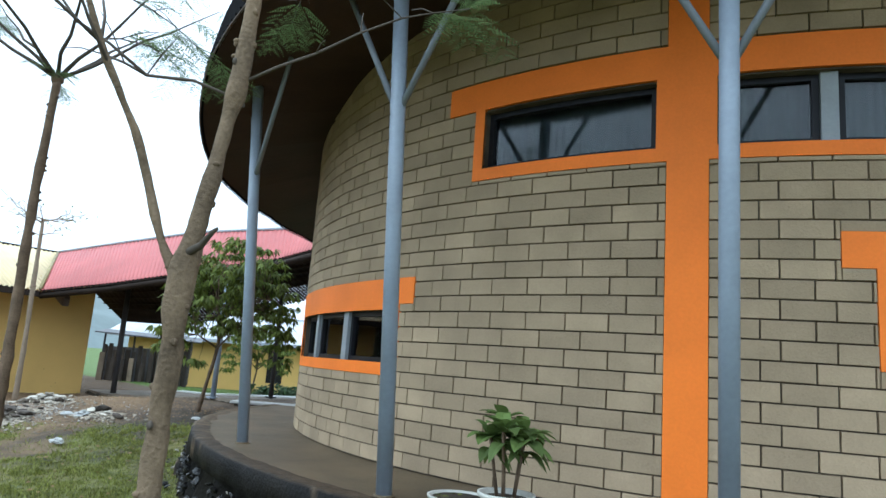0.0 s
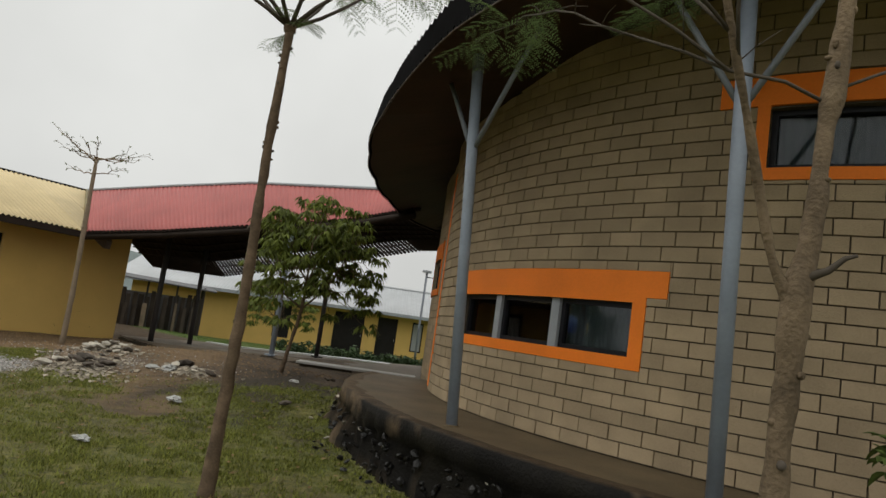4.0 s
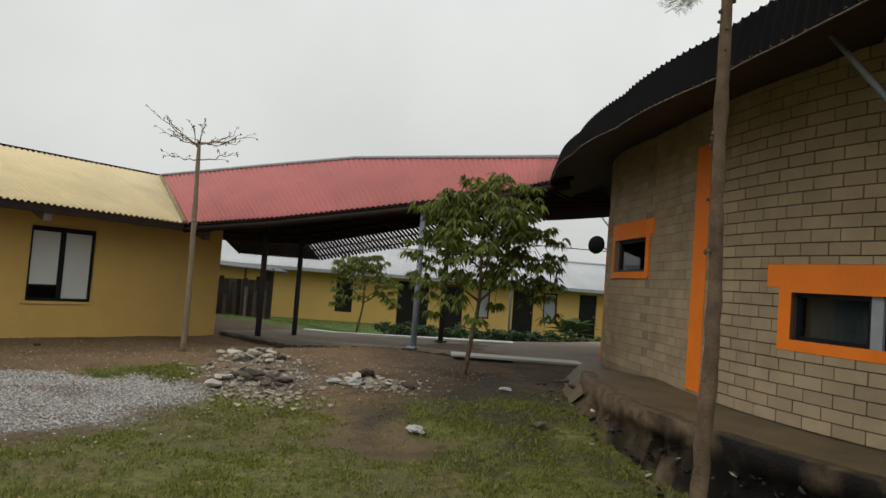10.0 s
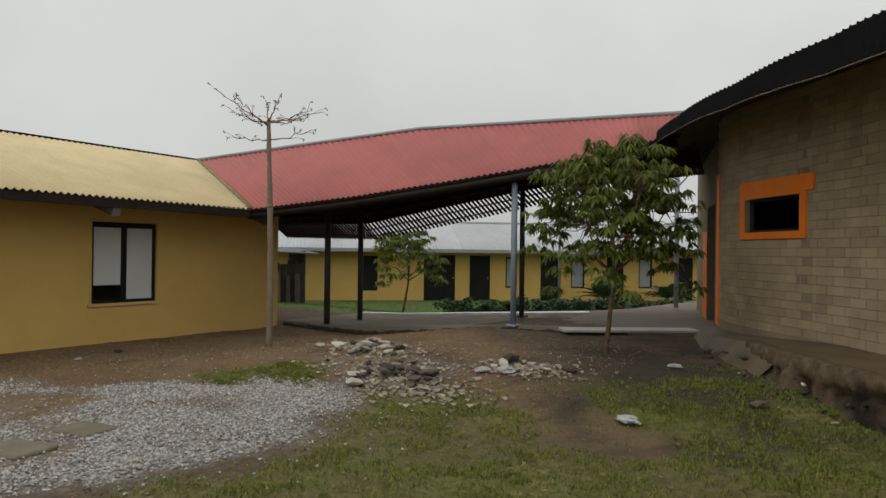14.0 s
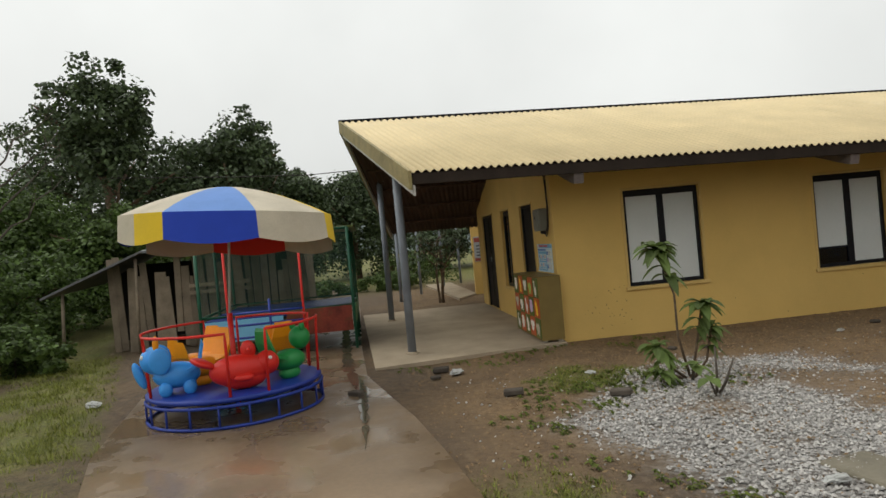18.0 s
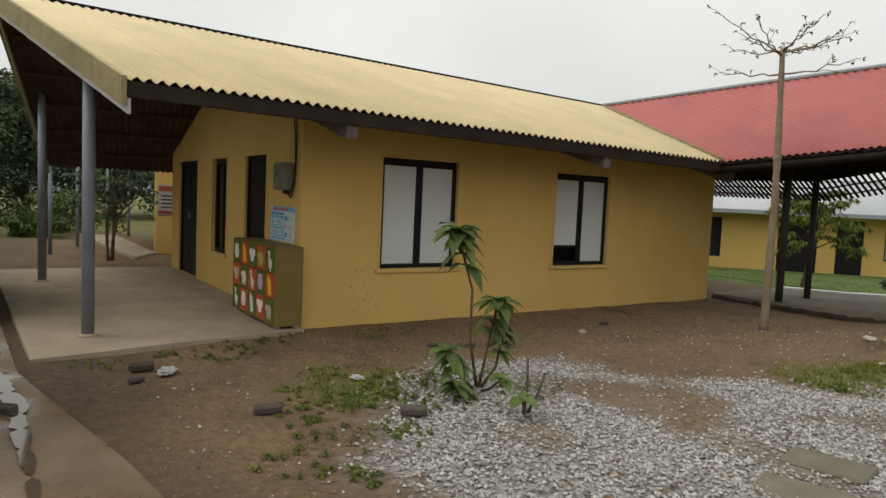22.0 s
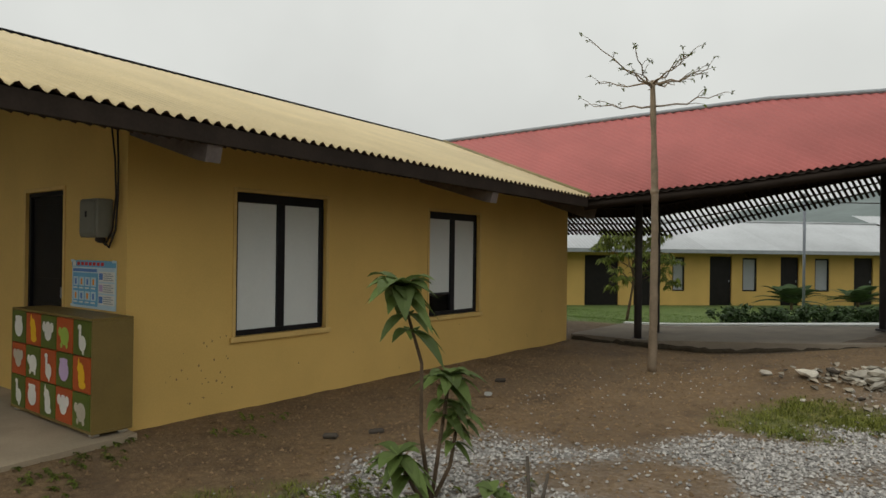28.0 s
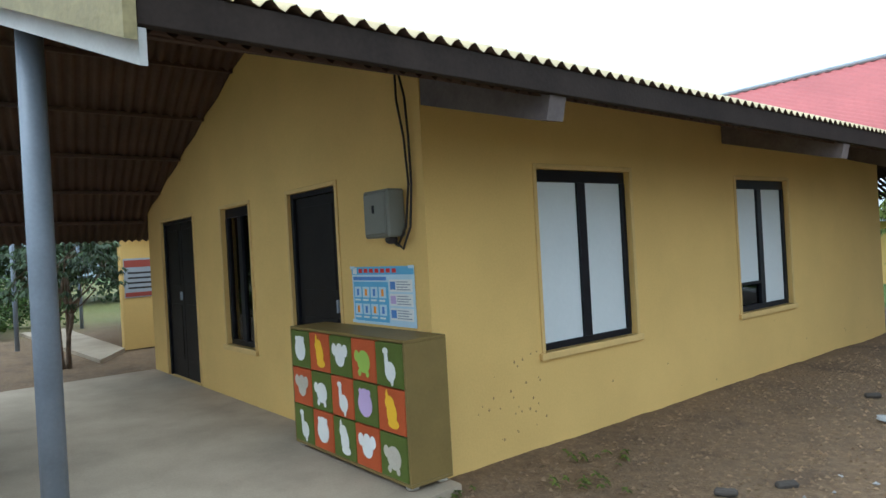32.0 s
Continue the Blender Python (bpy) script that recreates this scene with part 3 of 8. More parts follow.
q_l.new(q_bump.outputs["Normal"], q_b.inputs["Normal"])
ground = mesh_ob("ground", g_verts, g_faces, M_GROUND, smooth=True)
tagged(ground, "damp brown earth with pale gravel and patchy grass", "ground", kind="structure")
# mask of the painted shade: a ragged oval between tree and platform
h_attr = ground.data.attributes.new("ground_shade", "FLOAT", "POINT")
h_attr.data.foreach_set("value", np.array([0.9 * smooth_step(1.1 - math.hypot((x + 4.6) / 2.5, (y - 7.6) / 2.2) + 0.9 * nz(x, y, 1.4, 60) + 0.5 * nz(x, y, 4.5, 61), 0.0, 0.9) for x, y, z in g_verts], dtype=np.float32))
g_attr = ground.data.color_attributes.new("cover", "FLOAT_COLOR", "POINT")
g_attr.data.foreach_set("color", np.array([(a, b, c, clamp01(smooth_step(-8.0 - x, -1.0, 1.5) * smooth_step(y, -0.8, 0.3) * (1 - smooth_step(y, 8.8, 9.3)) + 0.7 * nz(x, y, 0.7, 40) * smooth_step(-5.0 - x, 0, 2) + 0.8 * smooth_step(0.7 - min(seg_dist(x, y, p, q) for p, q in zip(TRACK, TRACK[1:])) + 0.5 * nz(x, y, 1.5, 8), 0, 0.5))) for (a, b, c), (x, y, z) in zip(g_cov, g_verts)], dtype=np.float32).ravel())


def slab_poly(name, outline, z0, z1, material, parent=None, label=""):
    n = len(outline)
    v = [(x, y, z0) for x, y in outline] + [(x, y, z1) for x, y in outline]
    f = [tuple(range(n))[::-1], tuple(range(n, 2 * n))] + [(i, (i + 1) % n, n + (i + 1) % n, n + i) for i in range(n)]
    return mesh_ob(name, v, f, material, parent, label)


path = slab_poly("pavement_path", [(-3.6, -1.9), (-3.4, 0.35), (-8.2, -0.4), (-9.4, -0.54), (-10.4, -0.68), (-11.4, -0.88), (-12.55, -1.1), (-34, -1.9), (-34, -3.6), (-13.0, -3.75), (-10.3, -3.33), (-9.4, -3.05)], -0.2, 0.012, M_WETPATH)
tagged(path, "wet brown concrete path with puddles", "path", kind="structure")
drain = slab_poly("pavement_drain", [(-12.55, -1.15), (-12.6, -1.42), (-22, -1.62), (-22, -1.3)], -0.1, 0.018, M_WETPATH)
tagged(drain, "wet shallow concrete drain beside the porch", "drain", kind="structure")



gut_v, gut_f = [], []
for i in range(161):
    x = -9.6 - 0.05 * i
    y = lerp_table([(-17.6, -1.5), (-15.4, -1.43), (-13.0, -1.33), (-11.75, -1.14), (-9.5, -1.1), (-8.6, -1.02)], x)
    w = (0.05 + 0.02 * nz(x, 1, 2.1) + 0.11 * min(0.0, nz(x, 5, 11.3) + 0.1) + 0.03 * smooth_step(-x, 10.5, 12.5)) * smooth_step(-x, 9.6, 10.6)
    w, k = max(0.003, w), 0.012 * nz(x, 9, 3.3)
    gut_v += [(x, y + k - w, 0.024), (x, y + k + w * (0.8 + 0.4 * nz(x, 3, 4.7)), 0.024)]
for i in range(160):
    gut_f.append((2 * i, 2 * i + 1, 2 * i + 3, 2 * i + 2))
tagged(mesh_ob("puddle", gut_v, gut_f, M_WATER), "strip of rain water standing along the path's gutter", "puddle")
# ---- round building ----
CX, CY, RW = 0.748, 11.2005, 4.957
WALL_R = [(-89.3, 6.25), (-84, 6.05), (-78.5, 5.79), (-72, 5.47), (-66, 5.2), (-58, 5.01), (-50, RW), (180, RW)]


def wall_r(a):
    return lerp_table(WALL_R, a)


def polar(a, r, z):
    return Vector((CX + r * math.sin(radians(a)), CY - r * math.cos(radians(a)), z))


def curved(a0, a1, z0, z1, off0, off1, step=2.0):
    """A curved slab on the round wall, from off0 to off1 outside its face."""
    n = max(1, math.ceil((a1 - a0) / step))
    v, f = [], []
    for i in range(n + 1):
        a = a0 + (a1 - a0) * i / n
        r = wall_r(a)
        v += [polar(a, r + off1, z0), polar(a, r + off1, z1), polar(a, r + off0, z1), polar(a, r + off0, z0)]
    for i in range(n):
        for k in range(4):
            p, q = 4 * i + k, 4 * i + (k + 1) % 4
            f.append((p, p + 4, q + 4, q))
    f += [(0, 1, 2, 3), (4 * n + 3, 4 * n + 2, 4 * n + 1, 4 * n)]
    return v, f


HOLES = [(-32.2, -6.6, 1.255, 1.64), (2.8, 16.2, 2.58, 2.98), (20.0, 33.0, 2.58, 2.98), (30.0, 52.0, 1.48, 1.86), (-77.0, -66.4, 1.83, 2.27)]
WALL_Z0, WALL_Z1 = 0.0, 4.1
a_cuts = sorted({-89.3, 180.0, *[h for q in HOLES for h in q[:2]], *[a for a in range(-88, 180, 3)]})
z_cuts = sorted({WALL_Z0, WALL_Z1, *[h for q in HOLES for h in q[2:]]})
wv, wf = [], []


def quad(*pts):
    wf.append(tuple(range(len(wv), len(wv) + len(pts))))
    wv.extend(pts)


for a0, a1 in zip(a_cuts, a_cuts[1:]):
    for z0, z1 in zip(z_cuts, z_cuts[1:]):
        am, zm = (a0 + a1) / 2, (z0 + z1) / 2
        if any(h[0] < am < h[1] and h[2] < zm < h[3] for h in HOLES):
            continue
        for off in (-0.018, -0.2):
            r0, r1 = wall_r(a0) + off, wall_r(a1) + off
            quad(polar(a0, r0, z0), polar(a1, r1, z0), polar(a1, r1, z1), polar(a0, r0, z1))
for h in HOLES:
    for a in (h[0], h[1]):
        r = wall_r(a)
        quad(polar(a, r, h[2]), polar(a, r - 0.2, h[2]), polar(a, r - 0.2, h[3]), polar(a, r, h[3]))
    for z in (h[2], h[3]):
        steps = [h[0] + (h[1] - h[0]) * i / 8 for i in range(9)]
        for a, b in zip(steps, steps[1:]):
            quad(polar(a, wall_r(a), z), polar(b, wall_r(b), z), polar(b, wall_r(b) - 0.2, z), polar(a, wall_r(a) - 0.2, z))
wall_round = tagged(mesh_ob("wall_round", wv, wf, M_MORTAR), "curved wall of tan pressed blocks with dark recessed joints", "wall", kind="structure")

wall_round.data.materials.append(M_MORTAR_FULL)
for q in wall_round.data.polygons:
    c = q.center
    if math.degrees(math.atan2(c.x - CX, CY - c.y)) < -47:
        q.material_index = 1

# entrance side, set at the corner of the round wall
KA, KB = Vector((-5.50, 11.12, 0)), Vector((-6.91, 15.0, 0))
K_DIR = (KB - KA).normalized()
K_OUT = Vector((-K_DIR.y, K_DIR.x, 0))
k_m = Matrix(((K_DIR.x, K_OUT.x, 0, KA.x), (K_DIR.y, K_OUT.y, 0, KA.y), (0, 0, 1, 0), (0, 0, 0, 1)))
entry = thing("wall_entrance", "tan plastered entrance wall of the round building", "wall", kind="structure")
box("panel", 0.0, 0.2, -0.2, 0, 0, 3.3, M_PLASTER, entry, bevel=0, m=k_m)
box("panel", 1.64, 4.12, -0.2, 0, 0, 3.3, M_PLASTER, entry, bevel=0, m=k_m)
box("lintel", 0.2, 1.64, -0.2, 0, 2.35, 3.3, M_PLASTER, entry, bevel=0, m=k_m)
box("painted_panel", 1.68, 2.5, -0.01, 0.006, 0.3, 1.95, M_ORANGE, entry, "orange painted panel", m=k_m)
for u0, u1 in ((0.2, 0.915), (0.925, 1.64)):
    leaf_o = box("door_leaf", u0, u1, -0.18, -0.14, 0.3, 2.35, M_DARKDOOR, entry, "dark door leaf", m=k_m)
    box("pull_handle", 0.86 if u0 < 0.5 else 0.96, 0.88 if u0 < 0.5 else 0.98, -0.14, -0.1, 1.15, 1.4, M_MULLION, leaf_o, m=k_m)
back_wall = thing("wall_back", "plastered rear wall of the round building", "wall", kind="structure")
box("panel", 0, 1, 0, 0.2, 0, 3.3, M_PLASTER, back_wall, bevel=0, m=Matrix(((7.6, 0, 0, -6.91), (1.1, 1, 0, 15.0), (0, 0, 1, 0), (0, 0, 0, 1))))

# roof with its drooping dark rim
EAVE_R = [(-120, 8.3), (-105, 7.9), (-90, 7.35), (-75, 6.6), (-60, 6.15), (-45, 6.0), (-30, 6.08), (-15, 6.25), (5, 6.42), (180, 6.4)]


def eave_r(a):
    return lerp_table(EAVE_R, a)


def eave_z(a):
    return lerp_table([(-120, 3.24), (-75, 3.23), (-58, 3.19), (-45, 3.14), (-30, 3.15), (-22, 3.24), (-15, 3.38), (5, 3.55), (40, 3.7), (180, 3.7)], a)


def rim_h(a):
    return lerp_table([(-80, 0.2), (-58, 0.26), (-42, 0.35), (-20, 0.37)], a)


for v in wall_round.data.vertices:
    v.co.z = min(v.co.z, eave_z(math.degrees(math.atan2(v.co.x - CX, CY - v.co.y))) + 0.5)
round_roof = thing("round_roof", "round roof with a dark corrugated metal rim and brown soffit", "roof", kind="structure")
RIM_A = [-112 + 0.4 * i for i in range(int(292 / 0.4) + 1)]
fv, ff = [], []
for i, a in enumerate(RIM_A):
    k = 0.012 * (1 if i % 2 else -1)
    r, z = eave_r(a), eave_z(a)
    fv += [polar(a, r + k + 0.02, z + 0.012 * (1 if i % 2 else -1)), polar(a, r - 0.05 + k, z + rim_h(a) + k)]
for i in range(len(RIM_A) - 1):
    ff.append((2 * i, 2 * i + 2, 2 * i + 3, 2 * i + 1))
mesh_ob("rim", fv, ff, M_FASCIA, round_roof, "dark corrugated metal rim")
sv, sf = [], []
for i, a in enumerate(RIM_A[::4]):
    sv += [polar(a, eave_r(a) - 0.005, eave_z(a) + 0.02), polar(a, max(wall_r(max(a, -89)) - 0.1, 0), eave_z(a) + 0.36)]
for i in range(len(sv) // 2 - 1):
    sf.append((2 * i, 2 * i + 1, 2 * i + 3, 2 * i + 2))
mesh_ob("soffit", sv, sf, M_SOFFIT, round_roof, "brown boarded soffit")
tv, tf = [], []
for i, a in enumerate(RIM_A[::4]):
    tv += [polar(a, eave_r(a) - 0.05, eave_z(a) + rim_h(a)), polar(a, 0.02, 5.6)]
for i in range(len(tv) // 2 - 1):
    tf.append((2 * i, 2 * i + 2, 2 * i + 3, 2 * i + 1))
mesh_ob("cone", tv, tf, M_WROOF, round_roof, "pale metal roof sheets")
tube("edge_bead", [polar(a, eave_r(a) + 0.02, eave_z(a) - 0.012 + 0.008 * nz(a, 0, 1.7)) for a in RIM_A[::3]], 0.007, M_BRACKET, round_roof, "pale uneven drip edge", sides=5)

# raised platform
PLAT_R = 5.9
platform = thing("platform", "raised brown concrete platform edged with black stained stone", "platform", kind="structure")


def ring(a0, a1, r0, r1, z0, z1, step=3.0, flare=0.0):
    n = math.ceil((a1 - a0) / step)
    v, f = [], []
    for i in range(n + 1):
        a = a0 + (a1 - a0) * i / n
        v += [polar(a, r1 + flare, z0), polar(a, r1, z1), polar(a, r0, z1), polar(a, r0, z0)]
    for i in range(n):
        for k in range(4):
            p, q = 4 * i + k, 4 * i + (k + 1) % 4
            f.append((p, p + 4, q + 4, q))
    f += [(0, 1, 2, 3), (4 * n + 3, 4 * n + 2, 4 * n + 1, 4 * n)]
    return v, f


mesh_ob("paving", *ring(-62, 70, 4.85, PLAT_R - 0.06, 0.30, 0.555), M_MOSSCON, platform, "damp brown concrete paving")
ed_v, ed_f = [], []
ED_PROF = ((-0.15, 0.5575, 0.03, 0.0), (-0.03, 0.560, 0.008, 0.003), (0.0, 0.548, 0.008, 0.004), (0.006, 0.47, 0.010, 0.004), (0.0, 0.395, 0.016, 0.012), (-0.035, 0.37, 0.05, 0.02), (0.01, 0.16, 0.09, 0.0), (0.06, -0.2, 0.0, 0.0))
ED_N = 264
for i in range(ED_N + 1):
    a = -62 + 0.5 * i
    for dr, z, amp, lift in ED_PROF:
        q = polar(a, PLAT_R, z)
        k = noise.noise(q * 5.0) + 0.6 * noise.noise(q * 14.0)
        west = 1 - smooth_step(a, -46, -20)
        flare = 0.3 * west * max(0.0, 0.53 - z) ** 1.15
        ed_v.append(polar(a, PLAT_R + dr + flare + amp * (1 + 1.2 * west) * k, z + (lift + 0.03 * west * (z < 0.5)) * noise.noise(q * 8.0 + Vector((7, 0, 0)))))
for i in range(ED_N):
    for k in range(7):
        p = 8 * i + k
        ed_f.append((p, p + 1, p + 9, p + 8))
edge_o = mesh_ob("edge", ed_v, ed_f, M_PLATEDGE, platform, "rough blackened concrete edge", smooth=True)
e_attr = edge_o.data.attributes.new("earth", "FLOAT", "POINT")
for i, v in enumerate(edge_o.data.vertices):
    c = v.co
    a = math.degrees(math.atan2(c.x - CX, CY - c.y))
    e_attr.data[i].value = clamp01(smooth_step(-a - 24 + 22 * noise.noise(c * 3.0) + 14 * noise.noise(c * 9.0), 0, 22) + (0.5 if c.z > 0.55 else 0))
ap_v, ap_f = [], []
for i in range(19):
    a = -90 + 2.0 * i
    k = smooth_step(a, -88, -56)
    ap_v += [polar(a, wall_r(a) - 0.02, 0.42 + 0.14 * k), polar(a, wall_r(a) + 0.30 + 0.5 * k, 0.36 + 0.19 * k), polar(a, wall_r(a) + 0.55 + 0.75 * k + 0.06 * nz(a, 0, 0.4), 0.08)]
for i in range(18):
    for k in (0, 1):
        ap_f.append((3 * i + k, 3 * i + k + 1, 3 * i + k + 4, 3 * i + k + 3))
mesh_ob("apron", ap_v, ap_f, M_MOSSCON, platform, "sloping earth-stained concrete apron")

# orange bands
bands = thing("trim_orange", "orange painted render bands round the windows", "trim", kind="structure")
for a0, a1, z0, z1 in ((-35.3, -3.65, 1.68, 1.87), (-33.7, -32.2, 1.255, 1.68), (-6.6, -5.4, 1.255, 1.68), (-33.7, -5.4, 1.165, 1.255), (-32.2, -6.6, 1.64, 1.68),
                       (-0.9, 16.9, 3.0, 3.2), (19.5, 40, 3.0, 3.2), (1.9, 2.8, 2.58, 3.0), (1.9, 16.9, 2.5, 2.58), (19.5, 40, 2.5, 2.58), (16.2, 16.9, 2.58, 3.0), (19.5, 20.0, 2.58, 3.0), (16.9, 19.5, 0.62, 4.0),
                       (26.8, 56, 1.9, 2.09), (28.6, 30.0, 1.48, 1.9), (28.6, 53.4, 1.39, 1.48), (30.0, 52.0, 1.86, 1.9), (-50.2, -46.4, 0.6, 3.12),
                       (-78.2, -63.6, 2.30, 2.50), (-78.2, -77.0, 1.83, 2.3), (-66.4, -65.2, 1.83, 2.3), (-78.2, -65.2, 1.74, 1.83), (-77.0, -66.4, 2.27, 2.30), (-88.8, -86.7, 0.46, 2.75)):
    mesh_ob("band", *curved(a0, a1, z0, z1, -0.02, 0.006, 1.5), M_ORANGE, bands)


def round_window(name, a0, a1, z0, z1, panes, label):
    w = thing(name, label, "window", kind="structure")
    for i, (p0, p1) in enumerate(panes):
        t = 0.25
        mesh_ob("frame", *curved(p0, p1, z0, z0 + 0.035, -0.11, -0.06), M_FRAME, w)
        mesh_ob("frame", *curved(p0, p1, z1 - 0.035, z1, -0.11, -0.06), M_FRAME, w)
        for e in (p0, p1 - 0.45):
            mesh_ob("frame", *curved(e, e + 0.45, z0 + 0.035, z1 - 0.035, -0.11, -0.06), M_FRAME, w)
        g = mesh_ob("pane", *curved(p0 + 0.4, p1 - 0.4, z0 + 0.03, z1 - 0.03, -0.09, -0.085, 20), M_GLASS, w)
        g.visible_shadow = False
        cv, cf = [], []
        n = int((p1 - p0) / 0.18)
        for j in range(n + 1):
            a = p0 + (p1 - p0) * j / n
            k = 0.018 * math.sin(j * 1.7 + i) + 0.01 * math.sin(j * 0.61)
            cv += [polar(a, wall_r(a) - 0.17 + k, z0), polar(a, wall_r(a) - 0.17 + 0.6 * k, z1)]
        for j in range(n):
            cf.append((2 * j, 2 * j + 2, 2 * j + 3, 2 * j + 1))
        mesh_ob("curtain", cv, cf, M_CURTAIN, w, "drawn dark grey-green curtain", smooth=True)
    for (p0, p1), (q0, q1) in zip(panes, panes[1:]):
        mesh_ob("mullion", *curved(p1, q0, z0, z1, -0.13, -0.03), M_MULLION, w, "grey painted mullion")
    return w


round_window("window_low", -32.2, -6.6, 1.255, 1.64, [(-32.2, -24.6), (-23.6, -15.6), (-14.6, -6.6)], "low strip window of three dark-framed panes with curtains")
round_window("window_high", 2.8, 16.2, 2.58, 2.98, [(2.8, 16.2)], "high strip window with a dark frame")
round_window("window_high_end", 20.0, 33.0, 2.58, 2.98, [(20.0, 26.0), (27.0, 33.0)], "high strip window with dark frames")
round_window("window_low_end", 30.0, 52.0, 1.48, 1.86, [(30.0, 37.0), (38.0, 45.0), (46.0, 52.0)], "low strip window of dark-framed panes")
round_window("window_small", -77.0, -66.4, 1.83, 2.27, [(-77.0, -66.4)], "small dark-framed window with a white curtain")

# columns with braces under the rim
for a, rb in ((-18.1, 5.58), (3.2, 5.68), (20.6, 5.62)):
    col_t = thing("column", "grey-blue painted steel column leaning out on the platform", "column", "columns round the building")
    zt = eave_z(a) + 0.14
    foot_p, head_p = polar(a, rb, 0.55), polar(a, rb + 0.22, zt)
    tube("shaft", [foot_p, head_p], 0.044, M_COLUMN, col_t, sides=16)
    lathe("base_plate", [(0.06, 0), (0.06, 0.006), (0.05, 0.012)], M_MOSSCON, col_t, "stained cement collar", 16, polar(a, rb, 0.553))
    joint = foot_p.lerp(head_p, (2.66 - 0.55) / (zt - 0.55))
    for s in (-1, 1):
        tube("brace", [joint, polar(a + 6.2 * s, rb + 0.16, zt + 0.05)], 0.02, M_POSTSTEEL, col_t, "diagonal steel brace", sides=8)

# ---- yellow building ----
XF, XB, YE, YR = -13.5, -19.6, 1.55, 9.05
RX, RZ, SLOPE = -15.90, 3.62, 0.362
EX = -12.35


def roof_z(x):
    return RZ - SLOPE * abs(x - RX)


def ridge_z(y):
    """The ridge sags a little towards the walkway."""
    return 3.635 - 0.0154 * (y + 1.25)


def eave_line_z(y):
    return 2.34 - 0.0133 * (y + 0.45)


def wall_panel(name, u0, u1, z0, z1, holes, m, thick, material, label):
    """A flat wall with true openings; u runs along it, its outer face is y = 0."""
    us = sorted({u0, u1, *[h for q in holes for h in q[:2]]})
    zs = sorted({z0, z1, *[h for q in holes for h in q[2:]]})
    v, f = [], []

    def add(*pts):
        f.append(tuple(range(len(v), len(v) + len(pts))))
        v.extend(m @ Vector(p) for p in pts)

    for a, b in zip(us, us[1:]):
        for c, d in zip(zs, zs[1:]):
            if any(h[0] < (a + b) / 2 < h[1] and h[2] < (c + d) / 2 < h[3] for h in holes):
                continue
            add((a, 0, c), (b, 0, c), (b, 0, d), (a, 0, d))
            add((b, thick, c), (a, thick, c), (a, thick, d), (b, thick, d))
    for a, b, c, d in holes:
        add((a, 0, c), (a, 0, d), (a, thick, d), (a, thick, c))
        add((b, 0, d), (b, 0, c), (b, thick, c), (b, thick, d))
        add((a, 0, d), (b, 0, d), (b, thick, d), (a, thick, d))
        add((b, 0, c), (a, 0, c), (a, thick, c), (b, thick, c))
    for u in (u0, u1):
        add((u, 0, z0), (u, 0, z1), (u, thick, z1), (u, thick, z0))
    return tagged(mesh_ob(name, v, f, material), label, "wall", kind="structure")


XS = -13.455
front_m = Matrix(((0, -1, 0, XS), (1, 0, 0, 0), (0, 0, 1, 0), (0, 0, 0, 1)))
W_ONE, W_TWO = (2.555, 3.645, 0.645, 1.965), (5.35, 6.44, 0.63, 1.945)
wall_panel("wall_front", YE, YR, -0.2, 2.62, [W_ONE, W_TWO], front_m, 0.18, M_YWALL, "yellow rendered wall stained with mud near the ground")
end_m = Matrix(((1, 0, 0, 0), (0, 1, 0, YE), (0, 0, 1, 0), (0, 0, 0, 1)))
D_ONE, S_WIN, D_TWO = (-15.36, -14.56, 0.03, 1.95), (-16.92, -16.2, 0.57, 1.95), (-19.0, -17.8, 0.03, 1.95)
wall_panel("wall_end", XB, XS - 0.18, -0.2, 2.05, [D_ONE, S_WIN, D_TWO], end_m, 0.18, M_YWALL, "yellow rendered end wall under the porch roof")
gv = [(XB, YE, 2.05), (XS - 0.18, YE, 2.05), (XS - 0.18, YE, roof_z(XS - 0.18) - 0.04), (RX, YE, RZ - 0.05), (XB, YE, roof_z(XB) - 0.05)]
gv += [(x, y + 0.18, z) for x, y, z in gv]
tagged(mesh_ob("wall_gable", gv, [(0, 1, 2, 3, 4), (9, 8, 7, 6, 5)] + [(i, (i + 1) % 5, 5 + (i + 1) % 5, 5 + i) for i in range(5)], M_YWALL), "yellow rendered gable", "wall", kind="structure")
tagged(box("wall_side", XB, XS - 0.182, YR - 0.18, YR, -0.2, 2.9, M_YWALL, bevel=0), "yellow rendered side wall", "wall", kind="structure")
tagged(box("wall_rear", XB, XB + 0.18, YE + 0.19, YR - 0.19, -0.2, 2.1, M_YWALL, bevel=0), "yellow rendered rear wall", "wall", kind="structure")
tagged(box("floor_inside", XB + 0.2, XS - 0.2, YE + 0.2, YR - 0.2, -0.1, 0.03, M_CONCRETE, bevel=0), "grey concrete floor", "floor", kind="structure")
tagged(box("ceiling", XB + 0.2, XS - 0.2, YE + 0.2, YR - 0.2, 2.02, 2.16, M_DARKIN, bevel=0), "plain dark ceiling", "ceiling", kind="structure")


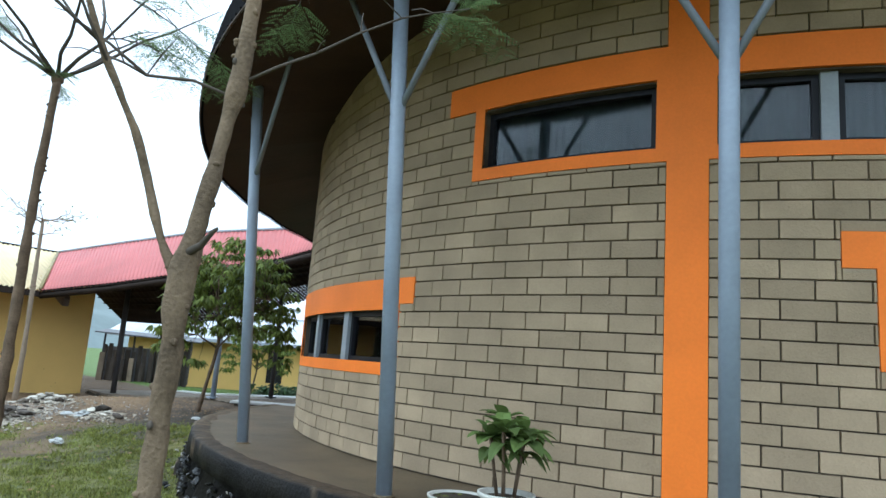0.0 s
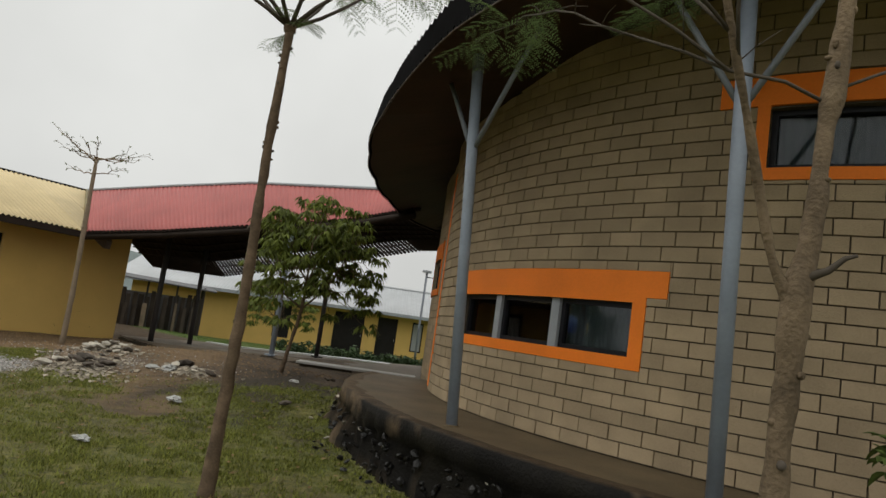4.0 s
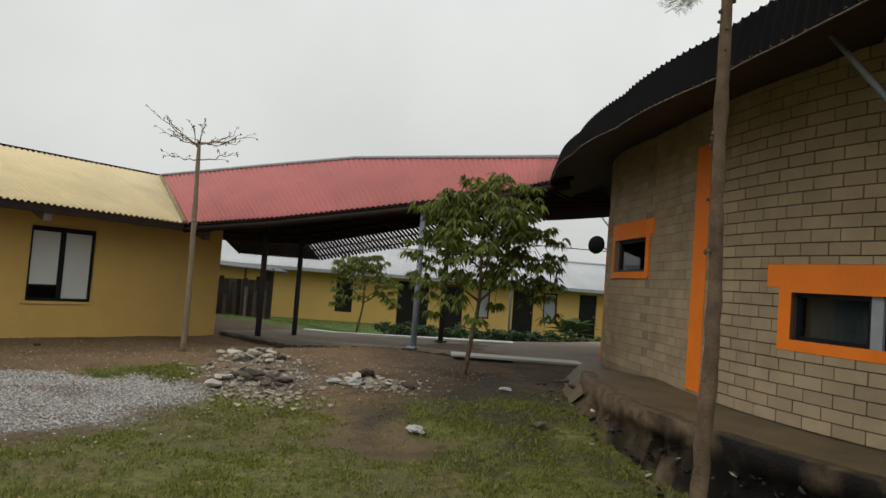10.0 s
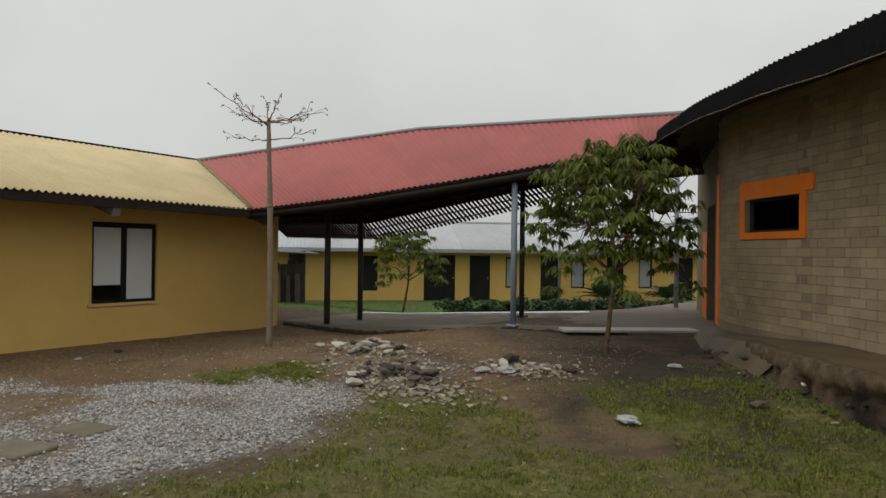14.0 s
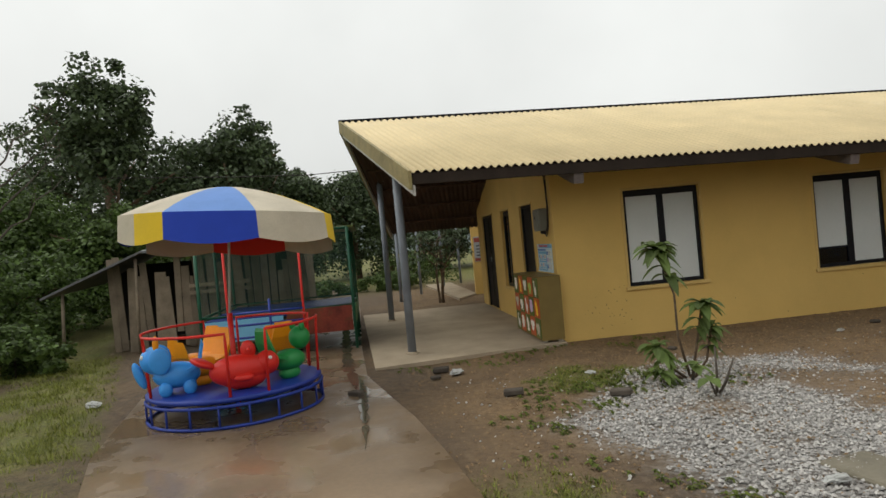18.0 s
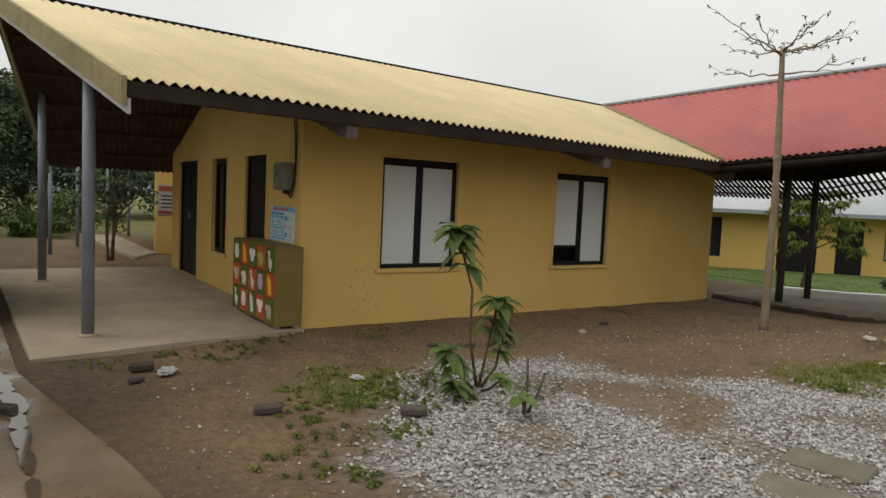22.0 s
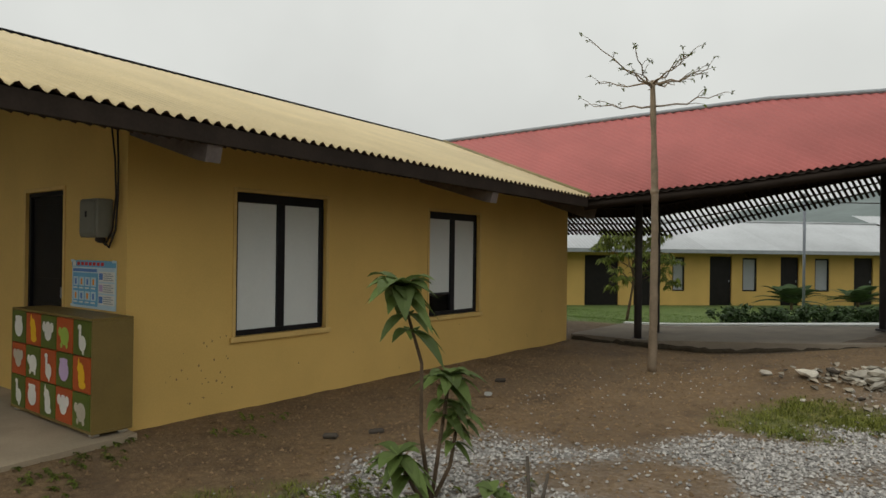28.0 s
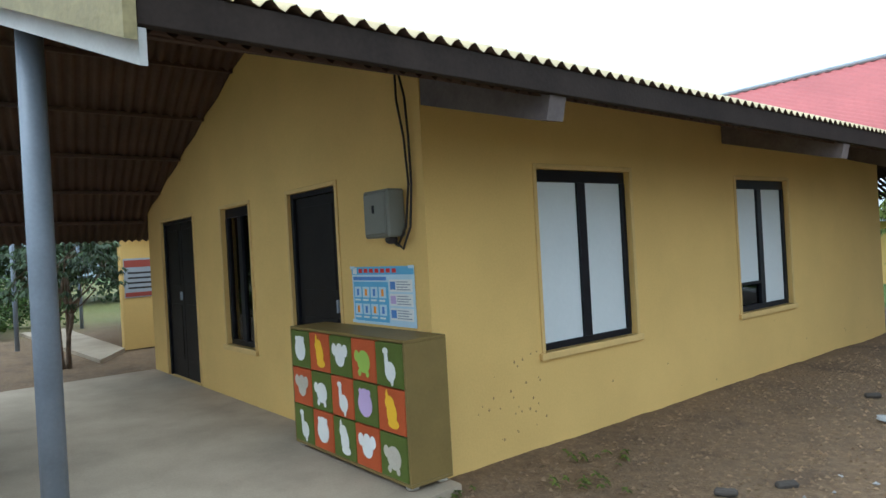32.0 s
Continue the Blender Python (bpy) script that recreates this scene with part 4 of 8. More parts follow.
def casement(name, u0, u1, z0, z1, m, covered, label, lower_open=False):
    """A two-light window set in a wall opening; u runs along the wall."""
    w = thing(name, label, "window", kind="structure")
    d0, d1, f = 0.045, 0.095, 0.05
    box("frame", u0, u1, d0, d1, z0, z0 + f, M_FRAME, w, m=m)
    box("frame", u0, u1, d0, d1, z1 - 0.09, z1, M_FRAME, w, m=m)
    um = (u0 + u1) / 2
    for a, b in ((u0, u0 + f), (um - 0.045, um + 0.045), (u1 - f, u1)):
        box("frame", a, b, d0 - 0.004, d1, z0 + f, z1 - 0.09, M_FRAME, w, m=m)
    for i, (a, b) in enumerate(((u0 + f, um - 0.045), (um + 0.045, u1 - f))):
        low = z0 + f
        if lower_open and i == 0:
            box("frame", a, b, d0, d1, z0 + 0.26, z0 + 0.29, M_FRAME, w, m=m)
            box("pane", a, b, 0.072, 0.076, z0 + f, z0 + 0.26, M_GLASS, w, "dark uncovered glass", bevel=0, m=m)
            low = z0 + 0.29
        if covered:
            box("pane", a, b, 0.066, 0.072, low, z1 - 0.09, M_PAPER, w, "pane covered with white film", bevel=0, m=m)
        else:
            box("pane", a, b, 0.066, 0.072, low, z1 - 0.09, M_GLASS, w, bevel=0, m=m)
    t = 0.035
    for a, b, c, d in ((u0 - t, u0, z0 - t, z1 + t), (u1, u1 + t, z0 - t, z1 + t), (u0, u1, z1, z1 + t)):
        box("moulding", a, b, -0.012, 0.004, c, d, M_YTRIM, w, m=m)
    box("sill", u0 - 0.06, u1 + 0.06, -0.03, 0.03, z0 - 0.05, z0, M_YTRIM, w, "yellow rendered sill", m=m)
    return w


casement("window_front", *W_ONE, front_m, True, "dark-framed window with white covered panes in the yellow wall")
casement("window_front_half", *W_TWO, front_m, True, "dark-framed window with white panes, one lower light uncovered", True)
casement("window_porch", *S_WIN, end_m, False, "narrow dark-framed window under the porch roof")
for name, d, label in (("door_porch", D_ONE, "dark timber door beside the drawer cabinet"), ("door_porch_double", D_TWO, "tall dark panelled double door under the porch roof")):
    dd = thing(name, label, "door", kind="structure")
    u0, u1, z0, z1 = d
    mid = (u0 + u1) / 2
    halves = ((u0 + 0.04, u1 - 0.04),) if u1 - u0 < 1 else ((u0 + 0.03, mid - 0.004), (mid + 0.004, u1 - 0.03))
    for a, b in halves:
        box("leaf", a, b, 0.05, 0.09, z0, z1 - 0.04, M_DARKDOOR, dd, m=end_m)
        for zz in (0.25, 1.15):
            box("door_panel", a + 0.09, b - 0.09, 0.042, 0.052, zz, zz + 0.68, M_DARKDOOR, dd, m=end_m)
        box("handle", b - 0.07, b - 0.05, 0.02, 0.05, 0.98, 1.08, M_MULLION, dd, "metal handle", m=end_m)
    for a, b, c, e in ((u0, u0 + 0.04, z0, z1), (u1 - 0.04, u1, z0, z1), (u0 + 0.04, u1 - 0.04, z1 - 0.04, z1)):
        box("door_frame", a, b, 0.02, 0.12, c, e, M_FRAME, dd, m=end_m)
    for a, b, c, e in ((u0 - 0.035, u0, z0, z1 + 0.035), (u1, u1 + 0.035, z0, z1 + 0.035), (u0, u1, z1, z1 + 0.035)):
        box("moulding", a, b, -0.012, 0.004, c, e, M_YTRIM, dd, m=end_m)


def corrugated(name, lower, upper, lines, material, parent, label, amp=0.016, flip=1):
    """Corrugated sheets ruled between two edges, each a function of 0..1; lines: profile lines along the edge."""
    v, f = [], []
    for i in range(lines + 1):
        u = i / lines
        a, b = Vector(lower(u)), Vector(upper(u))
        k = amp * math.sin(i * math.pi / 2 + 0.4)
        for s in (0.0, 1.0):
            p = a.lerp(b, s)
            v.append(p + Vector((0, 0, k)))
    for i in range(lines):
        f.append((2 * i, 2 * i + 2, 2 * i + 3, 2 * i + 1))
    n = len(v)
    v += [p - Vector((0, 0, 0.005)) for p in v]
    f += [tuple(n + k for k in q[::-1]) for q in f]
    f += [(2 * i + 2, 2 * i, n + 2 * i, n + 2 * i + 2) for i in range(lines)]
    o = mesh_ob(name, v, f, material, parent, label, smooth=True)
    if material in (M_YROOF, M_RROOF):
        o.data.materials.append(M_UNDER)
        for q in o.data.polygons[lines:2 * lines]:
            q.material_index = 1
    return o


def sheets(count, lower, upper, lines, material, parent, label, amp):
    """Corrugated roofing laid sheet by sheet, each lapping the next a little."""
    per = lines // count // 4 * 4
    for i in range(count):
        a, b = i / count, (i + 1) / count
        lift = Vector((0, 0, 0))
        corrugated("sheet", lambda u: Vector(lower(a + (b - a) * u)) + lift, lambda u: Vector(upper(a + (b - a) * u)) + lift, per, material, parent, "" if i else label, amp)


VB, VT = Vector((EX, 7.53, 2.235)), Vector((RX, 8.80, 3.48))
GY, GE = -1.25, -0.42


def gable_y(x):
    return GY + (GE - GY) * min(1.0, abs(x - RX) / (EX - RX))


roof_y = thing("roof_yellow", "sand-yellow corrugated metal gable roof over building and porch", "roof", kind="structure")


def y_low(u):
    y = GE + (VT.y - GE) * u
    if y <= VB.y:
        return (EX, y, eave_line_z(y))
    k = (y - VB.y) / (VT.y - VB.y)
    return VB.lerp(VT, k)


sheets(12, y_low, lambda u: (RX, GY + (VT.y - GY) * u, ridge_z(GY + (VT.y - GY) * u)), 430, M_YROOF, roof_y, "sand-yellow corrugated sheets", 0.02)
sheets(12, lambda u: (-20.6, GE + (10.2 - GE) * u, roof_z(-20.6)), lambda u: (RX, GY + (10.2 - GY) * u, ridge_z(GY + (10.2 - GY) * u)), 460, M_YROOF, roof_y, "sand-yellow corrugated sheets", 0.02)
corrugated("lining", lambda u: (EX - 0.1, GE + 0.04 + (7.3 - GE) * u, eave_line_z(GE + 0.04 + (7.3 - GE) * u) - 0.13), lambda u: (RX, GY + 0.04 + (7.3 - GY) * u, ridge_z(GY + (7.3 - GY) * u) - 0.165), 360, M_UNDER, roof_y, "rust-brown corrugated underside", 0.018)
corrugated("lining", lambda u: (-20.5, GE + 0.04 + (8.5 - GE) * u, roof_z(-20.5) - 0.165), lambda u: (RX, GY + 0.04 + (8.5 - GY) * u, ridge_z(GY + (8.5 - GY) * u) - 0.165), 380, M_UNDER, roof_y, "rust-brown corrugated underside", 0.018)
tube("ridge_cap", [(RX, GY, ridge_z(GY) + 0.01), (RX, VT.y, ridge_z(VT.y) + 0.01)], 0.03, M_FASCIA, roof_y, "dark ridge cap", sides=6)
tube("valley_flashing", [VB + Vector((0, 0, 0.02)), VT + Vector((0, 0, 0.02))], 0.035, M_BARGE, roof_y, "pale valley flashing", sides=6)
box("fascia", EX - 0.055, EX - 0.015, 0, VB.y - GE - 0.05, -0.15, -0.02, M_TIMBER, roof_y, "dark timber eave board", m=pose(0, GE + 0.05, eave_line_z(GE), -0.762, 0, 0))
for i in range(5):
    x = -12.95 - 0.62 * i
    box("purlin", x - 0.02, x + 0.02, gable_y(x) + 0.08, YE - 0.005, roof_z(x) - 0.215, roof_z(x) - 0.175, M_PURLIN, roof_y, "thin brown purlin")
    xb = RX - 0.5 - 0.85 * i
    box("purlin", xb - 0.02, xb + 0.02, gable_y(xb) + 0.08, YE - 0.005, roof_z(xb) - 0.215, roof_z(xb) - 0.175, M_PURLIN, roof_y, "thin brown purlin")
for side, ex in ((1, EX + 0.02), (-1, -20.6)):
    bm = bmesh.new()
    zc = roof_z(ex)
    for dy in (0.0, 0.04):
        for p in ((ex, GE + dy, zc + 0.02), (RX, GY + dy, RZ + 0.035), (RX, GY + dy, RZ - 0.155), (ex, GE + dy, zc - 0.2)):
            bm.verts.new(p)
    bm.verts.ensure_lookup_table()
    for q in ((0, 1, 2, 3), (7, 6, 5, 4), (0, 4, 5, 1), (1, 5, 6, 2), (2, 6, 7, 3), (3, 7, 4, 0)):
        bm.faces.new([bm.verts[i] for i in q])
    part("bargeboard", bm, M_BARGE, roof_y, "mossy painted bargeboard")
    bm = bmesh.new()
    for dy in (0.05, 0.075):
        for p in ((ex - 0.03 * side, GE + dy, zc - 0.15), (RX, GY + dy, RZ - 0.15), (RX, GY + dy, RZ - 0.235), (ex - 0.03 * side, GE + dy, zc - 0.27)):
            bm.verts.new(p)
    bm.verts.ensure_lookup_table()
    for q in ((0, 1, 2, 3), (7, 6, 5, 4), (0, 4, 5, 1), (1, 5, 6, 2), (2, 6, 7, 3), (3, 7, 4, 0)):
        bm.faces.new([bm.verts[i] for i in q])
    part("gable_batten", bm, M_PALECON, roof_y, "pale batten below the bargeboard")
    tube("rail", [(ex - 0.1 * side, GE + 0.09, roof_z(ex - 0.1 * side) - 0.09), (RX, GY + 0.09, RZ - 0.12)], 0.02, M_POSTSTEEL, roof_y, "pale steel pipe under the gable", sides=6)
# rafter ends on the front wall
for y in (1.62, 5.2, 8.15):
    bm = bmesh.new()
    xe = EX - 0.05 if y < 8 else EX - 0.22
    ze = eave_line_z(y)
    prof = [(XS - 0.02, ze + 0.02), (XS - 0.02, ze + 0.28), (xe - 0.02, ze - 0.05), (xe + 0.02, ze - 0.11), (xe - 0.02, ze - 0.27), (xe - 0.12, ze - 0.25)]
    a = [bm.verts.new((x, y - 0.06, z)) for x, z in prof]
    b = [bm.verts.new((x, y + 0.06, z)) for x, z in prof]
    bm.faces.new(a)
    bm.faces.new(b[::-1])
    for i in range(6):
        bm.faces.new((a[i], b[i], b[(i + 1) % 6], a[(i + 1) % 6]))
    bmesh.ops.recalc_face_normals(bm, faces=bm.faces)
    part("rafter_end", bm, M_BRACKET, roof_y, "weathered boxed rafter end")
# porch
porch = slab_poly("floor_porch", [(-12.86, -1.0), (-13.08, 0.3), (-13.22, YE - 0.02), (-13.42, YE - 0.004), (-19.6, YE - 0.004), (-19.6, -1.2)], -0.2, 0.03, M_CONCRETE)
tagged(porch, "smooth worn concrete porch floor", "floor", kind="structure")
for x, y in ((-13.68, -0.49), (-17.9, -0.62)):
    pp = thing("porch_post", "round grey steel post holding the porch roof", "post", "porch posts")
    tube("shaft", [(x, y, 0.028), (x, y, roof_z(x) - 0.1)], 0.058, M_POSTSTEEL, pp, sides=16)
    box("cap_plate", x - 0.1, x + 0.1, y - 0.09, y + 0.09, roof_z(x) - 0.12, roof_z(x) - 0.095, M_POSTSTEEL, pp)
    lathe("collar", [(0.09, 0), (0.09, 0.01), (0.06, 0.03)], M_CONCRETE, pp, "cement collar", 16, (x, y, 0.029))

# ---- covered walkway ----
EAVE = [Vector(p) for p in ((-12.35, 7.53, 2.235), (-10.61, 8.28, 2.44), (-8.87, 9.08, 2.72), (-7.13, 9.98, 3.05), (-5.9, 10.4, 3.35))]
RIDGE = [Vector(p) for p in ((RX, 8.80, 3.48), (-13.21, 9.35, 3.645), (-10.58, 10.05, 3.83), (-7.95, 10.53, 3.78), (-5.9, 11.0, 3.76))]
FAREAVE = [Vector(p) for p in ((-14.83, 9.95, 2.15), (-12.55, 10.62, 2.16), (-10.1, 11.4, 2.64), (-7.66, 12.15, 3.11), (-6.15, 12.56, 3.22))]


def along(line, u):
    k = u * (len(line) - 1)
    i = min(int(k), len(line) - 2)
    return line[i].lerp(line[i + 1], k - i)


walkway = thing("roof_walkway", "red corrugated metal roof over the covered walkway", "roof", kind="structure")
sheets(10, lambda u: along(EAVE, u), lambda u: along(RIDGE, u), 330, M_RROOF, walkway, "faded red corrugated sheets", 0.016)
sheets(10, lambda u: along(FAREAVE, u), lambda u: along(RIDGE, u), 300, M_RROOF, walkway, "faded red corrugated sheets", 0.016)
# linings take the near-black timber colour to deepen the shade under the roof
corrugated("lining", lambda u: along(EAVE, u) - Vector((0, 0, 0.04)), lambda u: along(RIDGE, u) - Vector((0, 0, 0.04)), 200, M_TIMBER, walkway, "corrugated underside coloured near-black for the shade under the roof", 0.012)
corrugated("lining", lambda u: along(FAREAVE, u) - Vector((0, 0, 0.04)), lambda u: along(RIDGE, u) - Vector((0, 0, 0.04)), 200, M_TIMBER, walkway, "corrugated underside coloured near-black for the shade under the roof", 0.012)
tube("ridge_cap", [p + Vector((0, 0, 0.02)) for p in RIDGE], 0.035, M_MULLION, walkway, "grey ridge cap", sides=6)
for k, drop, w in ((0.03, 0.15, 0.075), (0.22, 0.10, 0.035), (0.5, 0.10, 0.035)):
    pts = [along(EAVE, i / 8).lerp(along(RIDGE, i / 8), k) - Vector((0, 0, drop)) for i in range(9)]
    tube("purlin", pts, w, M_TIMBER, walkway, "dark purlin", sides=4)
for i in range(4):
    pts = [along(FAREAVE, j / 8).lerp(along(RIDGE, j / 8), 0.02 + 0.1 * i) - Vector((0, 0, 0.07)) for j in range(9)]
    tube("purlin", pts, 0.018, M_TIMBER, walkway, "dark purlin", sides=4)
for i in range(120):
    u = (i + 0.5) / 120
    a, b = along(FAREAVE, u), along(RIDGE, u)
    d = (a - b).normalized()
    tube("slat", [a + d * 0.5 - Vector((0, 0, 0.02)), a - d * 0.15 - Vector((0, 0, 0.02))], 0.027, M_TIMBER, walkway, sides=4)
for j in (0.06, 0.24, 0.42):
    pts = [along(FAREAVE, i / 8) + (along(FAREAVE, i / 8) - along(RIDGE, i / 8)).normalized() * j for i in range(9)]
    tube("batten", pts, 0.014, M_TIMBER, walkway, sides=4)
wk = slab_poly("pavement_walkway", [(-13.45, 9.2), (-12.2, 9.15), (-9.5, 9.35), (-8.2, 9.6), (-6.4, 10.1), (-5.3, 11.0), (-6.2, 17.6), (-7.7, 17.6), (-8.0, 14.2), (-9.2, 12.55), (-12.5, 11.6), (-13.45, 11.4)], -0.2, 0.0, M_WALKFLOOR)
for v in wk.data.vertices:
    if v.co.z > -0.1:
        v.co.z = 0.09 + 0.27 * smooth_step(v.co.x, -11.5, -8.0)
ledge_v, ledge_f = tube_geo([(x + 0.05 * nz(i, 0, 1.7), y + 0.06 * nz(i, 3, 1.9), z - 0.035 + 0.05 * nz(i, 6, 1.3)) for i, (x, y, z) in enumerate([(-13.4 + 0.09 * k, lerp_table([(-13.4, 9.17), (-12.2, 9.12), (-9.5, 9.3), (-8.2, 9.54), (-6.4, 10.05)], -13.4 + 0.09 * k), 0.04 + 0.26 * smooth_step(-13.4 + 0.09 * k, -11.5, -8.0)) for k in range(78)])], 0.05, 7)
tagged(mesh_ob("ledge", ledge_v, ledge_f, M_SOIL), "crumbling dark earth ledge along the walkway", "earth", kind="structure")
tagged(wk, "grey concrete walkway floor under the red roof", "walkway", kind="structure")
kb_line = [Vector(p) for p in ((-13.45, 11.5, 0.11), (-12.5, 11.72, 0.13), (-9.3, 12.45, 0.31), (-7.7, 14.0, 0.33), (-7.6, 15.3, 0.33))]
kb_v, kb_f = [], []
for i, p in enumerate(kb_line):
    d = (kb_line[min(i + 1, 4)] - kb_line[max(i - 1, 0)]).normalized()
    w = Vector((-d.y, d.x, 0)) * (0.10 if i < 2 else 0.2)
    kb_v += [p - w - Vector((0, 0, 0.3)), p - w, p + w, p + w - Vector((0, 0, 0.3))]
for i in range(4):
    kb_f += [(4 * i + k, 4 * i + k + 1, 4 * i + k + 5, 4 * i + k + 4) for k in range(3)]
kb_f += [(0, 1, 2, 3), (19, 18, 17, 16)]
kb = mesh_ob("pavement_kerb", kb_v, kb_f, M_PAPER)
tagged(kb, "white painted kerb between walkway and lawn", "kerb", kind="structure")
for x, y, z, m, r, g in ((-12.35, 9.37, 0.08, M_POSTDARK, 0.06, 0), (-12.4, 10.35, 0.08, M_POSTDARK, 0.055, 0), (-8.25, 9.6, 0.35, M_COLUMN, 0.05, 0), (-9.2, 11.5, 0.3, M_POSTDARK, 0.05, 0), (-7.38, 15.1, 0.3, M_COLUMN, 0.05, 0)):
    zt = {-12.35: 2.75, -12.4: 2.36, -8.25: 2.9, -9.2: 2.78}.get(x, 3.35)
    po = thing("walkway_post", "dark steel post of the covered walkway" if m == M_POSTDARK else "grey painted steel post of the covered walkway", "post", "walkway posts")
    tube("shaft", [(x, y, z - 0.03), (x, y, zt)], r, m, po, sides=12)
    for s in (-1, 1) if y > 14 else ():
        tube("brace", [(x, y, zt - 0.35), (x + 0.3 * s, y + 0.06 * s, zt + 0.0)], 0.02, m, po, sides=6)
    box("foot_plate", x - 0.09, x + 0.09, y - 0.09, y + 0.09, z - 0.02, z + 0.012, m, po)
step_m = pose(-6.55, 10.2, 0, 0, 0, 40.6)
step_o = thing("step_slab", "thin pale concrete step slab between walkway and round building", "step")
box("slab", -1.05, 1.05, -0.2, 0.2, 0.335, 0.372, M_PALECON, step_o, m=step_m)
box("base", -1.0, 1.0, -0.12, 0.16, 0.05, 0.333, M_SOIL, step_o, "dark earth-stained base", m=step_m)
dish = thing("satellite_dish", "black mesh satellite dish on a walkway post", "dish", at=(0, 0, 0))
bm = bmesh.new()
bmesh.ops.create_uvsphere(bm, u_segments=24, v_segments=12, radius=0.6)
bmesh.ops.delete(bm, geom=[v for v in bm.verts if v.co.z > -0.42], context="VERTS")
for v in bm.verts:
    v.co = look((-7.68, 15.0, 2.62), (-8.2, 4.0, 3.4)) @ Vector((v.co.x * 0.5, v.co.y * 0.5, v.co.z * 0.5 + 0.25))
part("bowl", bm, M_FASCIA, dish, smooth=True)
tube("arm", [(-7.38, 15.1, 2.5), (-7.63, 15.05, 2.6)], 0.02, M_MULLION, dish, sides=6)

# ---- far classroom block ----
FQ, FU = Vector((-18.33, 19.94, 0)), Vector((0.7091, 0.7051, 0))
FN = Vector((-FU.y, FU.x, 0))
far_m = Matrix(((FU.x, FN.x, 0, FQ.x), (FU.y, FN.y, 0, FQ.y), (0, 0, 1, 0), (0, 0, 0, 1)))
FZ0, FZ1 = -0.33, 1.40
M_FARPANE = mat("dusty pale pane", (0.36, 0.38, 0.39), 0.4, var=0.15, scale=2, fine=20, bump=0.0)
far = thing("classroom_block", "long yellow classroom block with dark doors and a pale metal roof", "building")
F_DOORS = [(0.0, 1.2), (1.75, 2.55), (4.53, 5.35), (7.2, 7.9), (10.05, 10.8)]
F_WINS = [(-2.37, -1.73, 0.05, 1.35), (3.15, 3.6, 0.18, 1.36), (5.75, 6.3, 0.18, 1.36), (8.52, 9.08, 0.18, 1.36), (11.4, 12.0, 0.18, 1.36)]
holes = [(a, b, FZ0, FZ1) for a, b in F_DOORS] + F_WINS
fw = wall_panel("far_wall", -8.0, 12.5, -0.8, 1.78, holes, far_m, 0.18, M_YWALL, "yellow rendered wall")
fw.name, fw.parent = "wall", far
del fw["kind"], fw["category"]
box("wall", -8.0, 12.5, 5.0, 5.2, -0.8, 1.78, M_YWALL, far, bevel=0, m=far_m)
for u in (-8.0, 12.3):
    box("wall", u, u + 0.2, 0.19, 4.99, -0.8, 1.78, M_YWALL, far, bevel=0, m=far_m)
for a, b in F_DOORS:
    d = box("door", a, b, 0.06, 0.11, FZ0, FZ1, M_DARKDOOR, far, "dark door", m=far_m)
    box("handle", b - 0.09, b - 0.06, 0.04, 0.07, 0.5, 0.58, M_MULLION, d, m=far_m)
for a, b, c, e in F_WINS:
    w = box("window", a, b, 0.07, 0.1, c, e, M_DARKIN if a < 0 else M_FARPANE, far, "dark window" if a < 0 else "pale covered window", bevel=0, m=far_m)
    for p, q, r, s in ((a, b, c, c + 0.05), (a, b, e - 0.06, e), (a, a + 0.05, c + 0.05, e - 0.06), (b - 0.05, b, c + 0.05, e - 0.06)):
        box("frame", p, q, 0.03, 0.07, r, s, M_FRAME, w, m=far_m)
sheets(24, lambda u: far_m @ Vector((-8.6 + 21.7 * u, -0.75, 1.62)), lambda u: far_m @ Vector((-8.6 + 21.7 * u, 2.6, 2.74)), 672, M_WROOF, far, "pale weathered corrugated roof", 0.014)
corrugated("roof_sheet", lambda u: far_m @ Vector((-8.6 + 21.7 * u, 5.9, 1.62)), lambda u: far_m @ Vector((-8.6 + 21.7 * u, 2.6, 2.74)), 200, M_WROOF, far, "pale weathered corrugated roof", 0.014)
box("fascia", -8.6, 13.1, -0.78, -0.74, 1.5, 1.63, M_MULLION, far, "pale eave board", m=far_m)
box("soffit", -8.5, 13.0, -0.74, 0.0, 1.5, 1.52, M_UNDER, far, bevel=0, m=far_m)
box("plinth", -8.0, 12.5, -0.02, -0.002, -0.8, -0.36, M_YWALL, far, m=far_m)
box("verge_board", 13.1, 13.16, 0.0, 3.55, -0.1, 0.06, M_TIMBER, far, "dark verge board", m=far_m @ Matrix.Translation((0, -0.76, 1.6)) @ pose(0, 0, 0, 18.5, 0, 0))
tube("ridge_cap", [far_m @ Vector((-8.6, 2.6, 2.77)), far_m @ Vector((13.1, 2.6, 2.77))], 0.05, M_WROOF, far, sides=6)
far_b = thing("classroom_block", "yellow classroom block standing behind, with a pale metal roof", "building")
box("wall", 13.6, 26, 1.0, 1.2, -0.8, 1.95, M_YWALL, far_b, bevel=0, m=far_m)
for a in (14.6, 17.2, 19.8):
    box("door", a, a + 0.9, 0.94, 0.99, -0.33, 1.4, M_DARKDOOR, far_b, "dark door", m=far_m)
    box("window", a + 1.3, a + 1.9, 0.95, 0.99, 0.2, 1.36, M_FARPANE, far_b, "pale covered window", m=far_m)
corrugated("roof_sheet", lambda u: far_m @ Vector((13.3 + 13 * u, 0.2, 1.85)), lambda u: far_m @ Vector((13.3 + 13 * u, 4.2, 3.2)), 260, M_WROOF, far_b, "pale weathered corrugated roof", 0.014)
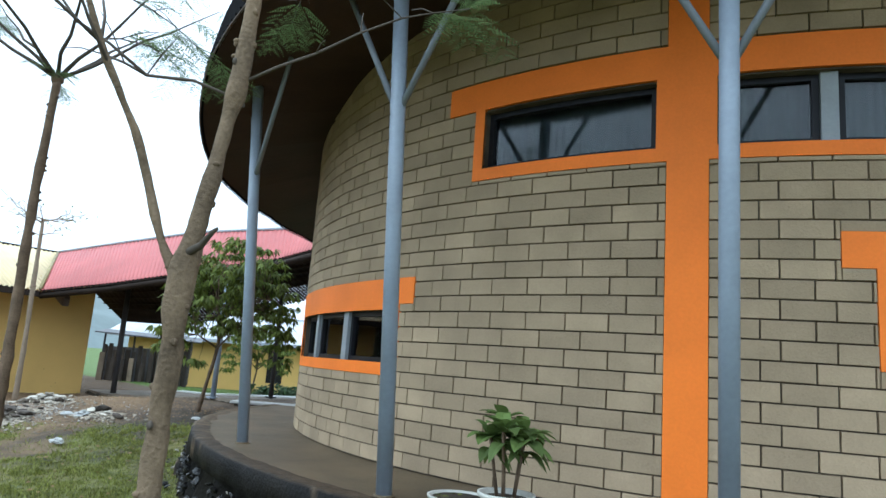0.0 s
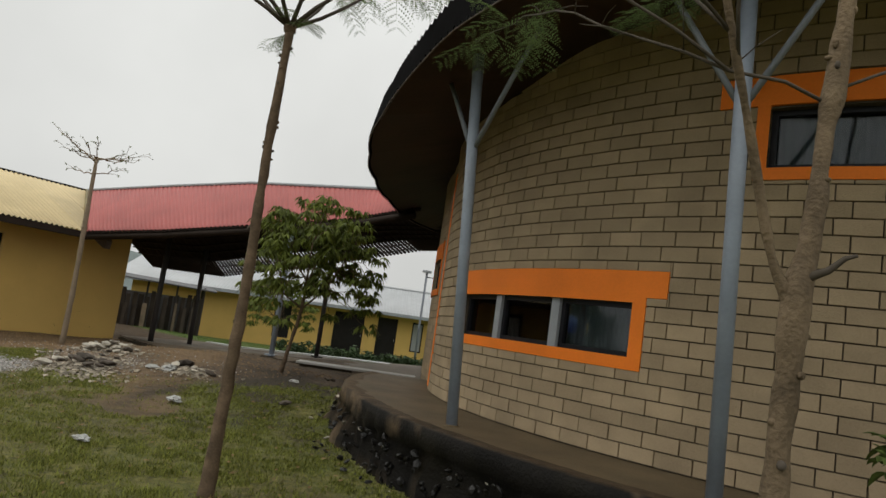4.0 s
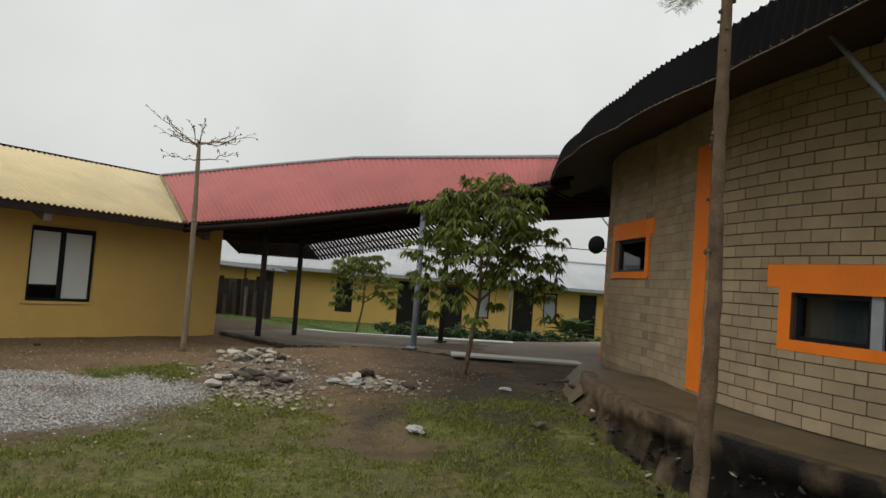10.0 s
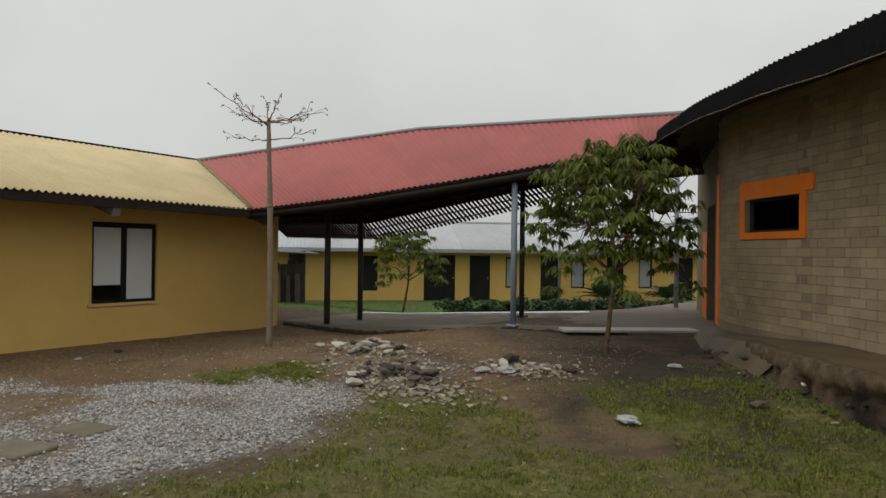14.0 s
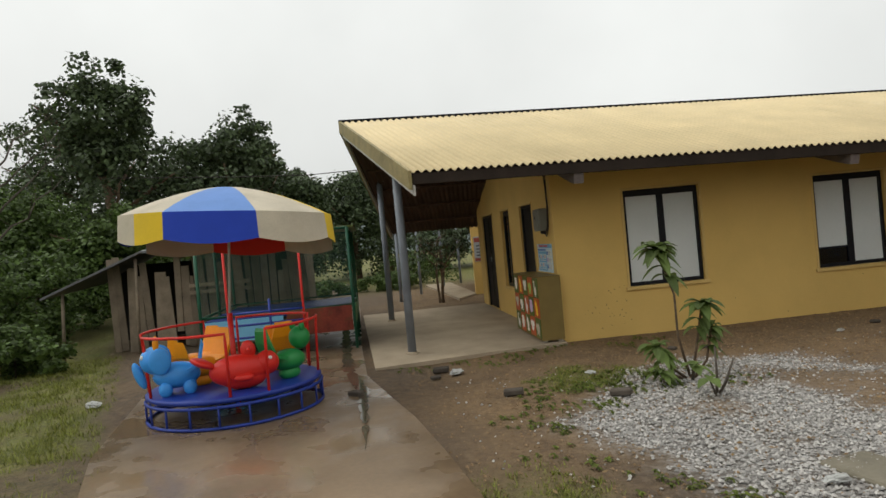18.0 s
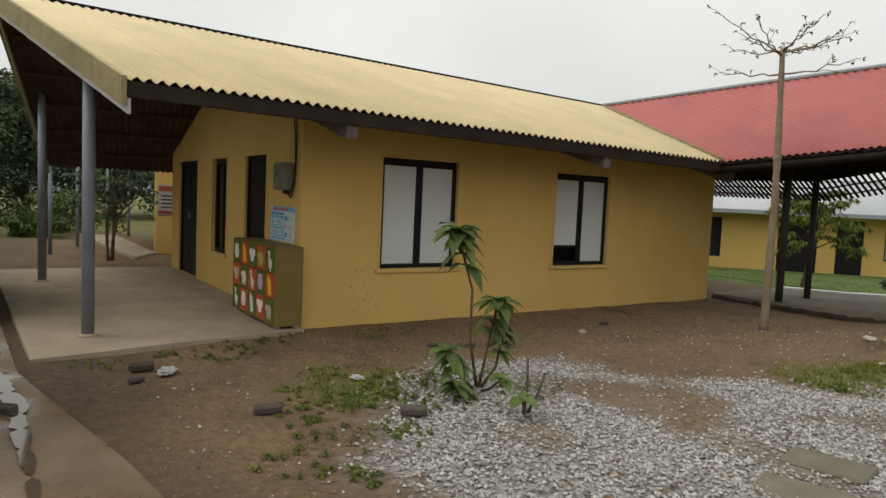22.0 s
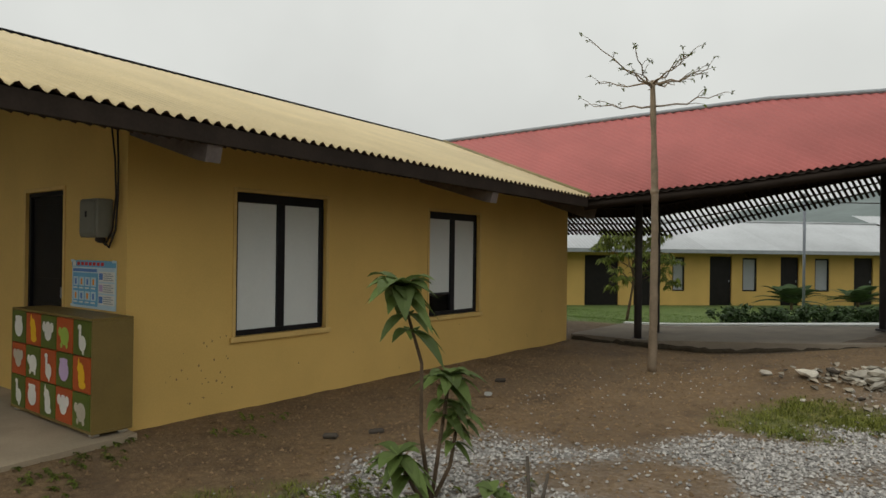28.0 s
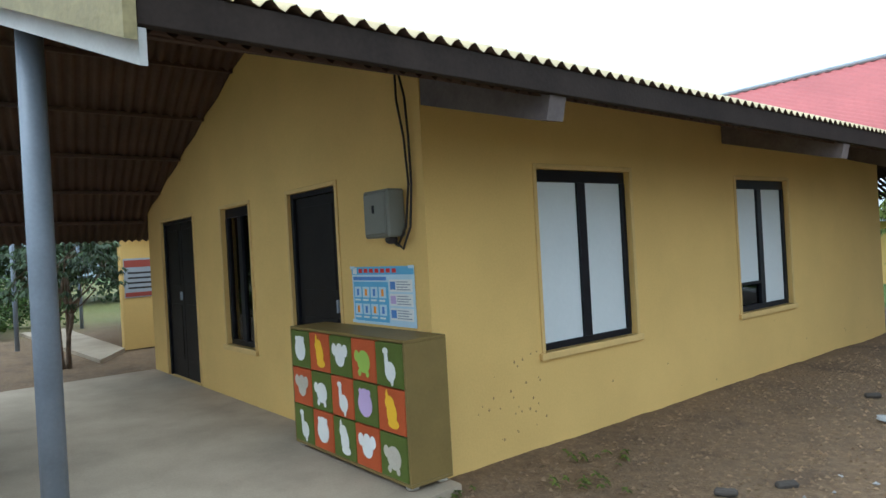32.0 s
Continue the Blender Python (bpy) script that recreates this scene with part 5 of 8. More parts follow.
# low dark hut beyond the walkway
hut = thing("hut", "low dark weathered timber hut beyond the walkway", "hut")
hut_m = pose(-19.6, 11.7, 0, 0, 0, 62)
for i in range(15):
    box("plank", 0.18 * i, 0.18 * i + 0.13 + 0.04 * nz(i, 1, 3.1), 0, 0.03, -0.1, 1.12 + 0.35 * nz(i, 4, 2.3), M_HUTPLANK, hut, m=hut_m @ Matrix.Translation((0, -0.03 * (i % 3), 0)) @ pose(0, 0, 0, 0, 3 * nz(i, 8, 1.9), 0))
box("lower_wall", 0, 2.7, 0.04, 0.1, -0.1, 1.1, M_TARP, hut, m=hut_m)
box("side", 2.68, 2.72, 0.1, 2.2, -0.1, 1.5, M_HUTPLANK, hut, m=hut_m)
box("roof", -0.3, 3.0, -0.3, 2.4, 1.5, 1.54, M_TARP, hut, "low grey roof", m=hut_m @ pose(0, 0, 0.02, 3, 2, 0))
for i in range(9):
    box("leaning_board", 0.3 * i + 0.1 * nz(i, 2, 2.2), 0.3 * i + 0.11, -0.24, -0.2, -0.1, 0.75 + 0.3 * nz(i, 6, 2.6), M_PLANK if i % 3 == 0 else M_HUTPLANK, hut, m=hut_m @ pose(0, 0, 0, -6, 5 * nz(i, 3, 1.7), 0))
for u in (0.0, 0.9, 1.8, 2.65):
    box("post", u, u + 0.06, -0.05, 0.0, -0.1, 1.5, M_POSTDARK, hut, m=hut_m)


# ---- cabinet, meter box and poster ----
LX0, LX1, LY0, LY1, LZ0, LZ1 = -14.77, -13.30, 1.225, 1.535, 0.06, 0.915
cab = thing("drawer_cabinet", "olive wooden drawer cabinet with painted animal shapes on its drawers", "cabinet")
box("top", LX0, LX1, LY0, LY1, LZ1 - 0.02, LZ1, M_OLIVE, cab)
box("bottom", LX0, LX1, LY0, LY1, LZ0, LZ0 + 0.02, M_OLIVE, cab)
for x in (LX0, LX1 - 0.02):
    box("side", x, x + 0.02, LY0, LY1, LZ0 + 0.02, LZ1 - 0.02, M_OLIVE, cab)
box("back", LX0 + 0.02, LX1 - 0.02, LY1 - 0.012, LY1, LZ0 + 0.02, LZ1 - 0.02, M_OLIVE, cab)
for x in (LX0 + 0.03, LX1 - 0.09):
    for y in (LY0 + 0.02, LY1 - 0.08):
        blob("foot", (x + 0.03, y + 0.03, 0.047), (0.045, 0.04, 0.022), M_ROCK, cab, "rough stone under the corner", rough=0.25, seed=x)
PRINTS = [[M_WHITE, M_YELLOW, M_WHITE, M_LIME, M_WHITE], [M_CANVAS, M_WHITE, M_WHITE, M_LILAC, M_YELLOW], [M_WHITE, M_WHITE, M_WHITE, M_WHITE, M_CANVAS]]
SHAPES = [((0, 0.1, 0.5, 0.55), (0, 0.5, 0.4, 0.34), (-0.3, 0.75, 0.12, 0.12), (0.3, 0.75, 0.12, 0.12)),
          ((0.05, 0.0, 0.32, 0.5), (-0.05, 0.5, 0.3, 0.3), (-0.2, 0.85, 0.08, 0.25), (0.15, -0.5, 0.35, 0.2)),
          ((0, 0.05, 0.38, 0.42), (0, 0.5, 0.26, 0.26), (-0.42, 0.45, 0.2, 0.28), (0.42, 0.45, 0.2, 0.28)),
          ((0.05, 0.05, 0.45, 0.48), (-0.42, 0.3, 0.18, 0.25), (-0.25, -0.55, 0.12, 0.15), (0.3, -0.55, 0.12, 0.15)),
          ((0.1, -0.2, 0.34, 0.4), (-0.12, 0.35, 0.12, 0.5), (-0.15, 0.8, 0.18, 0.14), (0.2, -0.65, 0.1, 0.2))]
cw, ch = (LX1 - LX0 - 0.04) / 5, (LZ1 - LZ0 - 0.04) / 3
for r in range(3):
    for c in range(5):
        x0, z0 = LX0 + 0.02 + c * cw, LZ1 - 0.02 - (r + 1) * ch
        front = box("drawer", x0 + 0.004, x0 + cw - 0.004, LY0 - 0.004, LY0 + 0.25, z0 + 0.004, z0 + ch - 0.004, M_LGREEN if (r + c) % 2 == 0 else M_LRED, cab, "dark green drawer" if (r + c) % 2 == 0 else "brick-red drawer")
        v, f = [], []
        for k, (sx, sz, rx, rz) in enumerate(SHAPES[(r * 2 + c) % 5]):
            base = len(v)
            n = 14
            for i in range(n):
                a = 2 * math.pi * i / n
                v.append((x0 + cw * (0.5 + 0.58 * (sx + rx * math.cos(a))), LY0 - 0.0065 - 0.0007 * k, z0 + ch * (0.45 + 0.55 * (0.8 * sz + rz * math.sin(a)))))
            f.append(tuple(range(base, base + n)))
        mesh_ob("print", v, f, PRINTS[r][c], front, "painted animal shape")
meter = thing("meter_box", "grey electricity meter box fixed to the yellow wall", "meter box")
box("case", -13.95, -13.66, 1.41, 1.545, 1.52, 1.83, M_ELBOX, meter, bevel=0.012)
box("cover", -13.93, -13.68, 1.398, 1.412, 1.54, 1.81, M_ELBOX, meter, bevel=0.008)
box("dial", -13.825, -13.80, 1.392, 1.40, 1.68, 1.73, M_FRAME, meter, "dark reading glass")
blob("gland", (-13.74, 1.48, 1.505), (0.05, 0.04, 0.03), M_CABLE, meter, "black cable gland")
for k in range(2):
    tube("cable", [(-13.75 + 0.03 * k, 1.49, 1.50), (-13.70 + 0.06 * k, 1.5, 1.46 - 0.02 * k), (-13.62 + 0.05 * k, 1.515, 1.58), (-13.575 + 0.03 * k, 1.52, 1.85), (-13.60 + 0.05 * k, 1.52, 2.15), (-13.66 + 0.09 * k, 1.52, 2.4), (-13.66 + 0.02 * k, 1.52, 2.62)], 0.008, M_CABLE, meter, "black cable looping to the roof", sides=6)
poster = thing("poster", "blue and white printed notice taped above the cabinet", "poster")
box("sheet", -14.42, -13.66, 1.540, 1.546, 0.90, 1.30, M_POSTERPALE, poster, bevel=0)
box("heading", -14.42, -13.66, 1.537, 1.5405, 1.245, 1.30, M_POSTER, poster, "blue heading strip", bevel=0)
box("emblem", -14.40, -14.35, 1.535, 1.5372, 1.25, 1.295, M_WHITE, poster, bevel=0)
for i in range(7):
    box("heading_words", -14.32 + 0.07 * i, -14.275 + 0.07 * i, 1.535, 1.5372, 1.258, 1.286, M_RED, poster, "red heading lettering", bevel=0)
box("subheading", -14.40, -13.98, 1.537, 1.5405, 1.205, 1.23, M_CANSKY, poster, "faded blue line", bevel=0)
box("field", -14.40, -13.96, 1.537, 1.5405, 0.92, 1.195, M_POSTER, poster, "blue picture field", bevel=0)
for i in range(4):
    for j in range(2):
        u, w = -14.385 + 0.105 * i, 0.965 + 0.12 * j
        box("picture", u, u + 0.085, 1.535, 1.5372, w, w + 0.075, M_POSTERPALE, poster, bevel=0)
        box("figure", u + 0.03, u + 0.058, 1.5335, 1.5352, w + 0.012, w + 0.06, M_CANSKY if (i + j) % 2 else M_AMBER, poster, bevel=0)
        box("caption", u, u + 0.07, 1.535, 1.5372, w - 0.024, w - 0.012, M_WHITE, poster, bevel=0)
for i in range(3):
    w = 0.94 + 0.095 * i
    box("panel", -13.94, -13.68, 1.537, 1.5405, w, w + 0.082, M_WHITE, poster, bevel=0)
    box("drawing", -13.93, -13.87, 1.535, 1.5372, w + 0.015, w + 0.068, M_LILAC if i % 2 else M_CANSKY, poster, bevel=0)
    for k in range(4):
        box("text_line", -13.855, -13.70 - 0.03 * (k % 2), 1.535, 1.5372, w + 0.012 + 0.017 * k, w + 0.018 + 0.017 * k, M_MULLION, poster, "grey text line", bevel=0)
for i, (u, w) in enumerate(((-14.42, 1.285), (-13.70, 1.285), (-14.42, 0.905), (-13.70, 0.905))):
    box("tape", u - 0.01, u + 0.05, 1.532, 1.5338, w, w + 0.02, M_POSTERPALE, poster, bevel=0)
poster.location = (0.06, 0.0, 0.03)


# ---- trees ----
def rnd(a, b):
    return random.uniform(a, b)


def frond(v, f, base, d, length, width, pairs, droop=0.25):
    """A feathery leaf: two rows of leaflets along a drooping stalk."""
    d = d.normalized()
    side = d.cross(Vector((0, 0, 1)))
    if side.length < 0.1:
        side = Vector((1, 0, 0))
    side.normalize()
    for i in range(pairs):
        u = (i + 1) / pairs
        p = base + d * length * u - Vector((0, 0, droop * length * u * u))
        w = width * math.sin(math.pi * (0.15 + 0.8 * u))
        for s in (-1, 1):
            t = p + side * s * w + d * 0.25 * w - Vector((0, 0, 0.18 * w))
            k = d * length / pairs * 0.26
            n = len(v)
            v.extend((p - k, p + k, t + k * 0.5, t - k * 0.5))
            f.append((n, n + 1, n + 2, n + 3))


def leaf(v, f, p, d, up, length, width, fold=0.25):
    """One pointed leaf of four triangles."""
    side = d.cross(up).normalized()
    n = len(v)
    mid = p + d * length * 0.5 - up * length * 0.06
    tip = p + d * length - up * length * 0.22
    v.extend((p, mid + side * width + up * fold * width, tip, mid - side * width + up * fold * width, mid))
    f.extend(((n, n + 1, n + 4), (n + 1, n + 2, n + 4), (n + 2, n + 3, n + 4), (n + 3, n, n + 4)))


def bent(a, b, wob, n=6):
    a, b = Vector(a), Vector(b)
    return [a.lerp(b, i / n) + Vector((rnd(-wob, wob), rnd(-wob, wob), rnd(-wob, wob))) * (1 if 0 < i < n else 0) for i in range(n + 1)]


def trunk_mesh(name, path, radii, material, parent, label=""):
    """A gnarled trunk: a smooth curve through the path with uneven bark."""
    path = [Vector(p) for p in path]
    n, per, pts, rs = len(path), 8, [], []
    for i in range(n - 1):
        a, b = path[i], path[i + 1]
        ta, tb = (b - path[max(i - 1, 0)]) * 0.5, (path[min(i + 2, n - 1)] - a) * 0.5
        ta, tb = ta * min(1, (b - a).length / max(ta.length, 1e-6)), tb * min(1, (b - a).length / max(tb.length, 1e-6))
        for k in range(per + (i == n - 2)):
            s = k / per
            h = s * s * (3 - 2 * s)
            pts.append(a.lerp(b, h) + ta * (s * (1 - s) ** 2) - tb * (s * s * (1 - s)))
            rs.append(radii[i] + (radii[i + 1] - radii[i]) * h)
    v, f = tube_geo(pts, rs, 16)
    for i, q in enumerate(v):
        c = pts[min(i // 16, len(pts) - 1)]
        v[i] = q + (q - c) * (0.30 * noise.noise(Vector((q.x, q.y, q.z * 0.7)) * 13) + 0.16 * noise.noise(Vector((0, 0, q.z * 9))) + 0.08 * noise.noise(q * 40))
    return mesh_ob(name, v, f, material, parent, label, smooth=True)


def plume(v, f, base, d, length, pairs):
    """A twice-feathered leaf: a stalk with pairs of fine narrow pinnae."""
    d = Vector(d).normalized()
    side = d.cross(Vector((0, 0, 1)))
    side = side.normalized() if side.length > 0.1 else Vector((1, 0, 0))
    n = len(v)
    end = base + d * length - Vector((0, 0, 0.3 * length))
    v.extend((base - side * 0.002, base + side * 0.002, end))
    f.append((n, n + 1, n + 2))
    for i in range(pairs):
        u = (i + 0.8) / pairs
        p = base + d * length * u - Vector((0, 0, 0.3 * length * u * u))
        for s in (-1, 1):
            q = side * s * 0.9 + d * rnd(0.35, 0.6) - Vector((0, 0, rnd(0.05, 0.35)))
            frond(v, f, p, q, length * rnd(0.3, 0.42) * (0.6 + 0.5 * math.sin(math.pi * u)), 0.016, 8, 0.3)


random.seed(4)
# slim tree with a flat feathery crown
slim = thing("flat_top_tree", "slim bare-trunked young tree with a flat feathery crown on the grass", "tree")
S = Vector((-1.73, 4.37, ground_z(-1.73, 4.37) - 0.05))
top = Vector((-1.72, 4.385, 3.2))
pts = [S, S.lerp(top, 0.2) + Vector((0.012, 0.01, 0)), S.lerp(top, 0.45) + Vector((0.03, 0.0, 0)), S.lerp(top, 0.7) + Vector((0.012, -0.01, 0)), top]
trunk_mesh("trunk", pts, [0.052, 0.041, 0.036, 0.032, 0.029], M_BARK, slim)
for i in range(34):
    z = rnd(0.3, 3.1) if i % 2 else rnd(2.0, 3.1)
    p = S.lerp(top, z / 3.2)
    a = rnd(0, 6.3)
    blob("knot", p + Vector((0.034 * math.cos(a), 0.034 * math.sin(a), 0)), (rnd(0.006, 0.012), rnd(0.006, 0.012), rnd(0.008, 0.016)), M_TWIG if i % 3 else M_BARK, slim, sub=2)
blob("fork_knot", top + Vector((0, 0, 0.0)), (0.046, 0.046, 0.05), M_BARK, slim, "swollen fork", rough=0.3)
cv, cf = [], []
for i in range(10):
    a = i * 0.66 + rnd(-0.2, 0.2)
    low = i % 5 == 4
    reach, rise = (rnd(0.18, 0.3), rnd(-0.06, 0.04)) if low else (rnd(0.85, 1.35), rnd(0.5, 1.0))
    end = top + Vector((reach * math.cos(a), reach * math.sin(a), rise))
    path_b = bent(top, end, 0.02)
    tube("branch", path_b, [(0.009 if low else 0.017) * (1 - 0.13 * k) for k in range(7)], M_TWIG, slim, sides=6)
    for k in range(5 if low else 12):
        b = path_b[4 + k % 3]
        d = Vector((math.cos(a + rnd(-1.0, 1.0)), math.sin(a + rnd(-1.0, 1.0)), rnd(-0.25, 0.35)))
        plume(cv, cf, b, d, rnd(0.14, 0.24) if low else rnd(0.26, 0.42), 7)
mesh_ob("crown", cv, cf, M_LEAF_FERN, slim, "feathery green leaves")

# forked tree by the platform
fork = thing("forked_tree", "grey-brown forked young tree beside the platform with arching feathery branches", "tree")
F0, F1, F2, F3 = Vector((1.70, 3.93, -0.05)), Vector((1.71, 3.95, 1.50)), Vector((1.755, 4.03, 2.15)), Vector((1.80, 4.05, 3.2))
trunk_mesh("trunk", [F0, F0 + Vector((0, 0, 0.12)), F0.lerp(F1, 0.3) + Vector((0.012, 0, 0)), F0.lerp(F1, 0.6) + Vector((-0.008, 0, 0)), F0.lerp(F1, 0.85), F1, F1.lerp(F2, 0.3) + Vector((0.012, 0, 0)), F1.lerp(F2, 0.7), F2, F2.lerp(F3, 0.5) + Vector((0.01, 0, 0)), F3, F3 + Vector((0.1, 0.1, 0.9))],
           [0.052, 0.039, 0.035, 0.034, 0.036, 0.044, 0.031, 0.027, 0.032, 0.023, 0.019, 0.011], M_BARK_MOTTLED, fork)
L1, L2 = Vector((1.60, 3.79, 1.92)), Vector((1.56, 3.64, 2.22))
trunk_mesh("limb", [F1 - Vector((0, 0, 0.05)), F1.lerp(L1, 0.35) + Vector((-0.02, -0.01, -0.03)), L1, L1.lerp(L2, 0.5), L2, Vector((1.50, 3.5, 2.62)), Vector((1.4, 3.38, 3.1))], [0.024, 0.0155, 0.014, 0.013, 0.0115, 0.009, 0.006], M_BARK_MOTTLED, fork)
tube("stub", [F1 + Vector((0.02, -0.01, 0.06)), F1 + Vector((0.08, 0.01, 0.09)), F1 + Vector((0.12, 0.02, 0.13)), F1 + Vector((0.15, 0.02, 0.14))], [0.016, 0.011, 0.008, 0.005], M_TWIG, fork, "broken dead stub", sides=8)
for i in range(30):
    z = rnd(0.15, 2.6)
    p = F0.lerp(F1, z / 1.55) if z < 1.5 else F1.lerp(F2, (z - 1.5) / 0.65) if z < 2.15 else F2.lerp(F3, (z - 2.15) / 1.05)
    a = rnd(0, 6.3)
    r = 0.037 if z < 1.5 else 0.03
    blob("knot", p + Vector((r * math.cos(a), r * math.sin(a), 0)), (rnd(0.008, 0.014), rnd(0.008, 0.014), rnd(0.008, 0.016)), M_BARK_MOTTLED if i % 3 else M_TWIG, fork, sub=2)
cv, cf = [], []
ARCH = [[F2 - Vector((0, 0, 0.03)), Vector((1.5, 3.82, 2.19)), Vector((1.2, 3.76, 2.33)), Vector((0.9, 3.85, 2.52)), Vector((0.58, 4.1, 2.70)), Vector((0.2, 4.4, 2.86)), Vector((-0.28, 4.7, 2.98))],
        [Vector((1.5, 3.82, 2.19)), Vector((1.2, 3.66, 2.42)), Vector((0.95, 3.6, 2.66)), Vector((0.75, 3.62, 2.85)), Vector((0.5, 3.7, 2.98))],
        [L2, Vector((1.3, 3.7, 2.5)), Vector((0.95, 3.9, 2.72)), Vector((0.5, 4.3, 2.9)), Vector((0.1, 4.75, 2.98))],
        [L2, Vector((1.3, 3.3, 2.56)), Vector((1.0, 2.92, 2.66)), Vector((0.77, 2.62, 2.55)), Vector((0.65, 2.46, 2.38))],
        [L1.lerp(L2, 0.7), Vector((1.62, 3.5, 2.4)), Vector((1.6, 3.3, 2.62)), Vector((1.5, 3.0, 2.85))],
        [F2 + Vector((0, 0, 0.02)), Vector((1.95, 4.2, 2.3)), Vector((2.1, 4.45, 2.5)), Vector((2.2, 4.7, 2.62))],
        [F2.lerp(F3, 0.4), Vector((1.5, 4.3, 2.85)), Vector((1.2, 4.6, 3.0)), Vector((0.8, 4.8, 3.05))],
        [F3, Vector((1.4, 3.8, 3.5)), Vector((0.9, 3.6, 3.7)), Vector((0.4, 3.5, 3.75))],
        [F3, Vector((2.1, 3.8, 3.5)), Vector((2.4, 3.5, 3.7))], [F3, Vector((1.9, 4.4, 3.5)), Vector((2.1, 4.7, 3.7))], [F3, Vector((1.5, 4.3, 3.6)), Vector((1.2, 4.5, 3.8))]]
for line in ARCH:
    n = len(line)
    fine = []
    for i in range(2 * n - 1):
        q = line[i // 2] if i % 2 == 0 else line[i // 2].lerp(line[i // 2 + 1], 0.5) + Vector((rnd(-0.015, 0.015), rnd(-0.015, 0.015), rnd(0, 0.02)))
        fine.append(q)
    tube("branch", fine, [0.0062 * (1 - 0.7 * i / len(fine)) for i in range(len(fine))], M_TWIG, fork, sides=6)
    for k in range(2, len(fine) - 1):
        e = fine[k] + Vector((rnd(-0.16, 0.16), rnd(-0.16, 0.16), rnd(-0.05, 0.16)))
        tube("twig", [fine[k], fine[k].lerp(e, 0.5) + Vector((0, 0, 0.012)), e], [0.003, 0.0024, 0.0014], M_TWIG, fork, sides=4)
    d0 = (line[-1] - line[-2]).normalized()
    for k in range(7):
        p = fine[-1 - k % (2 * n // 3)]
        q = d0 + Vector((rnd(-0.9, 0.9), rnd(-0.9, 0.9), rnd(-0.4, 0.3)))
        plume(cv, cf, p, q, rnd(0.18, 0.34), 7)
mesh_ob("crown", cv, cf, M_LEAF_FERN, fork, "drooping feathery leaves")

# thin pole-like tree with a bare crown
thin = thing("bare_crown_tree", "thin pale tree with a nearly bare umbrella crown by the rubble", "tree")
T0, T1 = Vector((-11.29, 7.12, -0.03)), Vector((-11.30, 7.06, 3.6))
trunk_mesh("trunk", [T0, T0.lerp(T1, 0.3) + Vector((0.02, 0.01, 0)), T0.lerp(T1, 0.6) + Vector((0.03, 0, 0)), T1], [0.055, 0.048, 0.043, 0.03], M_BARK_PALE, thin)
blob("trunk_knot", T0.lerp(T1, 0.62) + Vector((0.03, 0, 0)), (0.055, 0.055, 0.06), M_BARK_PALE, thin, "swollen joint", rough=0.3)
cv, cf = [], []
for i in range(12):
    a = i * 0.545 + rnd(-0.2, 0.2)
    reach, rise = rnd(0.55, 0.85), rnd(0.08, 0.5)
    start = T1 - Vector((0, 0, rnd(0, 0.12) if i % 6 else 0.32))
    end = start + Vector((reach * math.cos(a), reach * math.sin(a), rise if i % 6 else 0.08))
    path_b = bent(start, end, 0.022)
    path_b[3].z -= 0.03
    tube("branch", path_b, [0.0125 - 0.0014 * k for k in range(7)], M_BARK_PALE, thin, sides=6)
    for k in range(5):
        b = path_b[3 + k % 4]
        e = b + Vector((0.17 * math.cos(a + rnd(-1.1, 1.1)), 0.17 * math.sin(a + rnd(-1.1, 1.1)), rnd(0.0, 0.15)))
        tube("twig", [b, b.lerp(e, 0.5) + Vector((0, 0, 0.015)), e], [0.005, 0.004, 0.002], M_BARK_PALE, thin, sides=4)
        for j in range(6):
            leaf(cv, cf, e, Vector((rnd(-1, 1), rnd(-1, 1), rnd(-0.5, 0.5))).normalized(), Vector((0, 0, 1)), rnd(0.03, 0.06), 0.012)
mesh_ob("crown", cv, cf, M_LEAF_YEL, thin, "few small leaves at the twig ends")


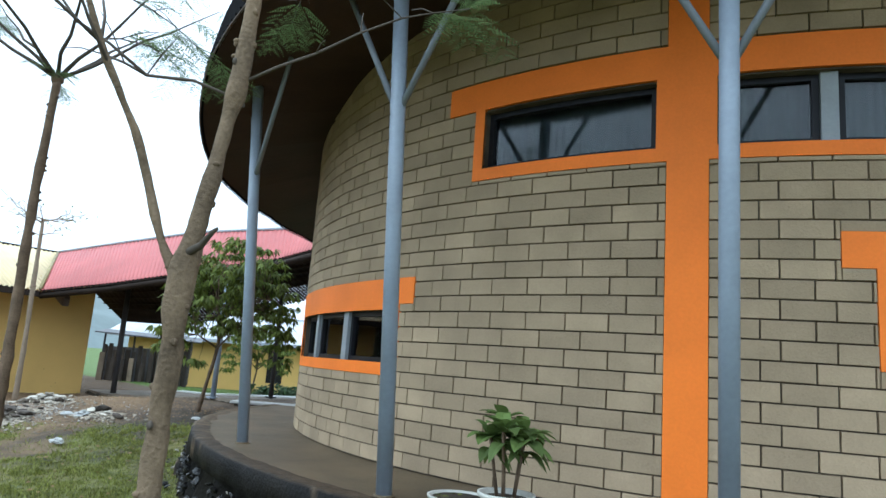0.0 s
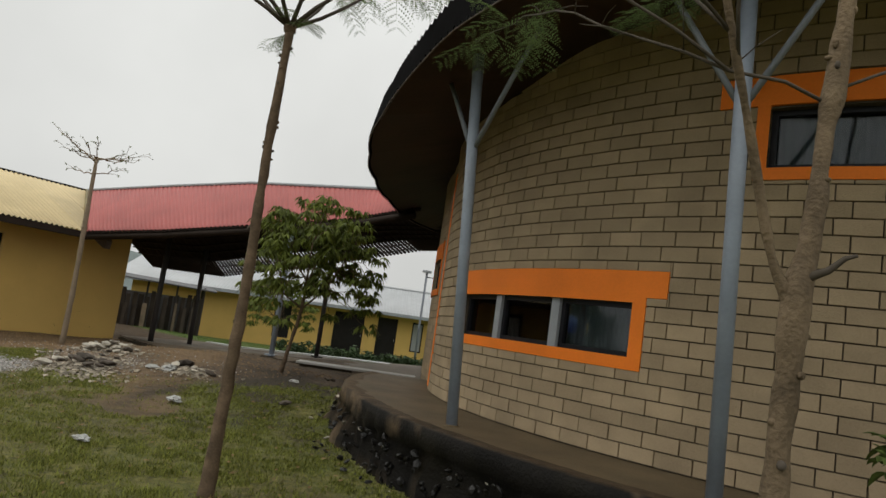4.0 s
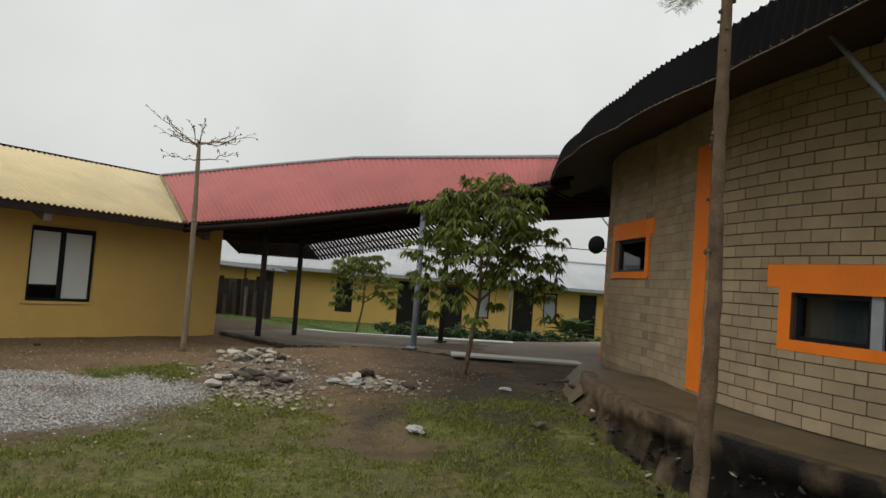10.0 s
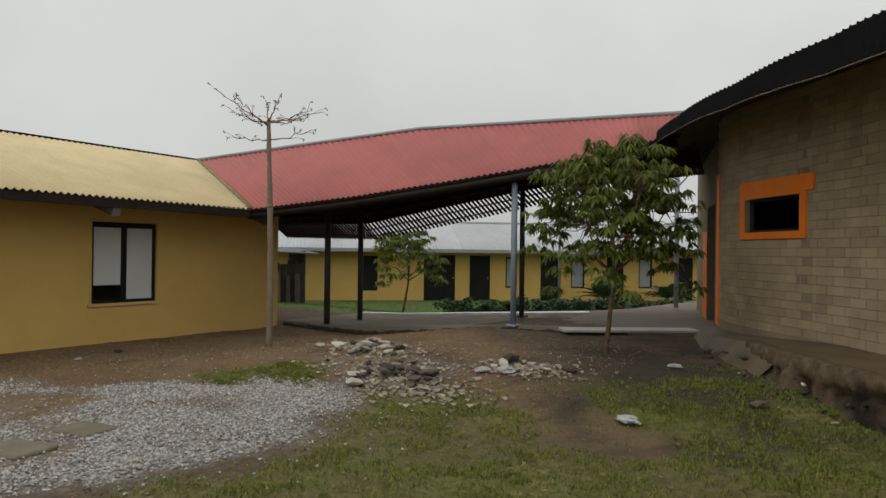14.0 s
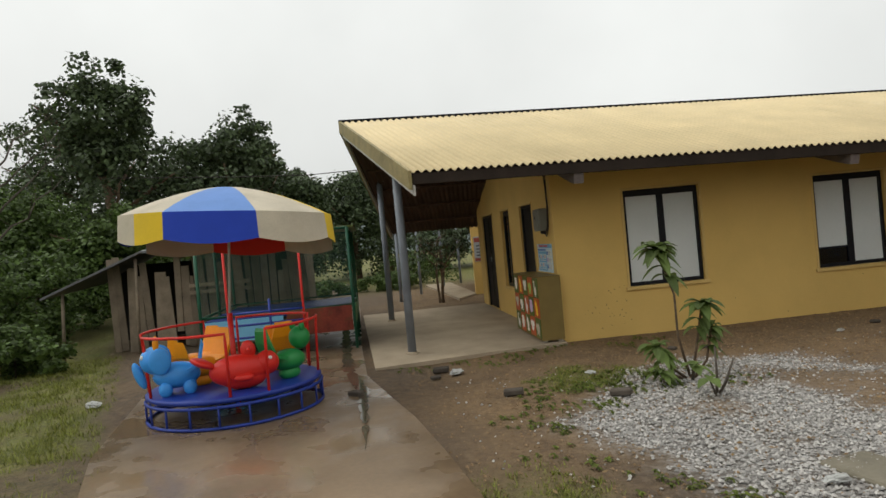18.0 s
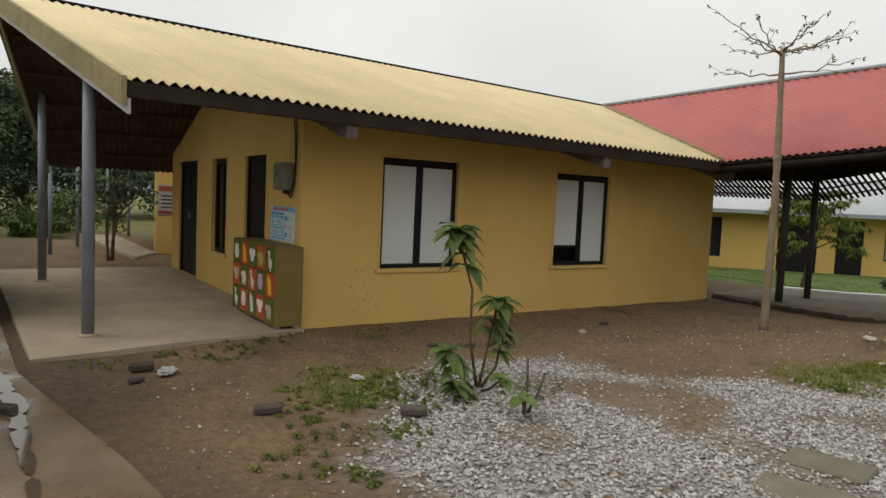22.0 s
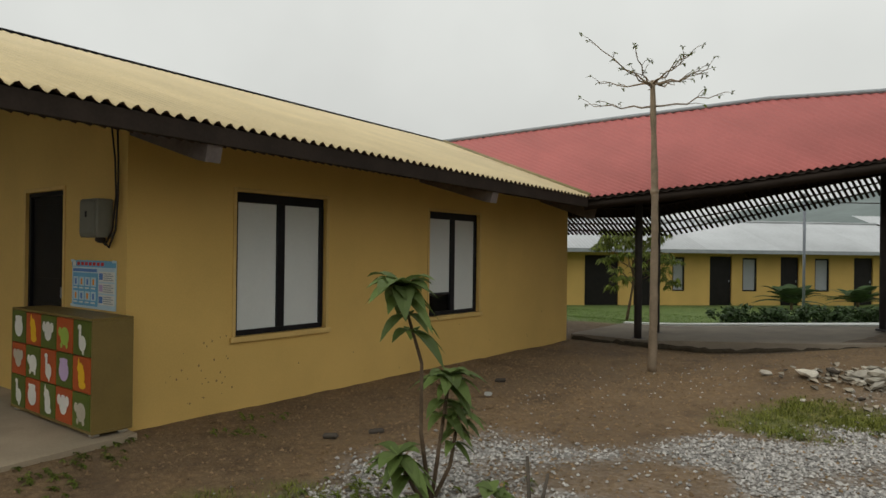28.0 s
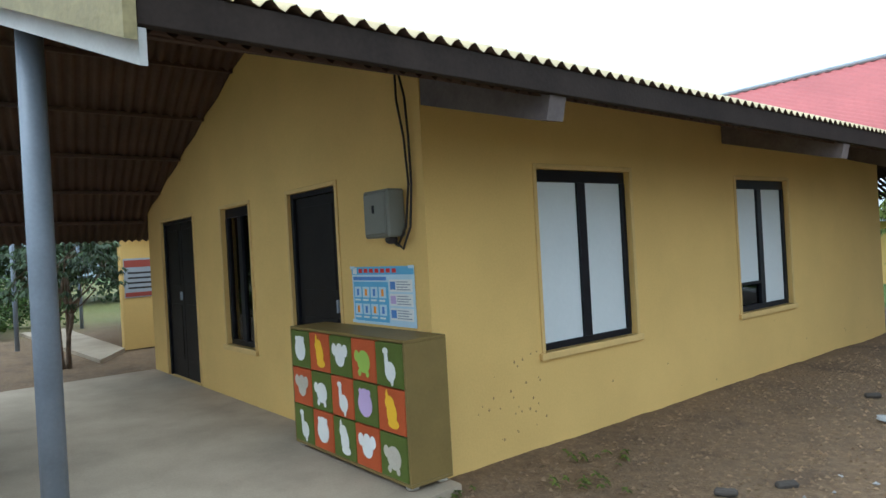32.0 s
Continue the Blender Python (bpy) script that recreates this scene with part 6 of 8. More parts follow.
def leafy_tree(name, label, base, crown_c, crown_r, crown_h, stems, clusters, per, size, material, seed):
    """A small airy tree: a forked stem, spreading limbs and fans of drooping leaflets on thin stalks."""
    random.seed(seed)
    t = thing(name, label, "tree")
    base, crown_c = Vector(base), Vector(crown_c)
    v, f = [], []
    nodes = []
    for s in range(stems):
        a = 2 * math.pi * s / stems + 0.7
        foot = base + Vector((0.05 * math.cos(a), 0.05 * math.sin(a), -0.05))
        mid = base.lerp(crown_c, 0.5) + Vector((0.1 * math.cos(a), 0.1 * math.sin(a), 0))
        trunk_mesh("trunk" if s == 0 else "stem", [foot, foot.lerp(mid, 0.5) + Vector((rnd(-0.04, 0.04), rnd(-0.04, 0.04), 0)), mid, mid.lerp(crown_c, 0.7)], [0.036, 0.03, 0.026, 0.016], M_BARK, t)
        for k in range(max(3, 6 // stems)):
            b = 2 * math.pi * k / max(3, 6 // stems) + s + rnd(-0.4, 0.4)
            fork = mid.lerp(crown_c, 0.15 * (k % 4))
            elbow = fork + Vector((0.32 * crown_r * math.cos(b), 0.32 * crown_r * math.sin(b), rnd(0.12, 0.3) * crown_h))
            end = fork + Vector((0.62 * crown_r * math.cos(b), 0.62 * crown_r * math.sin(b), rnd(0.35, 0.75) * crown_h))
            tube("limb", [fork, elbow, end], [0.017, 0.012, 0.007], M_BARK, t, sides=7)
            nodes += [elbow, elbow.lerp(end, 0.5), end]
    for c in range(clusters):
        a, k = rnd(0, 6.283), math.sqrt(rnd(0.03, 1))
        k *= 1 + 0.2 * math.sin(3 * a + seed)
        skirt = 0.45 if c % 4 == 0 else 0.0
        tip = crown_c + Vector((crown_r * k * math.cos(a), crown_r * k * math.sin(a), crown_h * (0.5 - skirt - 0.5 * k * k + rnd(-0.45, 0.12))))
        start = min(nodes, key=lambda q: (q - tip).length + rnd(0, 0.15))
        path_b = bent(start, tip, 0.025, 4)
        path_b[2].z += 0.05
        tube("branch", path_b, [0.008, 0.006, 0.005, 0.004, 0.002], M_BARK, t, sides=5)
        for j in range(per):
            b = 2.4 * j + c
            out = Vector((math.cos(b), math.sin(b), rnd(-0.1, 0.7))).normalized()
            q = path_b[4] + out * size * rnd(0.5, 1.0)
            n = len(v)
            side = Vector((-out.y, out.x, 0)).normalized() * 0.0022
            v.extend((path_b[4] - side, path_b[4] + side, q))
            f.append((n, n + 1, n + 2))
            for m in range(6):
                e = b + (m - 2.5) * 0.55
                d = Vector((math.cos(e), math.sin(e), rnd(-1.5, -0.25))).normalized()
                leaf(v, f, q, d, Vector((rnd(-0.2, 0.2), rnd(-0.2, 0.2), 1)).normalized(), rnd(0.75, 1.15) * size, 0.14 * size)
    mesh_ob("crown", v, f, material, t, "fans of drooping narrow leaflets")
    return t


leafy_tree("umbrella_tree", "small airy leafy tree with drooping yellow-green leaves beside the round building", (-6.08, 8.12, 0.3), (-6.1, 8.42, 2.25), 1.0, 1.45, 1, 150, 6, 0.15, M_LEAF, 11)
leafy_tree("umbrella_tree", "thin leafy young tree on the lawn behind the walkway", (-14.55, 14.2, -0.1), (-14.4, 14.3, 1.55), 0.95, 1.15, 1, 58, 6, 0.17, M_LEAF, 12)


# ---- shrubs and pots ----
def rosette(v, f, p, n, length, width, seed, droop=0.3, rise=0.7):
    random.seed(seed)
    for i in range(n):
        a = i * 2.4 + rnd(-0.2, 0.2)
        u = rnd(-0.3, 0.25) if i % 3 == 0 else rnd(0.0, rise)
        d = Vector((math.cos(a), math.sin(a), u)).normalized()
        side = d.cross(Vector((0, 0, 1))).normalized()
        l, w = length * rnd(0.7, 1.1), width * rnd(0.8, 1.1)
        prev = None
        segs = 5
        for k in range(segs + 1):
            s = k / segs
            c = p + d * l * s - Vector((0, 0, droop * l * s * s * 1.6))
            ww = w * math.sin(math.pi * min(1, 0.12 + 0.86 * s)) * (1 if k < segs else 0.05)
            lift = Vector((0, 0, 0.3 * ww))
            m = len(v)
            v.extend((c + side * ww + lift, c, c - side * ww + lift))
            if prev is not None:
                f.extend(((prev, prev + 1, m + 1, m), (prev + 1, prev + 2, m + 2, m + 1)))
            prev = m


shrub = thing("broadleaf_shrub", "leggy shrub with broad drooping green leaves growing from the gravel", "shrub")
B0 = Vector((-10.74, 2.0, -0.06))
STEMS = [([B0, B0 + Vector((0.0, -0.1, 0.45)), B0 + Vector((0.0, -0.1, 0.85)), B0 + Vector((-0.08, -0.21, 1.30))], 15, 0.30), ([B0, B0 + Vector((0.0, 0.08, 0.35)), B0 + Vector((0.0, 0.17, 0.74))], 13, 0.26), ([B0, B0 + Vector((0.02, -0.18, 0.15)), B0 + Vector((0.04, -0.34, 0.38))], 11, 0.25),
         ([B0, B0 + Vector((0.02, 0.16, 0.2)), B0 + Vector((0.04, 0.22, 0.52))], 8, 0.2), ([B0, B0 + Vector((0.1, -0.2, 0.1)), B0 + Vector((0.22, -0.4, 0.18))], 8, 0.2)]
for i, (st, n, l) in enumerate(STEMS):
    stem = tube("stem", st, [0.014 - 0.0018 * k for k in range(len(st))], M_BARK, shrub, sides=7)
    v, f = [], []
    rosette(v, f, st[-1], int(n * 1.4), l * 0.92, l * 0.19, 30 + i, 0.33, 1.0)
    for k in range(3):
        rosette(v, f, st[-1].lerp(st[-2], 0.15 + 0.22 * k), 4, l * 0.75, l * 0.16, 130 + 7 * i + k, 0.45, 0.5)
    mesh_ob("leaves", v, f, M_LEAF_BROAD, stem, "broad drooping leaves")
B1 = Vector((-10.02, 1.86, -0.05))
for i, (dx, dy, dz, n) in enumerate(((0.0, 0.02, 0.45, 0), (-0.12, -0.12, 0.28, 6), (0.05, 0.15, 0.34, 0), (0.1, -0.1, 0.2, 3))):
    e = B1 + Vector((dx, dy, dz))
    stem = tube("stem", [B0 if i == 1 else B1, (B0 if i == 1 else B1).lerp(e, 0.5) + Vector((0.02, 0, -0.01)), e], [0.014, 0.011, 0.008], M_TWIG, shrub, "bare dark stem", sides=6)
    if n:
        v, f = [], []
        rosette(v, f, e, n, 0.17, 0.05, 50 + i, 0.3, 0.8)
        mesh_ob("leaves", v, f, M_LEAF_BROAD, stem)

for i, (x, y, kind) in enumerate(((1.59, 5.53, "low"), (1.90, 5.50, "tall"))):
    p = thing("plant_pot", "stained white pot with a leafy plant on the platform" if kind == "tall" else "wide shallow stained white pot with low weeds", "plant pot", "pots on the platform")
    h, r = (0.165, 0.123) if kind == "tall" else (0.095, 0.143)
    lathe("pot", [(r * 0.62, 0), (r * 0.75, 0.01), (r * 0.95, h * 0.85), (r * 1.06, h * 0.88), (r * 1.08, h), (r * 0.95, h), (r * 0.9, h * 0.8)], M_POT, p, seg=24, at=(x, y, 0.556))
    lathe("soil", [(r * 0.9, 0), (r * 0.9, 0.01)], M_SOIL, p, seg=20, at=(x, y, 0.556 + h * 0.8))
    if kind == "tall":
        for k in range(5):
            a = k * 1.26
            b = Vector((x + 0.04 * math.cos(a), y + 0.04 * math.sin(a), 0.556 + h * 0.8))
            e = b + Vector((0.045 * math.cos(a), 0.045 * math.sin(a), 0.27 + 0.035 * (k % 3)))
            stem = tube("stem", [b, b.lerp(e, 0.5), e], [0.009, 0.008, 0.008], M_BARK, p, sides=7)
            v, f = [], []
            rosette(v, f, e, 11, 0.17, 0.04, 70 + k, 0.25, 1.7)
            rosette(v, f, e - Vector((0, 0, 0.05)), 4, 0.13, 0.032, 170 + k, 0.5, 0.4)
            mesh_ob("leaves", v, f, M_LEAF_BROAD, stem, "glossy green leaves")
    else:
        v, f = [], []
        for k in range(14):
            rosette(v, f, Vector((x + rnd(-0.1, 0.1), y + rnd(-0.1, 0.1), 0.556 + h * 0.82)), 4, 0.05, 0.014, 90 + k, 0.2, 0.8)
        mesh_ob("weeds", v, f, M_LEAF, p)


# ---- playground ----
PX, PY = -11.6, -2.4
ride = thing("merry_go_round", "small blue merry-go-round with plastic animal seats under a striped canopy", "merry-go-round")
lathe("deck", [(0.0, 0.24), (0.83, 0.24), (0.85, 0.255), (0.85, 0.28), (0.83, 0.29), (0.0, 0.29)], M_BLUE, ride, "blue painted round deck", 48, (PX, PY, 0))
for z, r in ((0.03, 0.85), (0.215, 0.85)):
    tube("hoop", [(PX + r * math.cos(a * math.pi / 24), PY + r * math.sin(a * math.pi / 24), z) for a in range(49)], 0.016, M_BLUE, ride, sides=6)
for k in range(20):
    a = 2 * math.pi * k / 20
    c, s = math.cos(a), math.sin(a)
    tube("strut", [(PX + 0.85 * c, PY + 0.85 * s, 0.03), (PX + 0.85 * c, PY + 0.85 * s, 0.235)], 0.011, M_BLUE, ride, sides=6)
for k in range(6):
    a = 2 * math.pi * k / 6 + 0.2
    tube("spoke", [(PX, PY, 0.22), (PX + 0.84 * math.cos(a), PY + 0.84 * math.sin(a), 0.22)], 0.02, M_BLUE, ride, sides=6)
tube("mast", [(PX, PY, 0.02), (PX, PY, 0.98)], 0.026, M_RED, ride, "red centre pole", sides=12)
tube("mast_top", [(PX, PY, 0.98), (PX, PY + 0.1, 2.2)], 0.013, M_PALECON, ride, "pale canopy pole", sides=12)
for k in range(4):
    a0 = k * math.pi / 2 + 0.55
    a1 = a0 + 1.15
    pts = [(PX + 0.82 * math.cos(a0), PY + 0.82 * math.sin(a0), 0.28), (PX + 0.84 * math.cos(a0), PY + 0.84 * math.sin(a0), 0.78)]
    pts += [(PX + 0.85 * math.cos(a0 + (a1 - a0) * i / 8), PY + 0.85 * math.sin(a0 + (a1 - a0) * i / 8), 0.86) for i in range(9)]
    pts += [(PX + 0.84 * math.cos(a1), PY + 0.84 * math.sin(a1), 0.78), (PX + 0.82 * math.cos(a1), PY + 0.82 * math.sin(a1), 0.28)]
    tube("guard_rail", pts, 0.014, M_RED, ride, "red tubular guard rail", sides=8)
canopy = thing("canopy", "", "")
canopy.parent = ride
for key in ("label", "category"):
    if key in canopy:
        del canopy[key]


def tilt(x, y, z):
    """The canopy leans a little towards the building."""
    return (PX + x, PY + 0.1 + y, z - 0.07 * y)


GORES = [M_CANSKY, M_CANVAS, M_CANYEL, M_CANVAS, M_CANRED, M_CANVAS, M_CANSKY, M_CANVAS]
FACE = radians(-22)
VAL = [(M_CANBLUE, M_CANBLUE), (M_CANVAS, M_CANVAS), (M_CANYEL, M_CANYEL), (M_CANVAS, M_CANVAS), (M_CANRED, M_CANRED), (M_CANVAS, M_CANVAS), (M_CANBLUE, M_CANBLUE), (M_CANVAS, M_CANYEL)]
for k in range(8):
    a0, a1 = 2 * math.pi * k / 8 + FACE, 2 * math.pi * (k + 1) / 8 + FACE
    v, f = [], []
    rows, cols = 6, 5
    for i in range(rows + 1):
        s = i / rows
        for j in range(cols + 1):
            a = a0 + (a1 - a0) * j / cols
            r = 1.03 * s * (1 - 0.03 * math.sin(math.pi * j / cols) * s)
            v.append(tilt(r * math.cos(a), r * math.sin(a), 2.25 - 0.30 * s ** 1.7))
    for i in range(rows):
        for j in range(cols):
            f.append((i * 6 + j, i * 6 + j + 1, (i + 1) * 6 + j + 1, (i + 1) * 6 + j))
    g = mesh_ob("gore", v, f, GORES[k], canopy, smooth=True)
    for half, mm in zip((0, 1), VAL[k]):
        v, f = [], []
        b0 = a0 + (a1 - a0) * half / 2
        for j in range(7):
            a = b0 + (a1 - a0) / 2 * j / 6
            hang = (0.36 if k in (3, 4, 5) else 0.24) + 0.045 * math.sin(math.pi * ((half * 6 + j) / 12))
            rr = 1.03 * (1 - 0.03 * math.sin(math.pi * (half * 6 + j) / 12))
            v += [tilt(rr * math.cos(a), rr * math.sin(a), 1.952), tilt(1.02 * rr * math.cos(a), 1.02 * rr * math.sin(a), 1.952 - hang)]
        for j in range(6):
            f.append((2 * j, 2 * j + 2, 2 * j + 3, 2 * j + 1))
        mesh_ob("valance", v, f, mm, canopy, smooth=True)
    tube("rib", [tilt(0, 0, 2.22), tilt(0.55 * math.cos(a0), 0.55 * math.sin(a0), 2.13), tilt(1.02 * math.cos(a0), 1.02 * math.sin(a0), 1.94)], 0.01, M_MULLION, canopy, sides=5)


def seat(a, r, material, label, kind, turn=90):
    """A moulded plastic animal seat on the deck."""
    st = new("animal_seat")
    st.parent = ride
    tagged(st, label)
    m = pose(PX + r * math.cos(a), PY + r * math.sin(a), 0.29, 0, 0, math.degrees(a) + turn) @ Matrix.Diagonal((0.9, 0.9, 0.9, 1))

    def lump(nm, c, s, mm=material, turned=(0, 0, 0)):
        bm = bmesh.new()
        bmesh.ops.create_icosphere(bm, subdivisions=3, radius=1.0)
        k = m @ pose(*c, *turned) @ Matrix.Diagonal((*s, 1))
        for v in bm.verts:
            v.co = k @ v.co
        part(nm, bm, mm, st, smooth=True)

    def shell(nm, line, widths, thick, mm=material):
        """A bent board, wide as given, along a line in the seat's middle plane."""
        v, f = [], []
        for (x, z), w in zip(line, widths):
            v += [m @ Vector((x, -w, z)), m @ Vector((x, w, z)), m @ Vector((x + thick * 0.5, w, z + thick)), m @ Vector((x + thick * 0.5, -w, z + thick))]
        for i in range(len(line) - 1):
            f += [(4 * i + k, 4 * i + (k + 1) % 4, 4 * i + 4 + (k + 1) % 4, 4 * i + 4 + k) for k in range(4)]
        f += [(3, 2, 1, 0), tuple(4 * (len(line) - 1) + k for k in range(4))]
        mesh_ob(nm, v, f, mm, st, smooth=False)

    if kind == "whale":
        lump("body", (0.02, 0, 0.2), (0.31, 0.16, 0.17))
        lump("belly", (0.06, 0, 0.12), (0.24, 0.14, 0.12))
        lump("snout", (0.3, 0, 0.24), (0.13, 0.13, 0.13))
        lump("crest", (0.12, 0, 0.40), (0.08, 0.05, 0.1))
        lump("tail", (-0.34, 0, 0.32), (0.13, 0.13, 0.045), turned=(0, 25, 0))
        for s in (-1, 1):
            lump("eye", (0.33, 0.105 * s, 0.3), (0.022, 0.018, 0.022), M_WHITE)
            lump("handle_grip", (0.12, 0.1 * s, 0.42), (0.022, 0.07, 0.022))
            lump("fin", (0.05, 0.16 * s, 0.14), (0.1, 0.05, 0.04))
    elif kind == "elephant":
        lump("body", (0, 0, 0.2), (0.24, 0.15, 0.14))
        shell("seat_back", [(-0.12, 0.22), (-0.24, 0.28), (-0.29, 0.5)], [0.14, 0.15, 0.12], 0.035)
        lump("head", (0.2, 0, 0.38), (0.15, 0.14, 0.15))
        for s in (-1, 1):
            lump("ear", (0.15, 0.17 * s, 0.38), (0.11, 0.035, 0.14))
            lump("crest", (0.18, 0.07 * s, 0.55), (0.03, 0.03, 0.08), M_AMBER)
            lump("eye", (0.32, 0.06 * s, 0.43), (0.02, 0.025, 0.025), M_WHITE)
            lump("foot", (0.12, 0.1 * s, 0.07), (0.07, 0.05, 0.08))
            lump("foot", (-0.12, 0.1 * s, 0.07), (0.07, 0.05, 0.08))
        lump("trunk_nose", (0.36, 0, 0.24), (0.05, 0.05, 0.15), turned=(0, 18, 0))
    else:
        lump("body", (0.05, 0, 0.2), (0.2, 0.15, 0.12))
        shell("seat_back", [(-0.05, 0.22), (-0.2, 0.26), (-0.26, 0.42), (-0.28, 0.56)], [0.14, 0.15, 0.14, 0.1], 0.035)
        if kind == "bear":
            lump("head", (0.22, 0, 0.42), (0.12, 0.12, 0.13))
            for s in (-1, 1):
                lump("ear", (0.2, 0.09 * s, 0.55), (0.035, 0.03, 0.05))
        else:
            shell("front_shield", [(0.2, 0.2), (0.28, 0.3), (0.3, 0.48)], [0.13, 0.13, 0.08], 0.035)
        lump("foot", (0.05, 0, 0.06), (0.13, 0.1, 0.08))


seat(0.25, 0.5, M_RED, "red plastic whale seat", "whale", 90)
seat(-0.95, 0.58, M_SKY, "light blue plastic elephant seat with amber ears", "elephant", -20)
seat(1.25, 0.55, M_GREEN, "green plastic animal seat", "bear", 60)
seat(2.3, 0.55, M_AMBER, "amber plastic chair seat", "chair", 70)
seat(-2.2, 0.55, M_AMBER, "amber plastic chair seat", "chair", 90)
seat(-1.75, 0.3, M_AMBER, "amber plastic chair seat", "chair", 60)

M_CAGE = plain("dark green enamel", (0.012, 0.085, 0.045), 0.4)
M_PANEL = mat("faded painted panel", (0.20, 0.035, 0.02), 0.55, var=0.5, scale=5, fine=30, bump=0.05, stain=0.9, stain_col=(0.03, 0.075, 0.02))
cage = thing("trampoline_cage", "green framed netted trampoline cage with painted side panels", "trampoline")
CX0, CX1, CY0, CY1, CTOP = -17.4, -14.85, -3.5, -1.25, 1.85
for x in (CX0, (CX0 + CX1) / 2, CX1):
    for y in (CY0, CY1):
        tube("post", [(x, y, 0.0), (x, y, CTOP)], 0.026, M_CAGE, cage, sides=8)
for z in (0.36, 0.68, CTOP):
    tube("frame_rail", [(CX0, CY0, z), (CX1, CY0, z), (CX1, CY1, z), (CX0, CY1, z), (CX0, CY0, z)], 0.022, M_CAGE, cage, sides=6)
box("bed", CX0 + 0.05, CX1 - 0.05, CY0 + 0.05, CY1 - 0.05, 0.60, 0.63, M_BLUE, cage, "blue padded bed")
box("side_panel", CX1 - 0.002, CX1 + 0.018, CY0 + 0.03, CY0 + 1.2, 0.30, 0.62, M_POSTER, cage, "light blue painted panel")
box("side_panel", CX1 - 0.002, CX1 + 0.018, CY0 + 1.25, CY1 - 0.03, 0.30, 0.68, M_PANEL, cage, "faded red panel painted with green leaves")
box("side_panel", CX0 + 0.05, CX1 - 0.03, CY1 - 0.002, CY1 + 0.018, 0.36, 0.62, M_GREEN, cage, "green painted panel")
for x0, x1, y0, y1 in ((CX1, CX1 + 0.004, CY0, CY1), (CX0, CX1, CY1, CY1 + 0.004), (CX0, CX1, CY0 - 0.004, CY0)):
    box("netting", x0, x1, y0, y1, 0.70, CTOP - 0.02, M_NET, cage, "dark green netting", bevel=0)
for k in range(5):
    box("roof_slat", CX0 + 0.5 * k, CX0 + 0.5 * k + 0.45, CY0 - 0.1, CY1 + 0.1, CTOP + 0.005, CTOP + 0.03, M_LGREEN, cage)
slide = thing("play_slide", "blue and red tubular play frame behind the merry-go-round", "play frame")
for y in (-2.9, -2.35, -1.9):
    tube("upright", [(-13.9, y, 0.012), (-13.9, y, 1.75 if y != -2.35 else 0.95)], 0.018, M_RED if y != -2.35 else M_BLUE, slide, sides=8)
for z in (0.45, 0.62, 0.78):
    tube("rung", [(-13.9, -2.9, z), (-13.9, -1.9, z)], 0.018, M_BLUE, slide, sides=6)
tube("top_rail", [(-13.9, -2.9, 1.75), (-13.9, -1.9, 1.75)], 0.025, M_RED, slide, sides=8)

# ---- shed of old planks ----
shed = thing("plank_shed", "leaning shed of weathered planks with a grey tarpaulin roof", "shed")
random.seed(21)
SX = -17.6
y = -5.75
while y < -2.2:
    w = rnd(0.11, 0.23)
    h = 1.62 + 0.12 * math.sin(y * 3) + rnd(-0.12, 0.06)
    box("plank", SX - 0.02, SX + 0.005, y, y + w - 0.012, 0.02, h, M_PLANK, shed, m=Matrix.Translation((0, y, 0)) @ pose(0, 0, 0, rnd(-2.5, 2.5), rnd(-1, 1), 0) @ Matrix.Translation((0, -y, 0)))
    y += w
for k, (yy, lean) in enumerate(((-4.7, 6), (-4.5, -4), (-4.25, 8), (-4.05, -6), (-3.8, 10), (-3.55, 5), (-3.2, -7), (-2.9, 4), (-5.6, 14))):
    box("plank", SX + 0.06, SX + 0.085, yy, yy + 0.13, 0.01, 1.45 - 0.1 * (k % 3), M_PLANK, shed, "loose leaning plank", m=Matrix.Translation((0, yy, 0)) @ pose(0, 0, 0, lean, -4, 0) @ Matrix.Translation((0, -yy, 0)))
for z in (0.95, 1.08):
    box("plank", SX + 0.12, SX + 0.145, -4.3, -3.2, z, z + 0.07, M_PLANK, shed, "horizontal batten")
box("side", SX - 2.2, SX - 0.03, -2.25, -2.2, 0, 1.6, M_PLANK, shed)
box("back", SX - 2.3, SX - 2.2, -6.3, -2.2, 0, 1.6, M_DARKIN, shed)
mesh_ob("roof", [(SX + 0.5, -6.75, 1.15), (SX + 0.5, -5.0, 1.83), (SX + 0.45, -2.1, 1.75), (SX - 2.5, -2.1, 2.0), (SX - 2.5, -5.0, 2.1), (SX - 2.5, -6.75, 1.3), (SX + 0.5, -6.75, 1.11), (SX + 0.5, -5.0, 1.79), (SX + 0.45, -2.1, 1.71), (SX - 2.5, -2.1, 1.96), (SX - 2.5, -5.0, 2.06), (SX - 2.5, -6.75, 1.26)],
        [(0, 1, 4, 5), (1, 2, 3, 4), (6, 11, 10, 7), (7, 10, 9, 8), (0, 6, 7, 1), (1, 7, 8, 2), (5, 4, 10, 11), (0, 5, 11, 6), (2, 8, 9, 3)], M_TARP, shed, "sagging grey tarpaulin roof")
for yy in (-6.5, -5.2):
    tube("prop", [(SX + 0.35, yy, 0), (SX + 0.3, yy + 0.05, 1.2 if yy < -6 else 1.7)], 0.03, M_PLANK, shed, sides=7)


